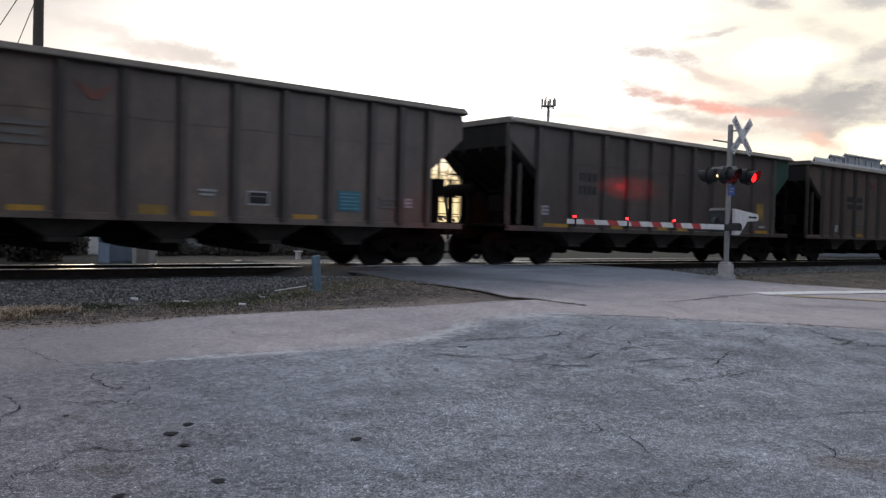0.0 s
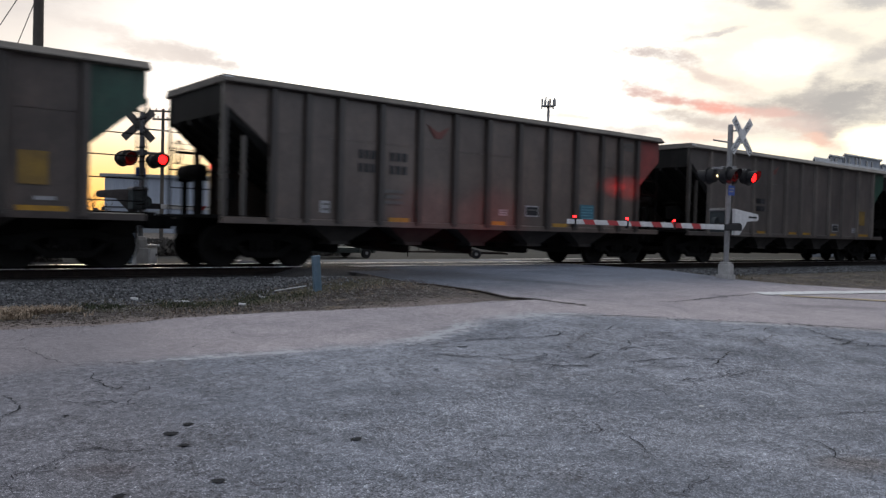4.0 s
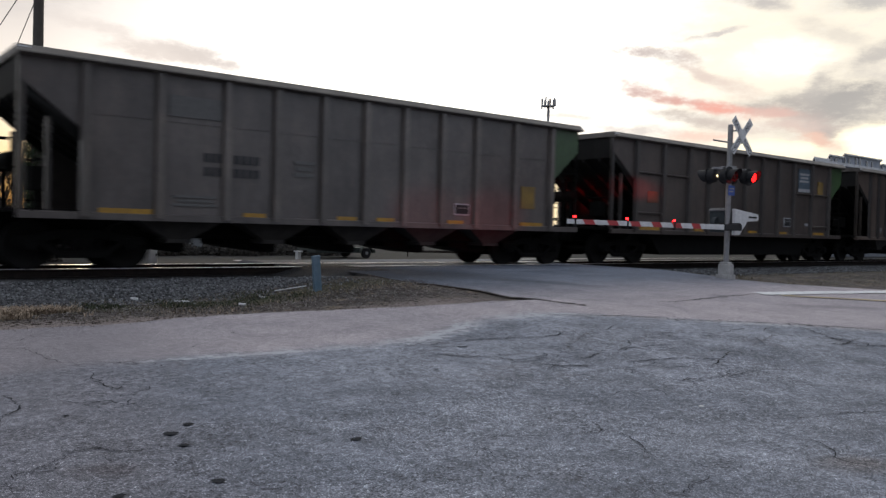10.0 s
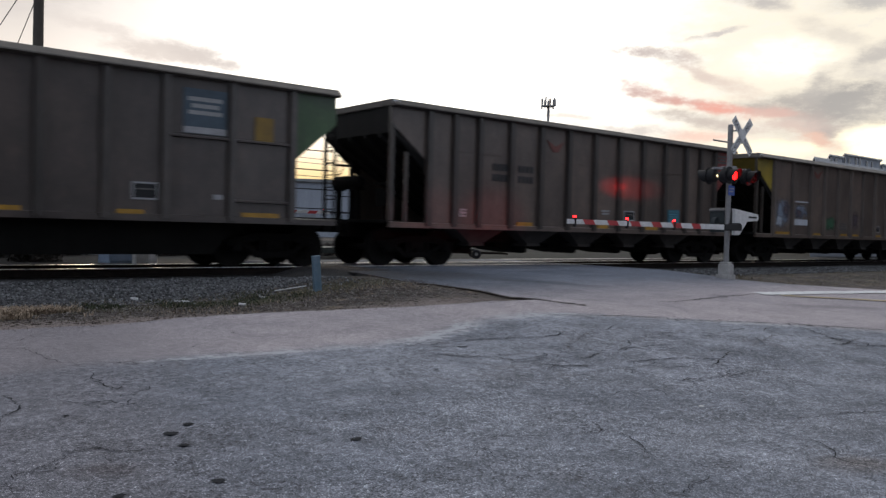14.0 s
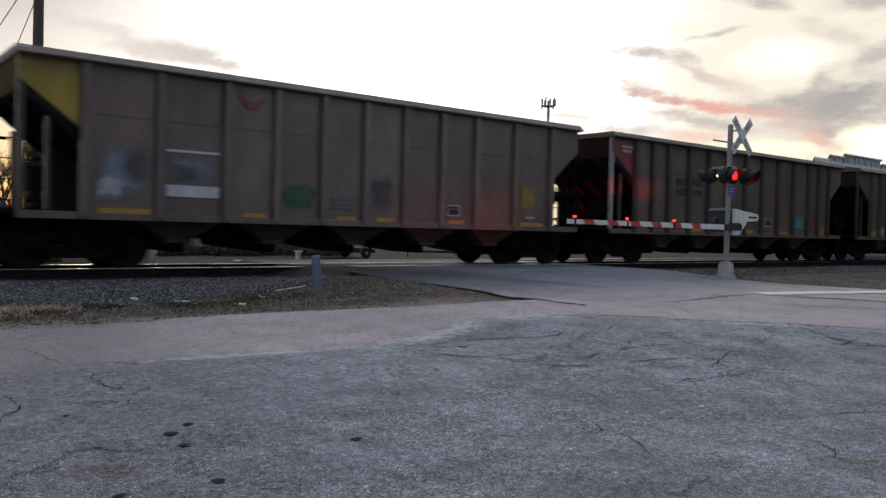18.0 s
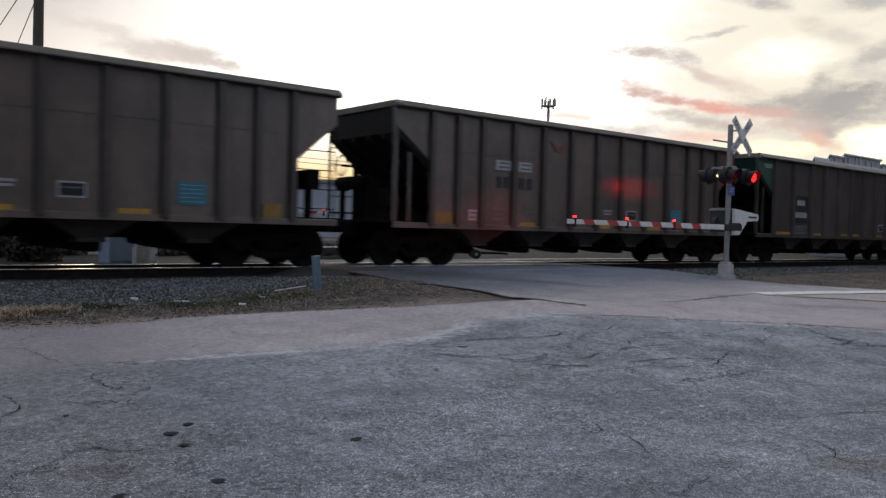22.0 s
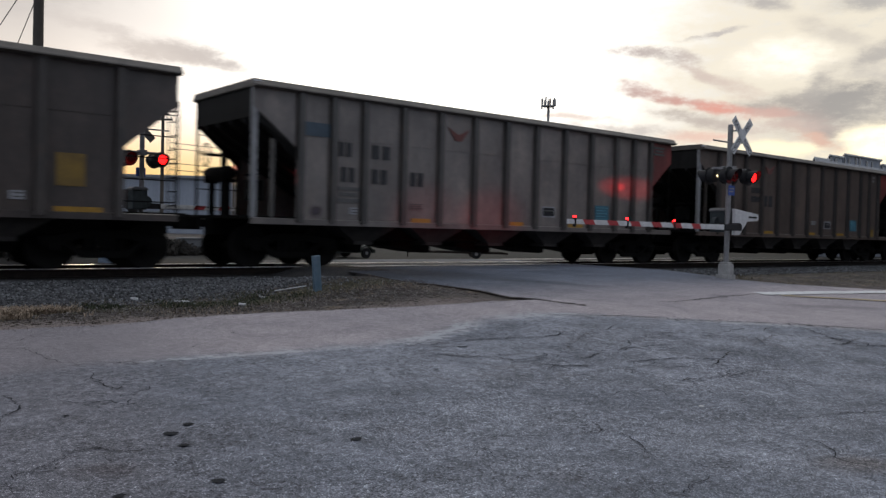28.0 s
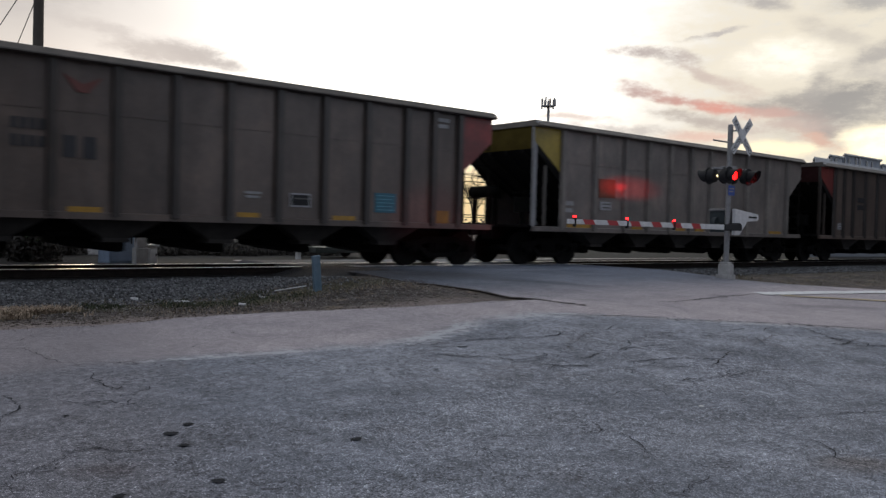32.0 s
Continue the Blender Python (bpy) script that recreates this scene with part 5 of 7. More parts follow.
        part("coupler", cached("coupler", lambda: Shape().box(ENDX, 7.86, -0.09, 0.09, 0.78, 0.94).prism([(7.80, -0.2), (8.03, -0.17), (8.06, 0.02), (7.95, 0.05), (7.92, 0.17), (7.80, 0.2)], "z", 0.72, 1.0).mesh("coupler", UNDER, 0.012)), None, car, m=m)
        ladder = cached("ladder", ladder_mesh)
        part("ladder", ladder, None, car, m=m @ pose(0, 0, 0))
    part("corner_plate", cached("corner_plate", lambda: Shape().box(-ENDX - 0.03, -ENDX + 0.16, -HALF - 0.092, -HALF - 0.08, TOP - 0.115, TOP - 0.04).mesh("corner_plate", WHITE)), None, car, "small white corner plate")
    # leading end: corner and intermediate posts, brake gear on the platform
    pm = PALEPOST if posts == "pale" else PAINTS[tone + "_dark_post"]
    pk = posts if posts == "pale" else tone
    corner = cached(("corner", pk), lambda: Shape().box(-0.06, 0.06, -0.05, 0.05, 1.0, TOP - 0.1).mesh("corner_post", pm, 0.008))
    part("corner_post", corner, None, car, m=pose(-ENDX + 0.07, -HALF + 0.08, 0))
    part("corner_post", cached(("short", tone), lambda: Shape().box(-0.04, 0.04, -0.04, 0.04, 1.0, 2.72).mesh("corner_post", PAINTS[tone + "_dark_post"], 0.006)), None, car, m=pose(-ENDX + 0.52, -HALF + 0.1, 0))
    part("corner_post", cached(("thin", tone), lambda: Shape().box(-0.025, 0.025, -0.025, 0.025, 1.0, TOP - 0.1).mesh("corner_post", UNDER)), None, car, m=pose(-ENDX + 0.03, HALF - 0.07, 0))
    if k not in (7, 10):
        tank = part("air_reservoir", cached("tank", lambda: Shape().lathe([(-0.66, 0.06), (-0.62, 0.14), (-0.54, 0.175), (0.54, 0.175), (0.62, 0.14), (0.66, 0.06)], (-6.98, 0.82, 2.02), (0, 1, 0), 18).mesh("air_reservoir", UNDER, 0, True)), None, car)
        for y in (0.35, 1.25):
            part("bracket", cached(("tank_leg", y), lambda: Shape().box(-7.04, -6.92, y - 0.05, y + 0.05, 1.05, 1.9).box(-7.14, -6.82, y - 0.07, y + 0.07, 1.82, 1.9).mesh("bracket", UNDER)), None, tank)
    if bays == "ten":
        part("end_ladder", cached("end_ladder", end_ladder_mesh), None, car, "narrow black end ladder")
    if k in (0, 8):
        part("equipment_box", cached("box", lambda: Shape().box(6.82, 7.16, -1.0, 0.1, 1.72, 2.14).box(6.9, 7.05, -0.85, -0.72, 1.05, 1.72).box(6.9, 7.05, -0.18, -0.05, 1.05, 1.72).box(6.85, 7.1, 0.1, 0.4, 1.95, 2.02).mesh("equipment_box", UNDER, 0.02)), None, car, "black brake equipment box")
    part("brake_valve", cached("valve", lambda: Shape().box(-6.9, -6.6, -0.75, -0.35, 1.4, 1.85).box(-6.8, -6.7, -0.6, -0.5, 1.05, 1.4).box(-6.85, -6.75, -0.9, -0.2, 1.95, 2.0).mesh("brake_valve", UNDER, 0.02)), None, car)
    part("brake_wheel", cached("brake_wheel", brake_wheel_mesh), None, car)
    # underframe
    part("side_sill", cached(("sill", tone), lambda: Shape().prism([(-HALF - 0.03, 0.88), (-HALF - 0.03, 1.0), (-HALF + 0.02, 1.02), (-HALF + 0.1, 0.9), (-HALF + 0.1, 0.88)], "x", -ENDX, ENDX).mesh("side_sill", PAINTS[tone])), None, car)
    part("side_sill", MESHES[("sill", tone)], None, car, m=flip)
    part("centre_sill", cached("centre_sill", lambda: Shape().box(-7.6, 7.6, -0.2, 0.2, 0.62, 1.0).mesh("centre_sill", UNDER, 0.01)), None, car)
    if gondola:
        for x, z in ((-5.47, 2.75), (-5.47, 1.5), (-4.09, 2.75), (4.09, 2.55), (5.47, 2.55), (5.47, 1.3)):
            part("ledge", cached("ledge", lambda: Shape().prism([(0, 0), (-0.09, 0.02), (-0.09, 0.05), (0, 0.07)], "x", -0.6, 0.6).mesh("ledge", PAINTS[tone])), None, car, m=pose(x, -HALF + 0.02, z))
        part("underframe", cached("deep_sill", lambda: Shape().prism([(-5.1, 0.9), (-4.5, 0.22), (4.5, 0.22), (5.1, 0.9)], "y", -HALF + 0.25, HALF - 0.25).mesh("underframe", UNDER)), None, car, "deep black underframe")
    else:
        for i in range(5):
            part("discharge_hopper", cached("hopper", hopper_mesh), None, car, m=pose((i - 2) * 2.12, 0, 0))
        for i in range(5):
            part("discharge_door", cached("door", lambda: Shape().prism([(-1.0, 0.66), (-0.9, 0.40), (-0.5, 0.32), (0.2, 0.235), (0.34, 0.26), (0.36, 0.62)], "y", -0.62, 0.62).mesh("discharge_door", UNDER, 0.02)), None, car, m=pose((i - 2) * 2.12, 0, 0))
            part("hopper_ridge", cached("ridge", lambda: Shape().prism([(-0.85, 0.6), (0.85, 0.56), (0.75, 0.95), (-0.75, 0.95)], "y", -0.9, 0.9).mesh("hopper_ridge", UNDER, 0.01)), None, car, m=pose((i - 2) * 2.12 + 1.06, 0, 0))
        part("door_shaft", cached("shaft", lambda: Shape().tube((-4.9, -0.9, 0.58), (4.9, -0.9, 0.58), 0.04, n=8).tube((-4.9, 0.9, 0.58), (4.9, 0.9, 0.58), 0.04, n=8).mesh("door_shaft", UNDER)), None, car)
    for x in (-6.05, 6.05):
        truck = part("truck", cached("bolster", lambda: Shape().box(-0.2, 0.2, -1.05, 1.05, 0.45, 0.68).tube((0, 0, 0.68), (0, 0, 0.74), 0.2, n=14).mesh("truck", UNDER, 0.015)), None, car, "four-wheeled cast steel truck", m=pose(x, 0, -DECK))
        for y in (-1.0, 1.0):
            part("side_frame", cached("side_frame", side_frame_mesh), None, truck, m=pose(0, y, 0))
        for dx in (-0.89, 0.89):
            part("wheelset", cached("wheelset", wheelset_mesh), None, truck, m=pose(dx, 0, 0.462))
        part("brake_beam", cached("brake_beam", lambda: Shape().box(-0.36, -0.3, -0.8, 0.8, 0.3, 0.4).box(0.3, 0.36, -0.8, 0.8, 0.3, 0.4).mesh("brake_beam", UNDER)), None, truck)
    part("coal_load", coal_mesh(k + 2, coal), COAL, car, "heaped black coal")
    # marks: kind, x, z, width, height
    for kind, x, z, mw, mh in marks:
        # marks sit between two posts
        if abs(x) < INX:
            lo, hi = [(a, b) for a, b in zip(at, at[1:]) if a <= x <= b][0]
            mw = min(mw, hi - lo - 0.18)
            x = min(max(x, lo + 0.09 + mw / 2), hi - 0.09 - mw / 2)
        if kind == "placard":
            decal(x, z, mw, mh, PLACARD, "placard", "small white placard", car)
            if mh > 0.15:
                for dz in (0.22, -0.2):
                    decal(x + 0.02, z + dz * mh, mw * 0.7, mh * 0.16, FAINT, "lettering", "small unreadable line", car, 1, 0.004)
        elif kind == "framed":
            decal(x, z, mw, mh, PLACARD, "tag_frame", "white-rimmed dark tag", car)
            decal(x, z, mw - 0.07, mh - 0.07, BLACK, "tag", "", car, 1, 0.004)
            decal(x, z + 0.035, mw - 0.16, 0.03, FAINT, "lettering", "small unreadable line", car, 1, 0.007)
        elif kind == "turquoise":
            decal(x, z, mw, mh, TURQ, "lettering_panel", "turquoise panel with unreadable lines", car)
            if mh > 0.3:
                for r in range(5):
                    decal(x - 0.04 * (r % 2), z + mh * (0.36 - 0.18 * r), mw * (0.84 - 0.1 * (r % 2)), 0.018, PALETURQ, "lettering", "pale unreadable lines", car, 1, 0.004)
        elif kind == "gold":
            decal(x, z, mw, mh, GOLD, "colour_panel", "faded yellow painted square", car)
        elif kind == "reflector":
            decal(x, z, mw, mh, YELLOW, "reflector_strip", "yellow reflective strip", car)
        elif kind == "orange":
            decal(x, z, mw, mh, ORANGE, "colour_mark", "orange-red painted mark", car)
        elif kind == "patch":
            decal(x, z, mw, mh, FAINT, "repainted_patch", "paler repainted patch", car)
        elif kind == "green_patch":
            decal(x, z, mw, mh, GREENSPRAY, "sprayed_patch", "dull green sprayed patch", car)
        elif kind == "purple":
            decal(x, z, mw, mh, DARKSPRAY, "sprayed_patch", "dull purple sprayed patch", car)
        elif kind == "slate":
            decal(x, z, mw, mh, BLUE_LOGO, "logo_mark", "slate blue painted mark", car)
        elif kind == "white_board":
            decal(x, z + mh * 0.47, mw, 0.05, SPRAY, "graffiti_shape", "pale sprayed line", car)
            decal(x, z + mh * 0.08, mw, mh * 0.7, PALESPRAY, "graffiti_panel", "pale blue-grey sprayed shapes", car)
            decal(x - mw * 0.1, z + mh * 0.02, mw * 0.6, mh * 0.45, DARKSPRAY, "graffiti_shape", "dark sprayed shape", car, 1, 0.004)
            decal(x, z - mh * 0.36, mw * 0.98, mh * 0.24, SPRAY, "graffiti_shape", "white sprayed band", car, 1, 0.004)
        elif kind == "mark":
            rows, size = (2, mh * 0.4) if mh > 0.4 else (1, mh)
            count = max(2, round(mw / (size * 0.85)))
            for r in range(rows):
                for i in range(count):
                    decal(x - mw / 2 + mw * (i + 0.5) / count, z + (0 if rows == 1 else (0.5 - r) * mh * 0.62), mw / count * 0.62, size, INK, "lettering", "dark unreadable lettering", car)
        elif kind == "faint":
            decal(x, z, mw, mh, FAINT, "lettering", "faint pale unreadable lettering", car, 3)
        elif kind == "white":
            decal(x, z, mw, mh, OFFWHITE, "lettering", "worn white unreadable lettering", car, 2)
        elif kind == "board":
            decal(x, z, mw, mh, BLACK, "sign_board", "black sign board", car)
            for dz in (mh * 0.24, -mh * 0.2):
                count = 4 if dz > 0 else 6
                for i in range(count):
                    decal(x + (i - (count - 1) / 2) * mw * 0.14, z + dz, mw * 0.115, mh * 0.2, OFFWHITE, "lettering", "white unreadable lettering", car, 1, 0.004)
        elif kind == "logo":
            decal(x, z, mw, mh, BLUE_LOGO, "logo_board", "blue board with pale bars", car)
            decal(x, z + mh * 0.12, mw * 0.8, mh * 0.45, OFFWHITE, "lettering", "pale unreadable lettering", car, 3)
            decal(x, z - mh * 0.42, mw, mh * 0.14, PLACARD, "logo_bar", "white bar", car, 1, 0.005)
        elif kind == "bird":
            s = Shape().prism([(x - 0.35, z + 0.12), (x, z - 0.05), (x + 0.35, z + 0.12), (x + 0.1, z - 0.2), (x - 0.1, z - 0.2)], "y", -HALF - 0.004, -HALF + 0.021)
            part("wing_mark", s, DULLRED, car, "dull red painted wing mark")
        elif kind == "scrawl":
            decal(x, z, mw, mh, PALESPRAY, "graffiti", "pale blue sprayed scrawl", car)
            decal(x - mw * 0.2, z - mh * 0.25, mw * 0.5, mh * 0.4, SPRAYWHITE, "graffiti_shape", "whitish sprayed blot", car, 1, 0.004)
            decal(x + mw * 0.18, z + mh * 0.1, mw * 0.45, mh * 0.6, DARKSPRAY, "graffiti_shape", "dark sprayed blot", car, 1, 0.006)
    return car


def end_ladder_mesh():
    """Narrow ladder on the trailing end, two stiles and close rungs."""
    s = Shape()
    for y in (LADDER_Y, LADDER_Y + 0.52):
        s.tube((ENDX + 0.02, y, 1.05), (ENDX + 0.02, y, 3.25), 0.018, n=6)
    for i in range(8):
        s.tube((ENDX + 0.02, LADDER_Y, 1.2 + 0.28 * i), (ENDX + 0.02, LADDER_Y + 0.52, 1.2 + 0.28 * i), 0.013, n=6)
    return s.mesh("end_ladder", UNDER)


def ladder_mesh():
    """Grab irons between the end corner and the side, on one stile."""
    s = Shape().tube((ENDX - 0.04, -HALF + 0.06, 1.05), (ENDX - 0.04, -HALF + 0.06, 3.2), 0.016, n=6)
    for z in (1.25, 1.68, 2.11, 2.54, 2.97):
        s.tube((ENDX - 0.04, -HALF + 0.06, z), (INX + (0.05 if z < 2.3 else 0.05 + (z - 2.2)), -HALF + 0.06, z), 0.013, n=6)
    return s.mesh("ladder", UNDER)


def brake_wheel_mesh():
    s, n = Shape(), 20
    c = Vector((-ENDX - 0.05, 0.75, 2.45))
    ring = [c + Vector((0, 0.26 * math.cos(2 * math.pi * i / n), 0.26 * math.sin(2 * math.pi * i / n))) for i in range(n)]
    for i in range(n):
        s.tube(ring[i], ring[(i + 1) % n], 0.016, n=6, caps=False)
    for i in range(0, n, 5):
        s.tube(c, ring[i], 0.012, n=6)
    s.tube(c, c + Vector((0.35, 0, 0)), 0.03, n=8)
    s.box(-6.95, -6.85, 0.68, 0.82, 1.05, 2.6)
    return s.mesh("brake_wheel", UNDER)


BLUE_LOGO = worn("slate_blue_board", (0.055, 0.085, 0.115), (0.045, 0.068, 0.09), 5, 0.6, 0, 50, 0.0005, 0.2)
DULLRED = worn("dull_red_mark", (0.17, 0.055, 0.045), (0.13, 0.05, 0.042), 5, 0.7, 0, 50, 0.0005, 0.3)
SPRAY = worn("white_spray_paint", (0.46, 0.48, 0.52), (0.34, 0.36, 0.40), 6, 0.6, 0, 50, 0.0005)
PALESPRAY = sprayed("pale_blue_spray", (0.19, 0.23, 0.30), (0.12, 0.14, 0.18), 0.7)
SPRAYWHITE = sprayed("whitish_spray", (0.42, 0.45, 0.50), (0.25, 0.28, 0.33), 0.6)
DARKSPRAY = sprayed("dark_purple_spray", (0.055, 0.040, 0.055), (0.085, 0.06, 0.07), 0.8)
GREENSPRAY = sprayed("green_spray", (0.02, 0.10, 0.045), (0.03, 0.075, 0.04), 0.5)

R = "reflector"
TAG, TURQUOISE, SMALL = ("framed", 1.67, 1.42, 0.5, 0.3), ("turquoise", 3.93, 1.45, 0.6, 0.46), ("white", 0.55, 1.49, 0.38, 0.17)
WING, LOW = ("bird", -1.66, 3.3, 0, 0), [(R, -2.8, 1.05, 0.6, 0.12), (R, 0.45, 1.05, 0.5, 0.12), (R, 2.8, 1.05, 0.6, 0.12)]
SQUARE, FOOT = ("gold", 5.3, 1.78, 0.5, 0.6), [(R, -5.4, 1.03, 1.0, 0.15), (R, -2.75, 1.03, 0.5, 0.13), (R, -0.47, 1.03, 0.5, 0.13), (R, 0.6, 1.03, 0.5, 0.13), (R, 2.75, 1.03, 0.5, 0.13), (R, 5.45, 1.03, 0.85, 0.15)]
hopper_wagon(-1, "twelve", "brown", "brown", "brown", "brown dusty open coal hopper wagon with ribbed sides", [TAG, TURQUOISE, SMALL])
hopper_wagon(0, "twelve", "brown", "brown", "brown", "brown dusty open coal hopper wagon with a turquoise panel",
             [TAG, TURQUOISE, SMALL, WING, ("placard", 5.6, 1.47, 0.22, 0.22), ("faint", -3.0, 2.4, 0.8, 0.5), ("faint", 5.0, 1.45, 0.5, 0.3), ("gold", -0.55, 1.1, 0.55, 0.2)] + LOW)
hopper_wagon(1, "ten", "dark", "dark", "green", "brown dusty coal hopper wagon with one dark green end",
             [("mark", -4.07, 2.3, 0.8, 0.6), ("placard", -5.85, 1.47, 0.26, 0.26), ("framed", 2.95, 1.4, 0.5, 0.3), SQUARE, ("placard", 5.5, 1.24, 0.36, 0.07), ("faint", -4.07, 1.2, 0.9, 0.25)] + FOOT)
hopper_wagon(2, "twelve", "brown", "brown", "red", "brown dusty coal hopper wagon with one faded red end",
             [("mark", -3.75, 2.4, 0.5, 0.5), ("mark", -2.85, 2.4, 0.55, 0.5), ("placard", -4.85, 1.3, 0.24, 0.27), TAG, TURQUOISE, ("placard", 0.6, 1.35, 0.3, 0.16), WING, ("faint", 5.75, 3.5, 0.5, 0.25), ("faint", -3.3, 1.6, 0.6, 0.4)] + LOW)
hopper_wagon(3, "ten", "grey", "grey", "green", "brown dusty hopper wagon with dark green end and yellow square",
             [("mark", -3.3, 2.05, 0.5, 0.45), ("mark", -2.85, 2.05, 0.6, 0.45), ("framed", 2.93, 1.32, 0.5, 0.3), SQUARE, ("placard", 4.55, 1.25, 0.28, 0.2), ("bird", -2.0, 3.4, 0, 0), ("faint", -5.4, 1.35, 0.8, 0.15)] + FOOT, 0.3)
hopper_wagon(4, "ten", "grey", "grey", "lime", "grey dusty coal hopper wagon with a bright green end",
             [("mark", -3.6, 2.05, 0.4, 0.45), ("mark", -2.95, 2.05, 0.6, 0.45), ("faint", -1.6, 2.1, 0.5, 0.4), ("faint", -4.06, 1.3, 0.9, 0.25), ("patch", -4.06, 3.16, 1.1, 0.42), ("framed", 2.95, 1.38, 0.5, 0.3), SQUARE] + FOOT, 0.3)
hopper_wagon(5, "ten", "dark", "dark", "lime", "dark flat-bottomed coal gondola wagon with a slate blue board",
             [("orange", -5.28, 2.05, 0.5, 0.36), ("logo", 4.2, 3.1, 0.9, 0.9), ("gold", 5.5, 2.87, 0.42, 0.5), ("framed", 3.02, 1.46, 0.5, 0.34), ("placard", 4.5, 1.4, 0.2, 0.1)] + FOOT, 0.12, "side", True)
hopper_wagon(6, "twelve", "brown", "brown", "red", "brown dusty hopper wagon with faded red end and turquoise panel",
             [("mark", -3.75, 2.4, 0.55, 0.45), ("mark", -2.8, 2.4, 0.6, 0.45), WING, ("placard", -5.0, 1.3, 0.22, 0.2), TAG, TURQUOISE, SMALL, ("faint", 6.62, 3.5, 0.5, 0.3)] + LOW, 0.35)
hopper_wagon(7, "ten", "brown", "yellow", "brown", "brown dusty coal hopper wagon with yellow end and pale graffiti",
             [("white_board", -4.09, 1.83, 1.1, 0.95), ("scrawl", -5.45, 1.8, 1.3, 1.25), ("green_patch", -1.7, 1.5, 0.95, 0.6), ("purple", 0.5, 1.65, 0.75, 0.9), ("bird", -2.84, 3.45, 0, 0), ("framed", 2.68, 1.34, 0.4, 0.28), SQUARE, ("placard", 5.4, 1.24, 0.3, 0.06), ("faint", -0.6, 1.4, 0.6, 0.3)] + FOOT, 0.4)
hopper_wagon(8, "twelve", "brown", "red", "brown", "brown dusty coal hopper wagon with a faded red leading end",
             [("mark", -3.75, 2.45, 0.6, 0.55), ("mark", -2.85, 2.45, 0.6, 0.55), WING, ("white", -6.6, 3.45, 0.5, 0.25), ("placard", -4.9, 1.15, 0.5, 0.1), ("faint", -4.9, 1.6, 0.6, 0.35), TAG, TURQUOISE, SMALL, ("faint", -2.8, 1.5, 0.4, 0.3), ("gold", 5.7, 1.15, 0.45, 0.35)] + LOW, 0.4, "pale")
hopper_wagon(9, "twelve", "brown", "brown", "red", "brown dusty coal hopper wagon with two white placards",
             [("placard", -3.75, 2.6, 0.55, 0.26), ("placard", -2.95, 2.6, 0.5, 0.26), ("mark", -3.75, 2.15, 0.5, 0.3), ("mark", -2.9, 2.15, 0.6, 0.3), ("placard", -4.8, 1.25, 0.26, 0.28), ("gold", -5.74, 1.14, 0.6, 0.32), WING, TAG, TURQUOISE, SMALL, ("faint", -3.9, 1.3, 0.5, 0.4), ("faint", -2.8, 1.5, 0.4, 0.3), ("faint", 6.62, 3.5, 0.5, 0.3)] + LOW)
hopper_wagon(10, "ten", "dark", "green", "dark", "dark coal hopper wagon with green end and black sign board",
             [("board", -4.15, 1.98, 1.1, 1.05), ("white", -6.6, 3.5, 0.6, 0.16), ("faint", -4.15, 1.2, 0.95, 0.35), SQUARE, ("framed", 2.95, 1.4, 0.45, 0.3), ("placard", 4.42, 1.28, 0.24, 0.16)] + FOOT)
hopper_wagon(11, "twelve", "pale", "pale", "red", "pale grey dusty coal hopper wagon with dark lettering",
             [("mark", -5.0, 2.62, 0.4, 0.32), ("mark", -4.02, 2.62, 0.6, 0.32), ("mark", -4.92, 2.05, 0.42, 0.34), ("mark", -4.05, 2.05, 0.5, 0.34), ("mark", -2.95, 2.05, 0.45, 0.34), ("faint", -4.9, 1.6, 0.6, 0.4), ("placard", -4.76, 1.23, 0.2, 0.16), WING, ("slate", -5.8, 3.0, 0.75, 0.3), TAG, TURQUOISE, ("purple", -5.75, 1.2, 0.4, 0.36), ("faint", -2.95, 1.4, 0.4, 0.15), ("faint", 6.62, 3.5, 0.5, 0.3)] + LOW)
hopper_wagon(12, "twelve", "brown", "brown", "red", "brown dusty coal hopper wagon with a pale corner post",
             [("mark", -3.67, 2.4, 0.6, 0.5), ("mark", -2.9, 2.2, 0.7, 0.4), ("bird", -2.86, 3.4, 0, 0), ("gold", -5.7, 1.15, 0.5, 0.3), TAG, TURQUOISE, SMALL, ("white", 5.6, 3.5, 0.4, 0.3), ("gold", 5.62, 1.15, 0.45, 0.35)] + LOW, 0.1, "pale")
hopper_wagon(13, "ten", "pale", "yellow", "pale", "grey dusty coal hopper wagon with yellow end and orange mark",
             [("orange", -4.2, 2.2, 0.75, 0.55), ("placard", -4.25, 1.68, 0.5, 0.25), ("white", -5.9, 1.6, 0.4, 0.4), ("framed", 2.95, 1.4, 0.45, 0.3)] + FOOT)
hopper_wagon(14, "twelve", "brown", "red", "brown", "brown dusty coal hopper wagon with a red leading end", [("placard", -5.6, 1.4, 0.3, 0.25), ("mark", -3.75, 2.4, 0.6, 0.5), TAG])
hopper_wagon(15, "twelve", "grey", "grey", "green", "grey dusty coal hopper wagon with ribbed sides", [("mark", -3.75, 2.4, 0.6, 0.5), SMALL])
hopper_wagon(16, "twelve", "brown", "brown", "brown", "brown dusty coal hopper wagon with heaped coal", [TAG, SMALL], 0.3)


# ---- crossing signals ----
FLASHERS = []


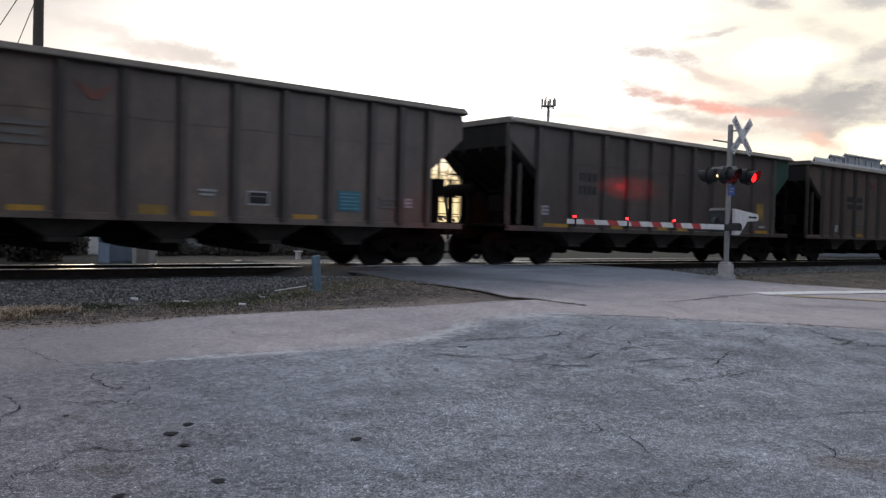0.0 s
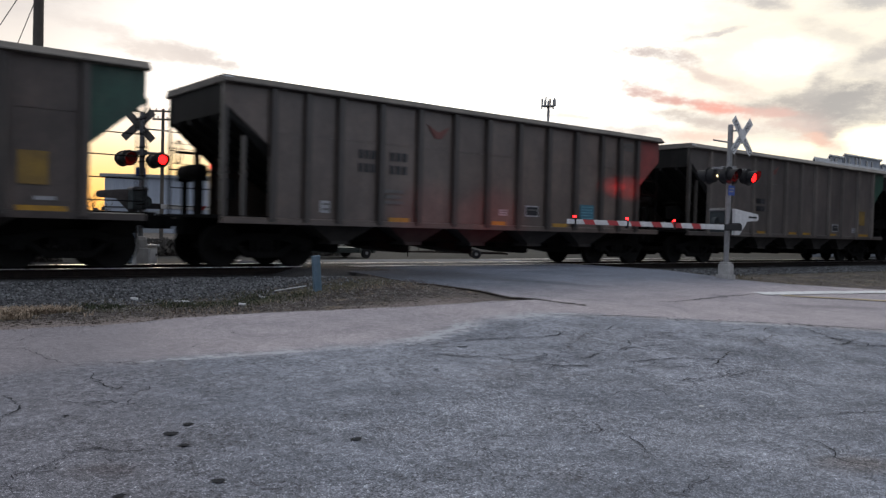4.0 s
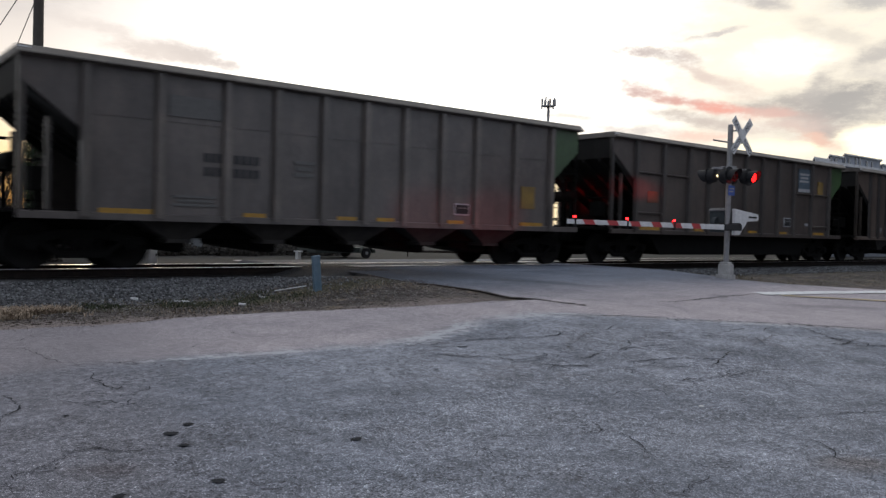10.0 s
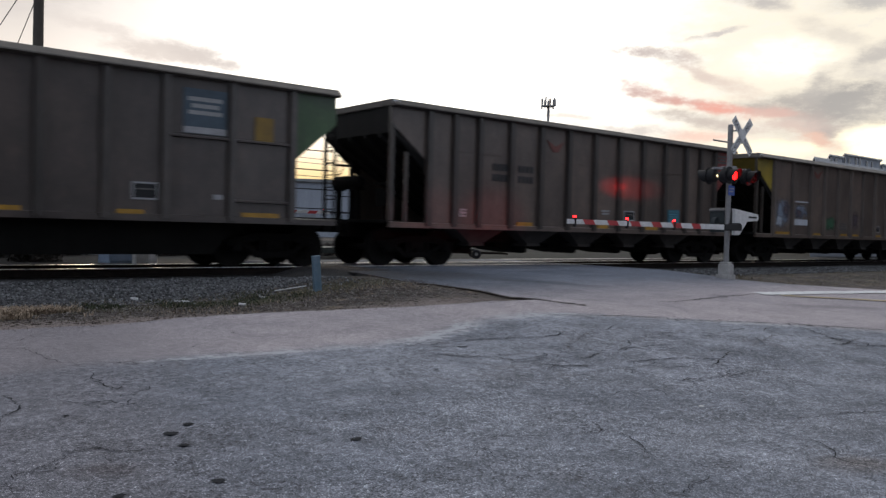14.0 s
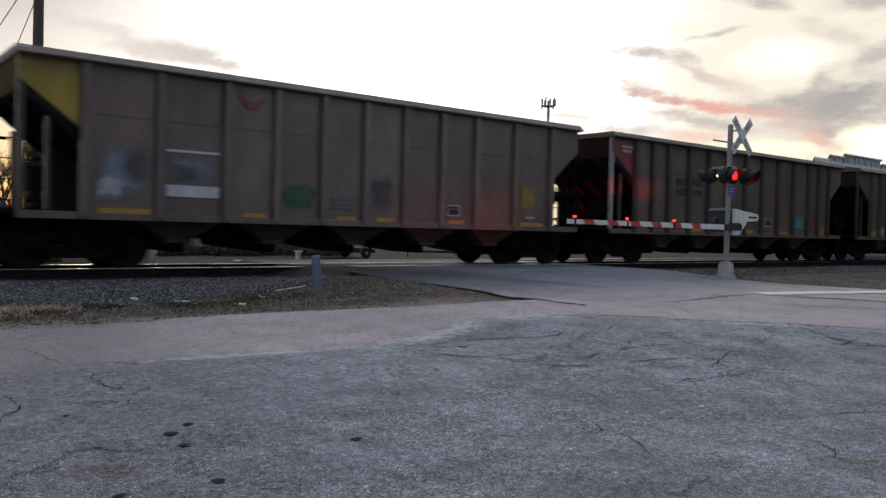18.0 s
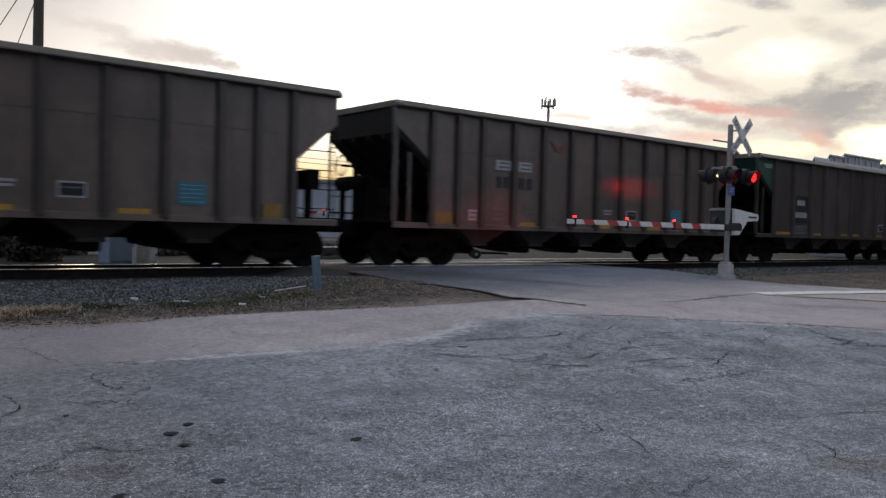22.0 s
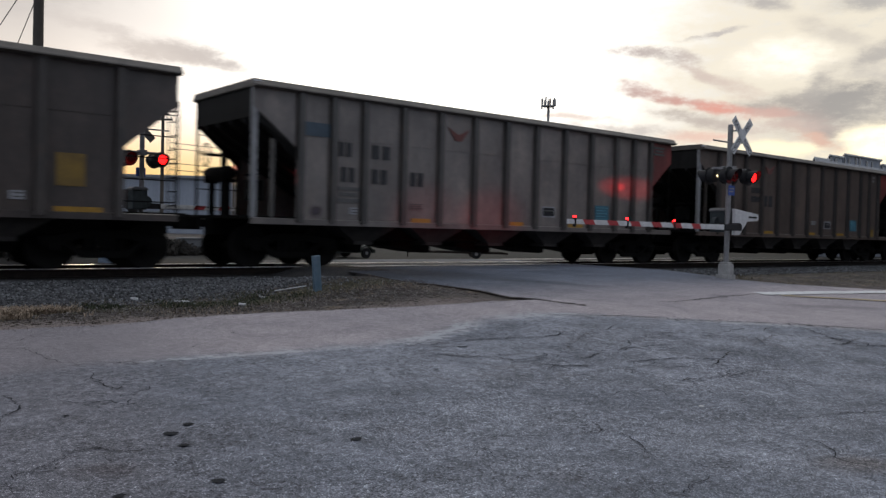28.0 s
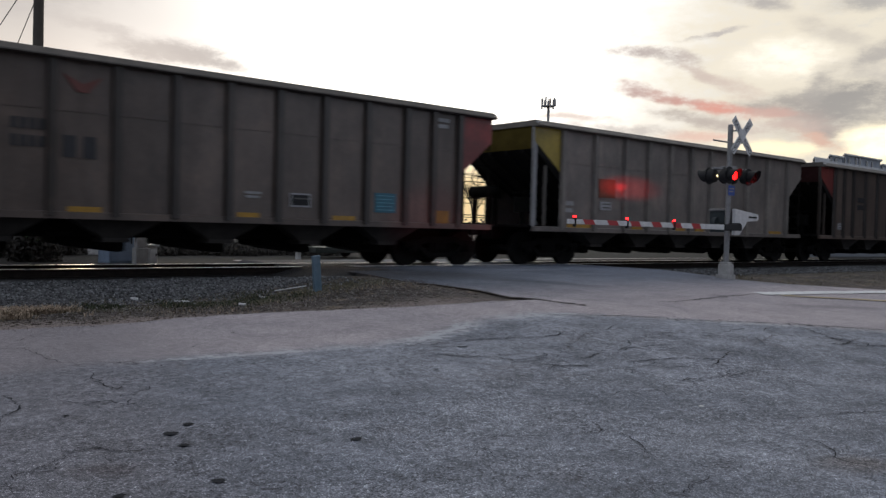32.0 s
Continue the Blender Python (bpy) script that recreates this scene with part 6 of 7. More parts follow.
def lamp_unit(mast, x, y, z, front):
    """One flashing light: black background disc, hood, housing, and a roundel that turns its lit or dark face to the front."""
    f = front
    disc = part("background_disc", Shape().lathe([(0, 0.205), (0.012, 0.21), (0.02, 0.205)], (0, 0, 0), (0, f, 0), 28), BLACK, mast, "black round background", m=pose(x, y, z))
    hood = Shape()
    m, arc = 22, 150
    inner = []
    for i in range(m + 1):
        a = radians(90 - arc + 2 * arc * i / m)
        ln = 0.30 - 0.20 * ((abs(90 - math.degrees(a)) / arc) ** 1.6)
        p, q = Vector((0.135 * math.cos(a), f * 0.021, 0.135 * math.sin(a))), Vector((0.155 * math.cos(a), f * ln, 0.155 * math.sin(a) - 0.01))
        inner.append((p, q))
    for (p, q), (p2, q2) in zip(inner, inner[1:]):
        hood.add([p, p2, q2, q], [(0, 1, 2, 3)])
        k = 1.05
        hood.add([Vector((v.x * k, v.y, v.z * k)) for v in (p, p2, q2, q)], [(3, 2, 1, 0)])
    part("hood", hood, BLACK, disc, "black visor hood")
    part("lamp_housing", Shape().lathe([(0.0, 0.17), (-0.04, 0.18), (-0.16, 0.15), (-0.2, 0.08), (-0.2, 0.02)][::-1], (0, 0, 0), (0, f, 0), 24), BLACK, disc, "black lamp housing", smooth=True)
    lens = Shape()
    n = 24
    lens.v = [(0, f * 0.012, 0), (0, -f * 0.012, 0)] + [(0.122 * math.cos(2 * math.pi * i / n), 0, 0.122 * math.sin(2 * math.pi * i / n)) for i in range(n)]
    lens.f = [(0, 2 + i, 2 + (i + 1) % n) for i in range(n)] + [(1, 2 + (i + 1) % n, 2 + i) for i in range(n)]
    me = lens.mesh("roundel", None, mats=[LIT, DARKLENS])
    for p in me.polygons:
        p.material_index = 0 if p.center.y * f > 0 else 1
    roundel = part("roundel", me, None, disc, "red glass roundel", m=pose(0, f * 0.145, 0))
    part("peep_light", Shape().lathe([(-0.01, 0.012), (0, 0.022), (0.01, 0.012)], (0, -f * 0.205, 0), (0, f, 0), 10), LITWARM, disc, "tiny glowing dot behind the lamp disc")
    # glowing dot added in place of the sky's glint on the disc rim
    part("rim_light", Shape().lathe([(-0.008, 0.008), (0, 0.016), (0.008, 0.008)], (0.06, -f * 0.10, 0.17), (0, f, 0), 8), LITWARM, disc, "tiny glowing dot behind the lamp disc")
    return disc, roundel


def letters(text, size, m, parent, mat):
    cu = bpy.data.curves.new("lettering", "FONT")
    cu.body, cu.size, cu.align_x, cu.align_y, cu.extrude = text, size, "CENTER", "CENTER", 0.001
    tmp = new("lettering", cu)
    bpy.context.view_layer.update()
    me = bpy.data.meshes.new_from_object(tmp.evaluated_get(bpy.context.evaluated_depsgraph_get()))
    bpy.data.objects.remove(tmp)
    bpy.data.curves.remove(cu)
    me.materials.clear()
    me.materials.append(mat)
    ob = part("lettering", me, None, parent, "black lettering " + text)
    ob.matrix_basis = m
    return ob


def crossing_signal(m, label, reach, board=WHITE, steel=GALV):
    """Mast with crossbuck, four flashing lights, gate machine, counterweight and lowered striped arm; local -y faces the traffic."""
    mast = base("crossing_signal", m, label, "crossing signal", "level crossing signals")
    part("foundation", Shape().box(-0.17, 0.17, -0.17, 0.17, -0.6, 0.05).box(-0.135, 0.135, -0.135, 0.135, 0.05, 0.30).box(-0.11, 0.11, -0.11, 0.11, 0.30, 0.36), CONCRETE, mast, "pale concrete and cast base", 0.02)
    part("pole", Shape().tube((0, 0, 0.3), (0, 0, 3.68), 0.064, n=20).tube((0, 0, 3.68), (0, 0, 3.71), 0.07, 0.05, n=20), steel, mast, "galvanised steel pole", smooth=True)
    part("conduit", Shape().tube((0.13, 0.05, 0.2), (0.13, 0.05, 1.3), 0.028, n=10).box(0.0, 0.15, 0.0, 0.06, 0.9, 0.95), steel, mast)
    # crossbuck
    cross = part("crossbuck", Shape().box(0.03, 0.08, -0.30, 0.0, 3.23, 3.26).box(0.03, 0.08, -0.30, 0.0, 3.54, 3.57), steel, mast, "white crossed boards with black letters")
    for a, words in ((45, ("RAIL", "ROAD")), (-45, ("CROSS", "ING"))):
        t = pose(0.0, -0.31 - (0.012 if a > 0 else 0.0), 3.40, 0, a, 0)
        blade = part("blade", Shape().box(-0.56, 0.56, -0.004, 0.004, -0.10, 0.10), board, cross, "white reflective board", m=t)
        rot = pose(0.0, -0.316 - (0.012 if a > 0 else 0.0), 3.40, 90, 0, 0) @ pose(0, 0, 0, 0, 0, -a)
        for i, word in enumerate(words):
            letters(word, 0.155, rot @ pose((-0.33, 0.33)[i], -0.005, 0), cross, BLACK)
    part("bracket", Shape().tube((-0.72, 0, 3.27), (0.06, 0, 3.27), 0.02, n=8), steel, mast, "thin horizontal bracket")
    # lights on two cross arms
    part("cross_arm", Shape().tube((-0.5, -0.12, 2.62), (0.5, -0.12, 2.62), 0.03, n=10).tube((-0.5, 0.12, 2.62), (0.5, 0.12, 2.62), 0.03, n=10).box(-0.09, 0.09, -0.15, 0.15, 2.55, 2.69), steel, mast, "galvanised cross arm")
    for y, front in ((-0.26, -1), (0.26, 1)):
        for x in (-0.42, 0.42):
            FLASHERS.append((mast, x, lamp_unit(mast, x, y, 2.44, front)[1], front))
            part("lamp_arm", Shape().box(x - 0.025, x + 0.025, min(0, y * 0.75), max(0, y * 0.75), 2.6, 2.65).box(x - 0.025, x + 0.025, y * 0.6 - 0.02, y * 0.6 + 0.02, 2.44, 2.64), steel, mast)
    part("number_sign", Shape().box(-0.13, 0.13, -0.085, -0.075, 1.98, 2.22), BLUE, mast, "small blue notice sign")
    part("notice_bars", Shape().box(-0.1, 0.1, -0.09, -0.086, 2.13, 2.16).box(-0.1, 0.06, -0.09, -0.086, 2.06, 2.09), OFFWHITE, mast)
    # gate machine, arm and counterweight
    gate = part("gate_machine", Shape().box(0.0, 0.38, 0.08, 0.5, 1.08, 1.60), MACHINE, mast, "dark grey-green gate machine housing", 0.03)
    part("machine_lid", Shape().prism([(-0.02, 1.595), (0.42, 1.595), (0.42, 1.63), (0.34, 1.68), (0.06, 1.68), (-0.02, 1.63)], "y", 0.06, 0.52), DULLSTEEL, gate, "grey lid", 0.012)
    part("machine_door", Shape().box(0.06, 0.36, 0.050, 0.079, 1.13, 1.53), MACHINE, gate, "bolted dark cover", 0.01)
    for x, z in ((0.09, 1.16), (0.33, 1.16), (0.09, 1.50), (0.33, 1.50)):
        part("bolt", Shape().tube((x, 0.051, z), (x, 0.035, z), 0.013, n=8), steel, gate)
    part("bracket_ring", Shape().lathe([(-0.05, 0.10), (-0.05, 0.15), (0.05, 0.15), (0.05, 0.10)], (-0.02, 0.30, 1.30), (0, 1, 0), 20), MACHINE, gate, "dark round gear cover")
    part("drive_shaft", Shape().tube((0.0, 0.40, 1.26), (0.0, -0.34, 1.26), 0.05, n=14), BLACK, gate)
    weight = [(0.05, 1.02), (0.28, 1.02), (0.62, 1.36), (1.08, 1.38), (1.13, 1.43), (1.11, 1.54), (1.03, 1.56), (0.40, 1.62), (0.05, 1.66)]
    cw = part("counterweight", Shape().prism(weight, "y", -0.17, -0.09), board, mast, "white-painted counterweight arm", 0.012)
    part("slot", Shape().box(0.66, 1.03, -0.176, -0.169, 1.445, 1.49), BLACK, cw)
    part("arm_holder", Shape().box(-0.62, 0.1, -0.34, -0.24, 1.12, 1.27), BLACK, mast, "black arm bracket", 0.01)
    z = 1.195
    arm = part("gate_arm", Shape().prism([(-0.5, z - 0.062), (-0.5, z + 0.062), (-reach, z + 0.046), (-reach, z - 0.046)], "y", -0.31, -0.27), WHITE, mast, "lowered white and red striped gate arm", 0.008)
    for i in range(6):
        d = -1.6 - 0.735 * i
        h = 0.062 - 0.016 * (-d / reach)
        s = Shape().prism([(d + 0.04, z - h), (d - 0.27, z - h), (d - 0.35, z + h), (d - 0.04, z + h)], "y", -0.3125, -0.2675)
        part("red_stripe", s, REDTAPE, arm, "red reflective stripe")
    for d in (-5.84, -4.22, -2.58):
        lamp = part("arm_lamp", Shape().box(d - 0.022, d + 0.022, -0.32, -0.26, z + 0.02, z + 0.078).box(d - 0.02, d + 0.02, -0.318, -0.262, z - 0.1, z + 0.05), BLACK, arm, "small gate arm lamp")
        part("lamp_lens", Shape().lathe([(-0.032, 0.012), (-0.022, 0.022), (0.022, 0.022), (0.032, 0.012)], (d, -0.29, z + 0.10), (0, 1, 0), 16), REDGLOW, lamp, "lit red lens")
    return mast


crossing_signal(pose(17.86, 11.1, 0.62), "galvanised railroad crossing signal with lowered gate beside the road", 6.05)
crossing_signal(pose(7.41, 22.25, 0.83, 0, 0, 180), "galvanised railroad crossing signal beyond the track", 6.05, BOARDBACK, DULLSTEEL)


def beam(name, at, to, watts, cone, wide):
    """The red beam that a signal lamp throws on the wagons; wide: its spread to the sides."""
    lamp = new(name, bpy.data.lights.new(name, "SPOT"))
    lamp.data.energy, lamp.data.color, lamp.data.spot_size, lamp.data.spot_blend, lamp.data.shadow_soft_size = watts, (1.0, 0.012, 0.015), radians(cone), 1.0, 0.06
    lamp.matrix_world = look(at, to) @ Matrix.Diagonal((wide, 1, 1, 1))
    return lamp


beam("red_beam", (17.75, 11.9, 3.06), (19.6, 15.85, 3.02), 1500, 3.4, 2.3)
beam("red_beam", (17.75, 11.9, 3.06), (19.9, 15.85, 3.0), 650, 11, 3.6)
beam("red_beam", (14.0, 11.15, 2.0), (14.4, 15.85, 1.9), 170, 24, 1.5)
beam("red_beam", (12.3, 11.15, 2.0), (12.3, 15.85, 1.9), 90, 24, 1.5)
beam("red_beam", (7.75, 21.2, 3.22), (8.75, 16.6, 2.75), 750, 5, 4.0)

# ---- things near the crossing ----
post = base("marker_post", pose(7.15, 12.31, 0.46, 4, -6, -8), "short leaning faded blue marker post in the verge", "post")
part("post_body", Shape().prism([(-0.066, -0.045), (0.066, -0.045), (0.066, 0.045), (-0.066, 0.045)], "z", -0.15, 0.615), POSTBLUE, post, bevel=0.008)
part("post_cap", Shape().box(-0.069, 0.069, -0.048, 0.048, 0.61, 0.625), POSTBLUE, post)
tagged(part("pipe", Shape().tube((6.3, 12.25, 0.50), (6.95, 12.35, 0.56), 0.008, n=8), LITTER), "thin pale plastic pipe lying on the gravel", "pipe")
for x, y, a in ((5.0, 12.83, 20), (4.92, 12.95, 70), (4.37, 13.4, 10), (6.2, 12.5, 40), (5.6, 12.0, 5)):
    z = max(earth(x, y), bed_height(y) if y > 13.2 else -1)
    tagged(part("litter", Shape().prism([(-0.07, -0.03), (0.05, -0.05), (0.08, 0.03), (-0.03, 0.05)], "z", 0, 0.025), LITTER, m=pose(x, y, z + 0.01, 8, 5, a)), "crumpled white litter on the ballast", "litter", "litter on the verge")

# ---- beyond the track ----
pole = base("utility_pole", pose(5.2, 24.2, 0.45), "dark wooden utility pole wrapped in ivy", "utility pole")
part("pole_shaft", Shape().tube((0, 0, -0.3), (0.05, 0, 11.5), 0.16, 0.11, n=18), POLEWOOD, pole, smooth=True)
rng = random.Random(12)
ivy = Shape()
for i in range(5200):
    z = rng.triangular(0.2, 4.75, 2.2)
    r = 0.16 + rng.random() * (0.24 if z < 4 else 0.12) * (1.25 - z / 6)
    a = rng.uniform(0, 6.283)
    p = Vector((r * math.cos(a), r * math.sin(a), z))
    u = Vector((rng.uniform(-1, 1), rng.uniform(-1, 1), rng.uniform(-1, 1))).normalized() * rng.uniform(0.02, 0.05)
    w = u.orthogonal().normalized() * u.length * 0.8
    ivy.add([p - u, p + w, p + u, p - w], [(0, 1, 2, 3)])
part("ivy", ivy, IVY, pole, "dark green climbing ivy")
arm = [Vector((0.1, 0, 4.72)), Vector((0.5, -0.3, 4.9)), Vector((1.0, -0.62, 4.98)), Vector((1.55, -0.95, 4.95))]
s = Shape()
for a, b in zip(arm, arm[1:]):
    s.tube(a, b, 0.025, n=8)
lamp_arm = part("lamp_bracket", s, GALV, pole, "thin curved lamp bracket")
part("luminaire", Shape().lathe([(0, 0.03), (0.05, 0.07), (0.25, 0.08), (0.42, 0.05), (0.45, 0.02)], (1.5, -0.92, 4.95), (0.8, -0.5, -0.08), 14), ALU, lamp_arm, "grey street light head", smooth=True)


def cable(name, a, b, sag, r, label):
    a, b, s = Vector(a), Vector(b), Shape()
    n = 24
    pts = [a.lerp(b, i / n) - Vector((0, 0, sag * 4 * (i / n) * (1 - i / n))) for i in range(n + 1)]
    for p, q in zip(pts, pts[1:]):
        s.tube(p, q, r, n=5, caps=False)
    tagged(part(name, s, CABLE), label, "cable", "overhead cables")


cable("guy_wire", (3.41, 25.61, 4.82), (5.41, 24.13, 8.77), 0.0, 0.012, "thin dark guy wire at the utility pole")
cable("guy_wire", (4.19, 24.97, 4.4), (5.27, 24.21, 7.85), 0.0, 0.012, "thin dark guy wire at the utility pole")
cable("overhead_cable", (5.2, 24.2, 11.0), (-40, 26, 11.0), 0.8, 0.012, "thin dark overhead cable")
for z in (4.6, 5.1, 6.2, 6.6):
    cable("overhead_cable", (22, 60, z + 0.9), (90, 62, z + 1.2), 0.5, 0.025, "thin dark overhead cable beyond the yard")


def simple_pole(x, y, h, r, label):
    p = base("street_pole", pose(x, y, 0.45), label, "street pole", "far poles")
    part("pole_shaft", Shape().tube((0, 0, -0.2), (0, 0, h), r, r * 0.7, n=10), POLEWOOD, p)
    part("pole_head", Shape().tube((0, 0, h), (0, 0, h + 0.15), r * 1.6, n=10), BLACK, p)


simple_pole(21.30, 47.13, 4.9, 0.07, "thin dark street pole beyond the yard")
simple_pole(31.5, 46.0, 8.4, 0.09, "thin dark utility pole beyond the yard")


def telegraph_pole(x, y, h, label):
    """Wooden pole with two cross arms and their insulators."""
    p = base("utility_pole", pose(x, y, 0.45, 0, 0, -35), label, "utility pole", "far poles")
    part("pole_shaft", Shape().tube((0, 0, -0.2), (0, 0, h), 0.13, 0.09, n=12), POLEWOOD, p, smooth=True)
    for z, half in ((h - 0.22, 0.85), (h - 0.72, 0.6)):
        arm = part("cross_arm", Shape().box(-half, half, -0.16, -0.07, z, z + 0.11), POLEWOOD, p)
        for dx in (-half + 0.08, -half * 0.45, half * 0.45, half - 0.08):
            part("insulator", Shape().lathe([(0, 0.02), (0.04, 0.045), (0.1, 0.04), (0.13, 0.015)], (dx, -0.115, z + 0.11), (0, 0, 1), 8), ALU, arm)


telegraph_pole(17.9, 50.0, 8.1, "dark wooden utility pole with two cross arms")


def warehouse():
    """Long pale industrial shed with rows of windows, doors and wall panels."""
    a, b = Vector((25.7, 88.6)), Vector((51.5, 69.0))
    d = (b - a).normalized()
    m = Matrix.Translation((a.x, a.y, 0.45)) @ Matrix.Rotation(math.atan2(d.y, d.x), 4, "Z")
    L, H = (b - a).length, 5.75
    ob = base("warehouse", m, "long pale metal-sided warehouse with a flat roof", "warehouse")
    n = 16
    w = L / n
    wall = part("wall", Shape().box(0, L, 0.0, 0.25, -0.3, H), SIDING, ob)
    part("wall", Shape().box(0, 0.25, 0.25, 22, -0.3, H), SIDING, ob)
    part("wall", Shape().box(L - 0.25, L, 0.25, 22, -0.3, H), SIDING, ob)
    part("wall", Shape().box(0.25, L - 0.25, 21.75, 22, -0.3, H), SIDING, ob)
    panel = Shape().box(0.04, w - 0.04, -0.03, 0.0, 0, H - 0.2).mesh("wall_panel", SIDING)
    for i in range(n):
        part("wall_panel", panel, None, wall, m=pose(i * w, 0, 0))
    part("roof", Shape().box(-0.4, L + 0.4, -0.4, 22.4, H, H + 0.3), ROOF, ob, "flat grey roof with a parapet")
    part("band", Shape().box(0, L, -0.12, -0.04, 2.5, 2.65), INK, ob, "dark canopy line along the wall")
    for i in range(n):
        if i % 4 == 2:
            x = i * w + w * 0.5
            part("door", Shape().box(x - 0.9, x + 0.9, -0.07, -0.031, -0.2, 2.3), ROOF, ob, "grey loading door")


warehouse()


def mill():
    """Industrial building whose stepped roof shows over the train."""
    ob = base("industrial_building", pose(51.5, 26, 0.4), "pale industrial building with stepped roof plant", "building")
    part("wall", Shape().prism([(0, 0), (60, 0), (60, 14), (28, 14)], "z", -0.3, 6.15), SIDING, ob)
    part("roof", Shape().prism([(-0.2, -0.2), (60.2, -0.2), (60.2, 14.2), (28.4, 14.2)], "z", 6.15, 6.35), WHITE, ob, "pale flat roof edge")
    for x0, x1, z in ((0.15, 2.1, 6.5), (2.2, 4.2, 6.82), (4.3, 10.0, 7.05), (10.1, 24, 6.75)):
        unit = part("roof_unit", Shape().prism([(x0, 0.1), (x1, 0.1), (x1 + 4, 2.1), (x0 + 4, 2.1)], "z", 6.35, z - 0.1), SIDING, ob, "pale roof unit")
        part("cap", Shape().prism([(x0 - 0.1, -0.02), (x1 + 0.1, -0.02), (x1 + 4.1, 2.2), (x0 + 4.0, 2.2)], "z", z - 0.1, z), WHITE, unit)
        r = random.Random(int(x0 * 10))
        x = x0 + 0.15
        while x < x1 - 0.5:
            w = r.uniform(0.15, 0.42)
            part("vent", Shape().box(x, x + w, 0.06, 0.099, 6.38, z - r.uniform(0.14, 0.28)), GLASS, unit)
            x += w + r.uniform(0.3, 0.9)


mill()


def cell_tower():
    ob = base("cell_tower", pose(131, 126.5, 0.4), "tall slim cell tower with antenna panels", "cell tower")
    part("tower_shaft", Shape().tube((0, 0, 0), (0, 0, 30.2), 0.45, 0.28, n=14), GALV, ob, smooth=True)
    plat = part("antenna_platform", Shape().tube((0, 0, 28.9), (0, 0, 29.1), 1.4, 1.4, n=12), GALV, ob)
    for i in range(9):
        a = i * 2 * math.pi / 9
        p = Vector((1.5 * math.cos(a), 1.5 * math.sin(a), 29.6))
        part("antenna_panel", Shape().box(-0.16, 0.16, -0.1, 0.1, -1.1 + 0.3 * (i % 3), 1.0 + 0.2 * (i % 2)), GALV, plat, m=Matrix.Translation(p) @ Matrix.Rotation(a, 4, "Z"))
    part("lightning_rod", Shape().tube((0, 0, 30), (0, 0, 31.4), 0.05, n=6), GALV, ob)


cell_tower()


def cabinet(x, y, w, d, h, mat, label):
    ob = base("trackside_cabinet", pose(x, y, earth(x, y), 0, 0, 8), label, "trackside cabinet", "cabinets beyond the track")
    part("cabinet_body", Shape().box(-w / 2, w / 2, -d / 2, d / 2, 0, h), mat, ob, bevel=0.02)
    part("lid", Shape().box(-w / 2 - 0.04, w / 2 + 0.04, -d / 2 - 0.04, d / 2 + 0.04, h, h + 0.05), mat, ob, bevel=0.01)
    door = part("door", Shape().box(-w / 2 + 0.05, w / 2 - 0.05, -d / 2 - 0.02, -d / 2 - 0.001, 0.08, h - 0.06), mat, ob, bevel=0.006)
    part("handle", Shape().box(w / 4, w / 4 + 0.03, -d / 2 - 0.05, -d / 2 - 0.02, h * 0.45, h * 0.6), BLACK, door)


PALEBLUE = worn("pale_blue_steel", (0.26, 0.34, 0.46), (0.22, 0.28, 0.38), 4, 0.6, 0.1, 40, 0.001, 0.3)
cabinet(7.09, 23.17, 0.78, 0.7, 1.25, PALEBLUE, "pale blue steel trackside cabinet beside the far signal")
cabinet(7.90, 22.90, 0.28, 0.3, 0.5, WHITE, "low white utility box beside the far signal")
cabinet(7.90, 28.95, 0.8, 0.6, 0.72, WHITE, "white steel trackside cabinet")
cabinet(11.3, 28.60, 0.7, 0.5, 0.6, ALU, "low pale utility cabinet beyond the track")
cabinet(13.7, 24.95, 0.15, 0.15, 0.26, WHITE, "small white utility box beside the far road")


def trailer():
    """Low flat utility trailer with two wheels and a drawbar."""
    ob = base("utility_trailer", pose(21.9, 25.4, 0.43, 0, 0, -36), "low empty utility trailer parked on the yard", "trailer")
    part("frame", Shape().box(-1.5, 1.5, -0.7, -0.62, 0.2, 0.26).box(-1.5, 1.5, 0.62, 0.7, 0.2, 0.26).box(-1.5, -1.42, -0.7, 0.7, 0.2, 0.26).box(1.42, 1.5, -0.7, 0.7, 0.2, 0.26), RUST, ob, bevel=0.01)
    part("drawbar", Shape().tube((-1.5, -0.5, 0.23), (-2.6, 0, 0.2), 0.03, n=8).tube((-1.5, 0.5, 0.23), (-2.6, 0, 0.2), 0.03, n=8).tube((-2.55, 0, 0.0), (-2.55, 0, 0.3), 0.025, n=8).tube((-2.1, -0.25, 0.21), (-2.1, 0.25, 0.36), 0.02, n=6), RUST, ob)
    for y in (-0.8, 0.8):
        wheel = part("wheel", Shape().lathe([(-0.06, 0.1), (-0.07, 0.16), (-0.04, 0.19), (0.04, 0.19), (0.07, 0.16), (0.06, 0.1)], (0.2, y, 0.19), (0, 1, 0), 22), BLACK, ob, "black rubber wheel", smooth=True)
        part("hub", Shape().tube((0.2, y - 0.08, 0.19), (0.2, y + 0.08, 0.19), 0.07, n=12), GALV, wheel)


trailer()


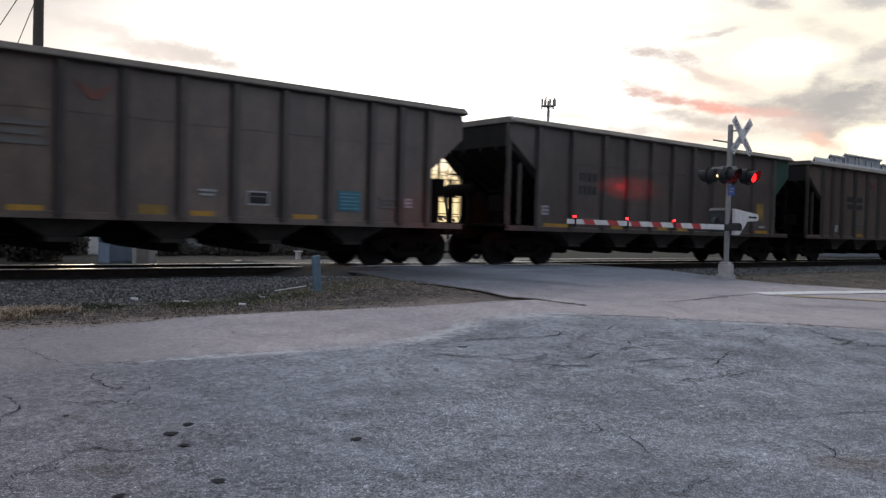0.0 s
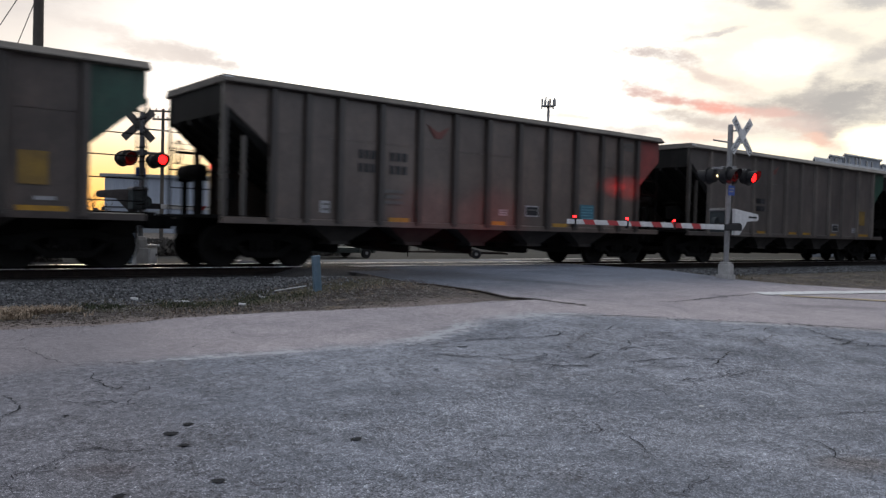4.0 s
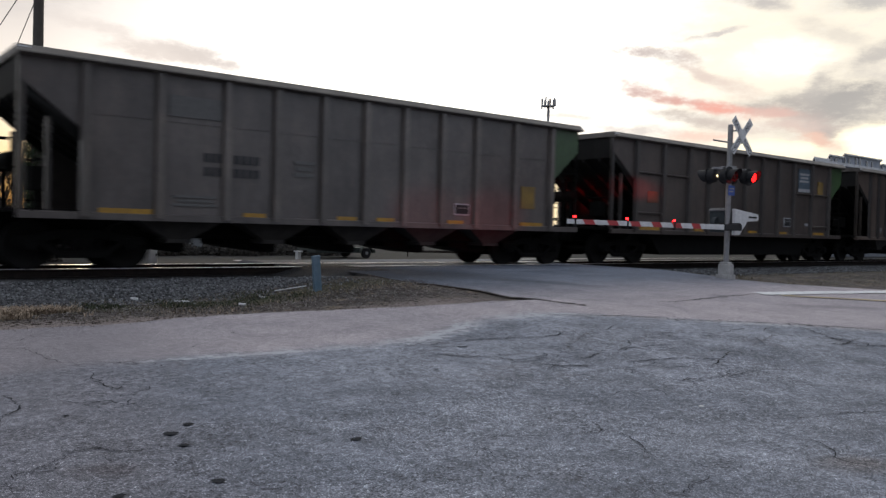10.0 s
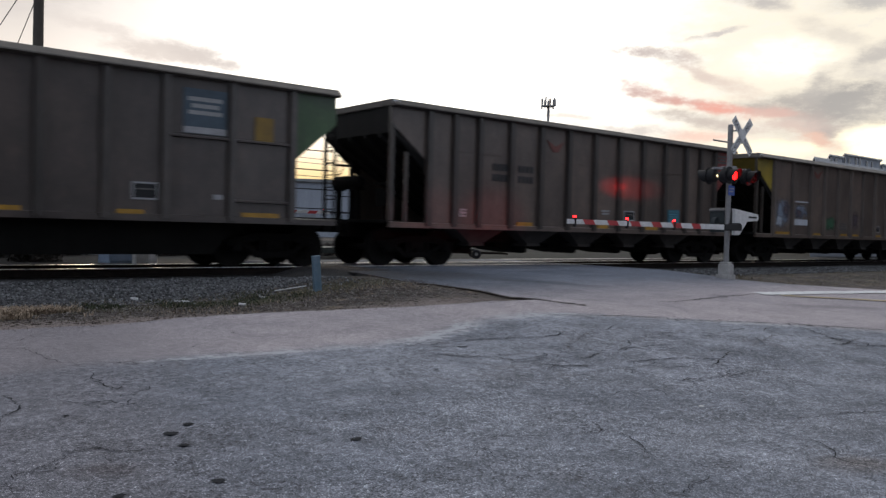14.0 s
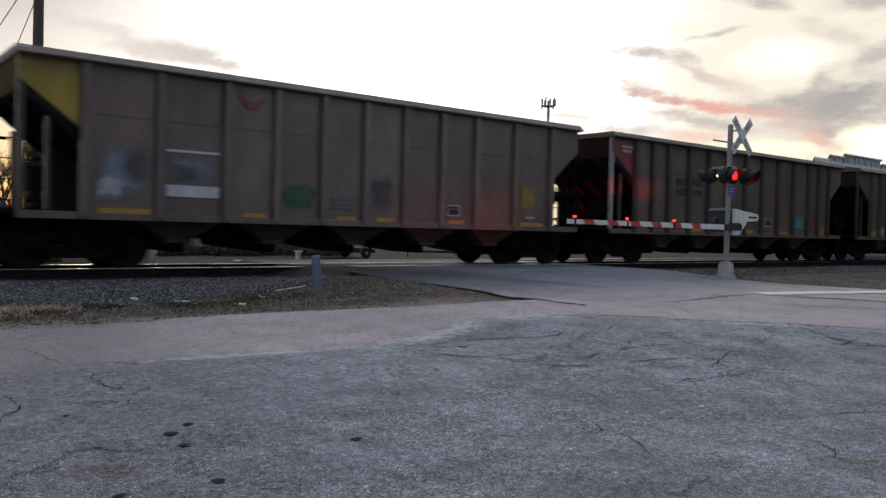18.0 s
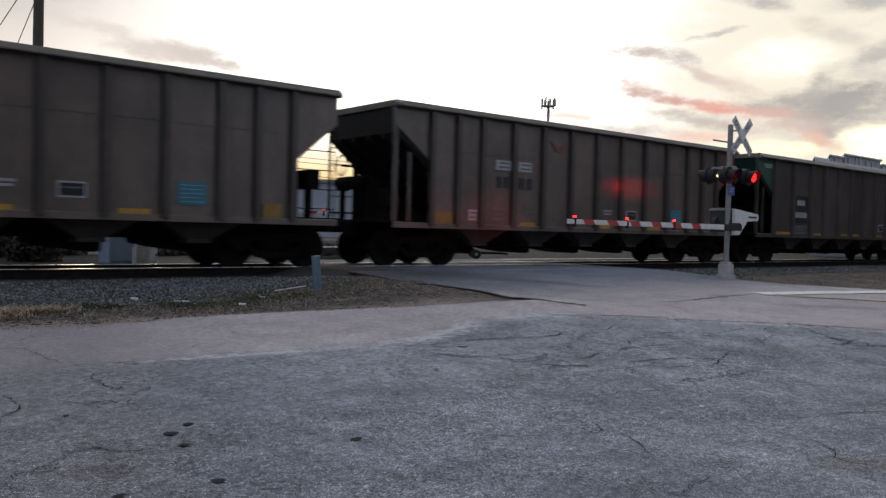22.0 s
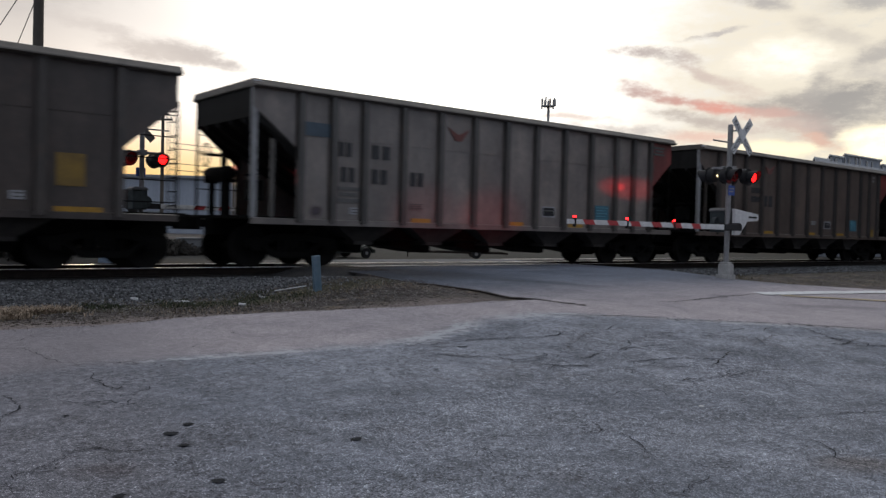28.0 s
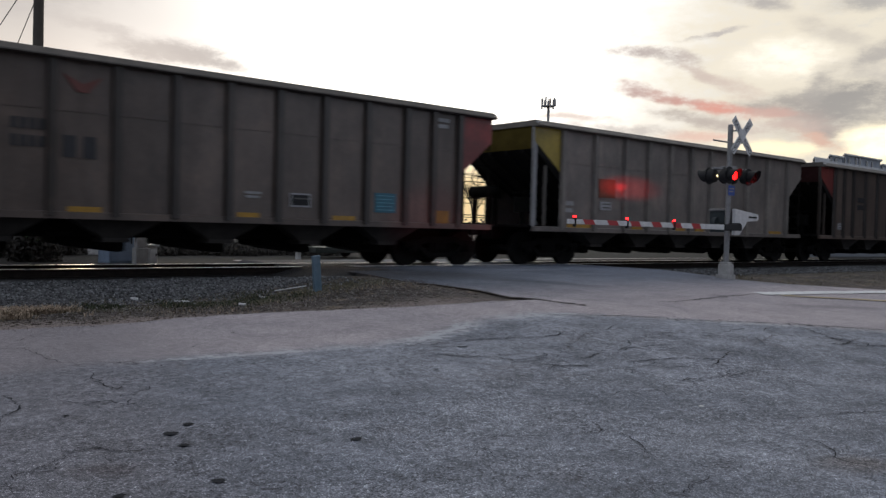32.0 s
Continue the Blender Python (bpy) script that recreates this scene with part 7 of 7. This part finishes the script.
def flatbed():
    """Dark low flatbed trailer with a rounded fender over its wheel."""
    ob = base("flatbed_trailer", pose(15.9, 26.0, earth(15.9, 26.0) + 0.03), "low dark green flatbed trailer parked beyond the track", "trailer")
    part("bed", Shape().box(-1.3, 1.25, -0.7, 0.7, 0.2, 0.34).box(-1.3, 0.9, -0.66, 0.66, 0.34, 0.4), GREENSTEEL, ob, bevel=0.015)
    for y in (-0.72, 0.72):
        wheel = part("wheel", Shape().lathe([(-0.06, 0.1), (-0.07, 0.17), (-0.04, 0.2), (0.04, 0.2), (0.07, 0.17), (0.06, 0.1)], (0.8, y, 0.2), (0, 1, 0), 20), BLACK, ob, "black rubber wheel", smooth=True)
        part("hub", Shape().tube((0.8, y - 0.08, 0.2), (0.8, y + 0.08, 0.2), 0.06, n=12), GALV, wheel)
        fender = [(0.8 + r * math.cos(a), 0.2 + r * math.sin(a)) for r, a in [(0.29, i * math.pi / 10) for i in range(11)] + [(0.25, i * math.pi / 10) for i in range(10, -1, -1)]]
        part("fender", Shape().prism(fender, "y", y - 0.1, y + 0.1), GREENSTEEL, ob)
    part("drawbar", Shape().tube((-1.3, 0, 0.25), (-2.1, 0, 0.22), 0.035, n=8), RUST, ob)


GREENSTEEL = worn("dark_green_steel", (0.018, 0.026, 0.023), (0.03, 0.038, 0.034), 3, 0.6, 0.1, 40, 0.001)
flatbed()


def bare_tree(x, y, h, seed, spread, label, name="bare_tree", category="tree"):
    """A leafless tree: tapered trunk, limbs, and a crown of fine twigs."""
    r = random.Random(seed)
    ob = base(name, pose(x, y, 0.4), label, category, "bare trees beyond the tracks")
    wood, crown = Shape(), Shape()

    def grow(p, d, ln, rad, level):
        q = p + d * ln
        bend = p.lerp(q, 0.5) + Vector((r.uniform(-1, 1), r.uniform(-1, 1), 0)) * ln * 0.06
        tgt = wood if level < 2 else crown
        tgt.tube(p, bend, rad, rad * 0.85, n=7 if level < 2 else 3, caps=False)
        tgt.tube(bend, q, rad * 0.85, rad * 0.65, n=7 if level < 2 else 3, caps=False)
        if level >= 5:
            return
        for i in range(r.choice((3, 4)) if level else 5):
            start = p.lerp(q, r.uniform(0.45, 1.0))
            nd = (d + Vector((r.uniform(-1, 1), r.uniform(-1, 1), r.uniform(-0.15, 0.6))) * spread).normalized()
            grow(start, nd, ln * r.uniform(0.5, 0.75), rad * 0.5, level + 1)

    grow(Vector((0, 0, -0.2)), Vector((r.uniform(-0.1, 0.1), r.uniform(-0.1, 0.1), 1)).normalized(), h * 0.42, h * 0.02, 0)
    part("trunk", wood, BARK, ob)
    part("crown", crown, TWIG, ob, "fine bare twigs")


for i, (x, y, h) in enumerate(((6.0, 32.5, 4.6), (6.5, 32.0, 4.0), (5.4, 30.5, 4.2), (7.4, 33.0, 3.4), (8.3, 34.3, 3.6), (9.3, 36, 3.4), (10.4, 38, 3.0), (9.0, 33, 2.4))):
    bare_tree(x, y, h, 40 + i, 0.9, "leafless tangled roadside shrub", "bare_shrub", "shrub")
for i, (x, y, h) in enumerate(((57, 66, 7.5), (66, 66, 6.5), (75, 64, 8), (62, 76, 9), (90, 60, 7))):
    bare_tree(x, y, h, 70 + i, 0.7, "leafless tree at the edge of the yard")


def thicket(name, spots, seed, label):
    """Low dark undergrowth of leaves and stems."""
    r, s = random.Random(seed), Shape()
    for cx, cy, w, h, n in spots:
        for i in range(n):
            a, q = r.uniform(0, 6.283), r.random() ** 0.5
            x, y = cx + w * q * math.cos(a), cy + w * 0.6 * q * math.sin(a)
            z = 0.45 + h * r.random() * (1 - 0.6 * q * q)
            p = Vector((x, y, z))
            u = Vector((r.uniform(-1, 1), r.uniform(-1, 1), r.uniform(-1, 1))).normalized() * r.uniform(0.05, 0.12)
            v = u.orthogonal().normalized() * u.length * 0.6
            s.add([p - u, p + v, p + u, p - v], [(0, 1, 2, 3)])
    tagged(part(name, s, BRUSH), label, kind="stuff")


thicket("undergrowth", [(5.0, 27.5, 1.0, 1.7, 2600), (6.0, 28.2, 1.0, 1.6, 2600), (6.9, 28.6, 0.9, 1.25, 2200), (7.8, 30.0, 1.0, 0.95, 1800), (9.2, 31.5, 1.2, 0.8, 1600), (5.2, 24.2, 0.7, 0.9, 1500), (4.3, 26.5, 1.0, 1.7, 2000), (10.6, 30, 1.2, 0.55, 1500)] + [(9.6 + 1.05 * i, 28.0 + 0.4 * (i % 3), 1.0, 0.42 + 0.12 * ((i * 7) % 4) / 3, 800) for i in range(8)], 9, "dark brown winter undergrowth along the fence line")


def far_woods(first, last, near, deep, low, rise, count, leaf, seed, label):
    """An arc of bare winter trees round the crossing, between two bearings in degrees."""
    r, s = random.Random(seed), Shape()
    for i in range(count):
        a = radians(r.uniform(first, last))
        d = r.uniform(near, near + deep)
        h = low + rise * (0.5 + 0.5 * noise.noise(Vector((math.degrees(a) * 0.35, 1.0, seed - 21)))) + 0.25 * low * noise.noise(Vector((math.degrees(a) * 2.5, 4.0, seed - 21)))
        p = Vector((d * math.cos(a), d * math.sin(a), 0.3 + h * r.random()))
        u = Vector((r.uniform(-1, 1), r.uniform(-1, 1), r.uniform(-0.6, 1))).normalized() * r.uniform(0.6, 1.6) * leaf
        v = u.orthogonal().normalized() * u.length * 0.7
        s.add([p - u, p + v, p + u, p - v], [(0, 1, 2, 3)])
    tagged(part("far_woods", s, TWIG), label, kind="stuff")


far_woods(-30, 150, 330, 90, 5, 4, 9000, 1.0, 21, "far line of bare winter woods")
# unseen tree belts with a gap, added to block sky mirrored in the wagons
far_woods(-128, -60, 32, 12, 17, 7, 9000, 1.0, 22, "unseen belt of bare trees added to block sky light")
far_woods(-27, 10, 60, 14, 10, 5, 5000, 1.0, 23, "unseen belt of bare trees added to block sky light")


# ---- movement ----
TRAVEL = [(0, 0.0), (6.5, 39.25), (13, 78.5), (19, 114.82), (23, 138.9), (28, 168.85), (32, 192.8)]   # seconds, metres


def motions():
    """The train rolls towards -x; its wheels turn with it; the flashing lights alternate."""
    for car in WAGONS:
        p = car.matrix_basis.translation.copy()
        walk(car, [(t, pose(p.x - gone, p.y, p.z)) for t, gone in TRAVEL])
    turns = {}
    for car in WAGONS:
        for ob in car.children_recursive:
            if not ob.name.startswith("wheelset"):
                continue
            place = ob.matrix_basis.translation.copy()
            side = place.x > 0
            if side not in turns:
                spin = math.degrees(SPEED / 0.462)
                walk(ob, [(i / 10, pose(place.x, place.y, place.z, 0, -spin * i / 10, 0)) for i in range(321)])
                turns[side] = ob.animation_data
            else:
                ob.rotation_mode = "QUATERNION"
                ob.animation_data_create()
                ob.animation_data.action = turns[side].action
                ob.animation_data.action_slot = turns[side].action_slot
    cycle, start = 1.2035, 0.54
    for mast, x, roundel, front in FLASHERS:
        place = roundel.matrix_basis.translation.copy()
        right = (mast.matrix_basis.to_3x3() @ Vector((x, 0, 0))).x > 0
        # lit while its half of the cycle lasts; it turns over in a tenth of a second
        begin = start + (cycle / 2 if right else 0.0)
        def lit(t):
            return ((t - begin) / cycle) % 1.0 < 0.5
        rows, now, last = [(0, pose(*place, 0, 0, 0 if lit(0) else 180))], lit(0), 0
        f = 1
        angle = 0 if now else 180
        while f < 957:
            if lit(f / 30) != now:
                rows.append((f / 30, pose(*place, 0, 0, angle)))
                for k in (1, 2, 3):
                    rows.append(((f + k) / 30, pose(*place, 0, 0, angle + 60 * k)))
                angle += 180
                now = not now
                f += 3
            f += 1
        rows.append((32, pose(*place, 0, 0, angle)))
        walk(roundel, rows)


motions()
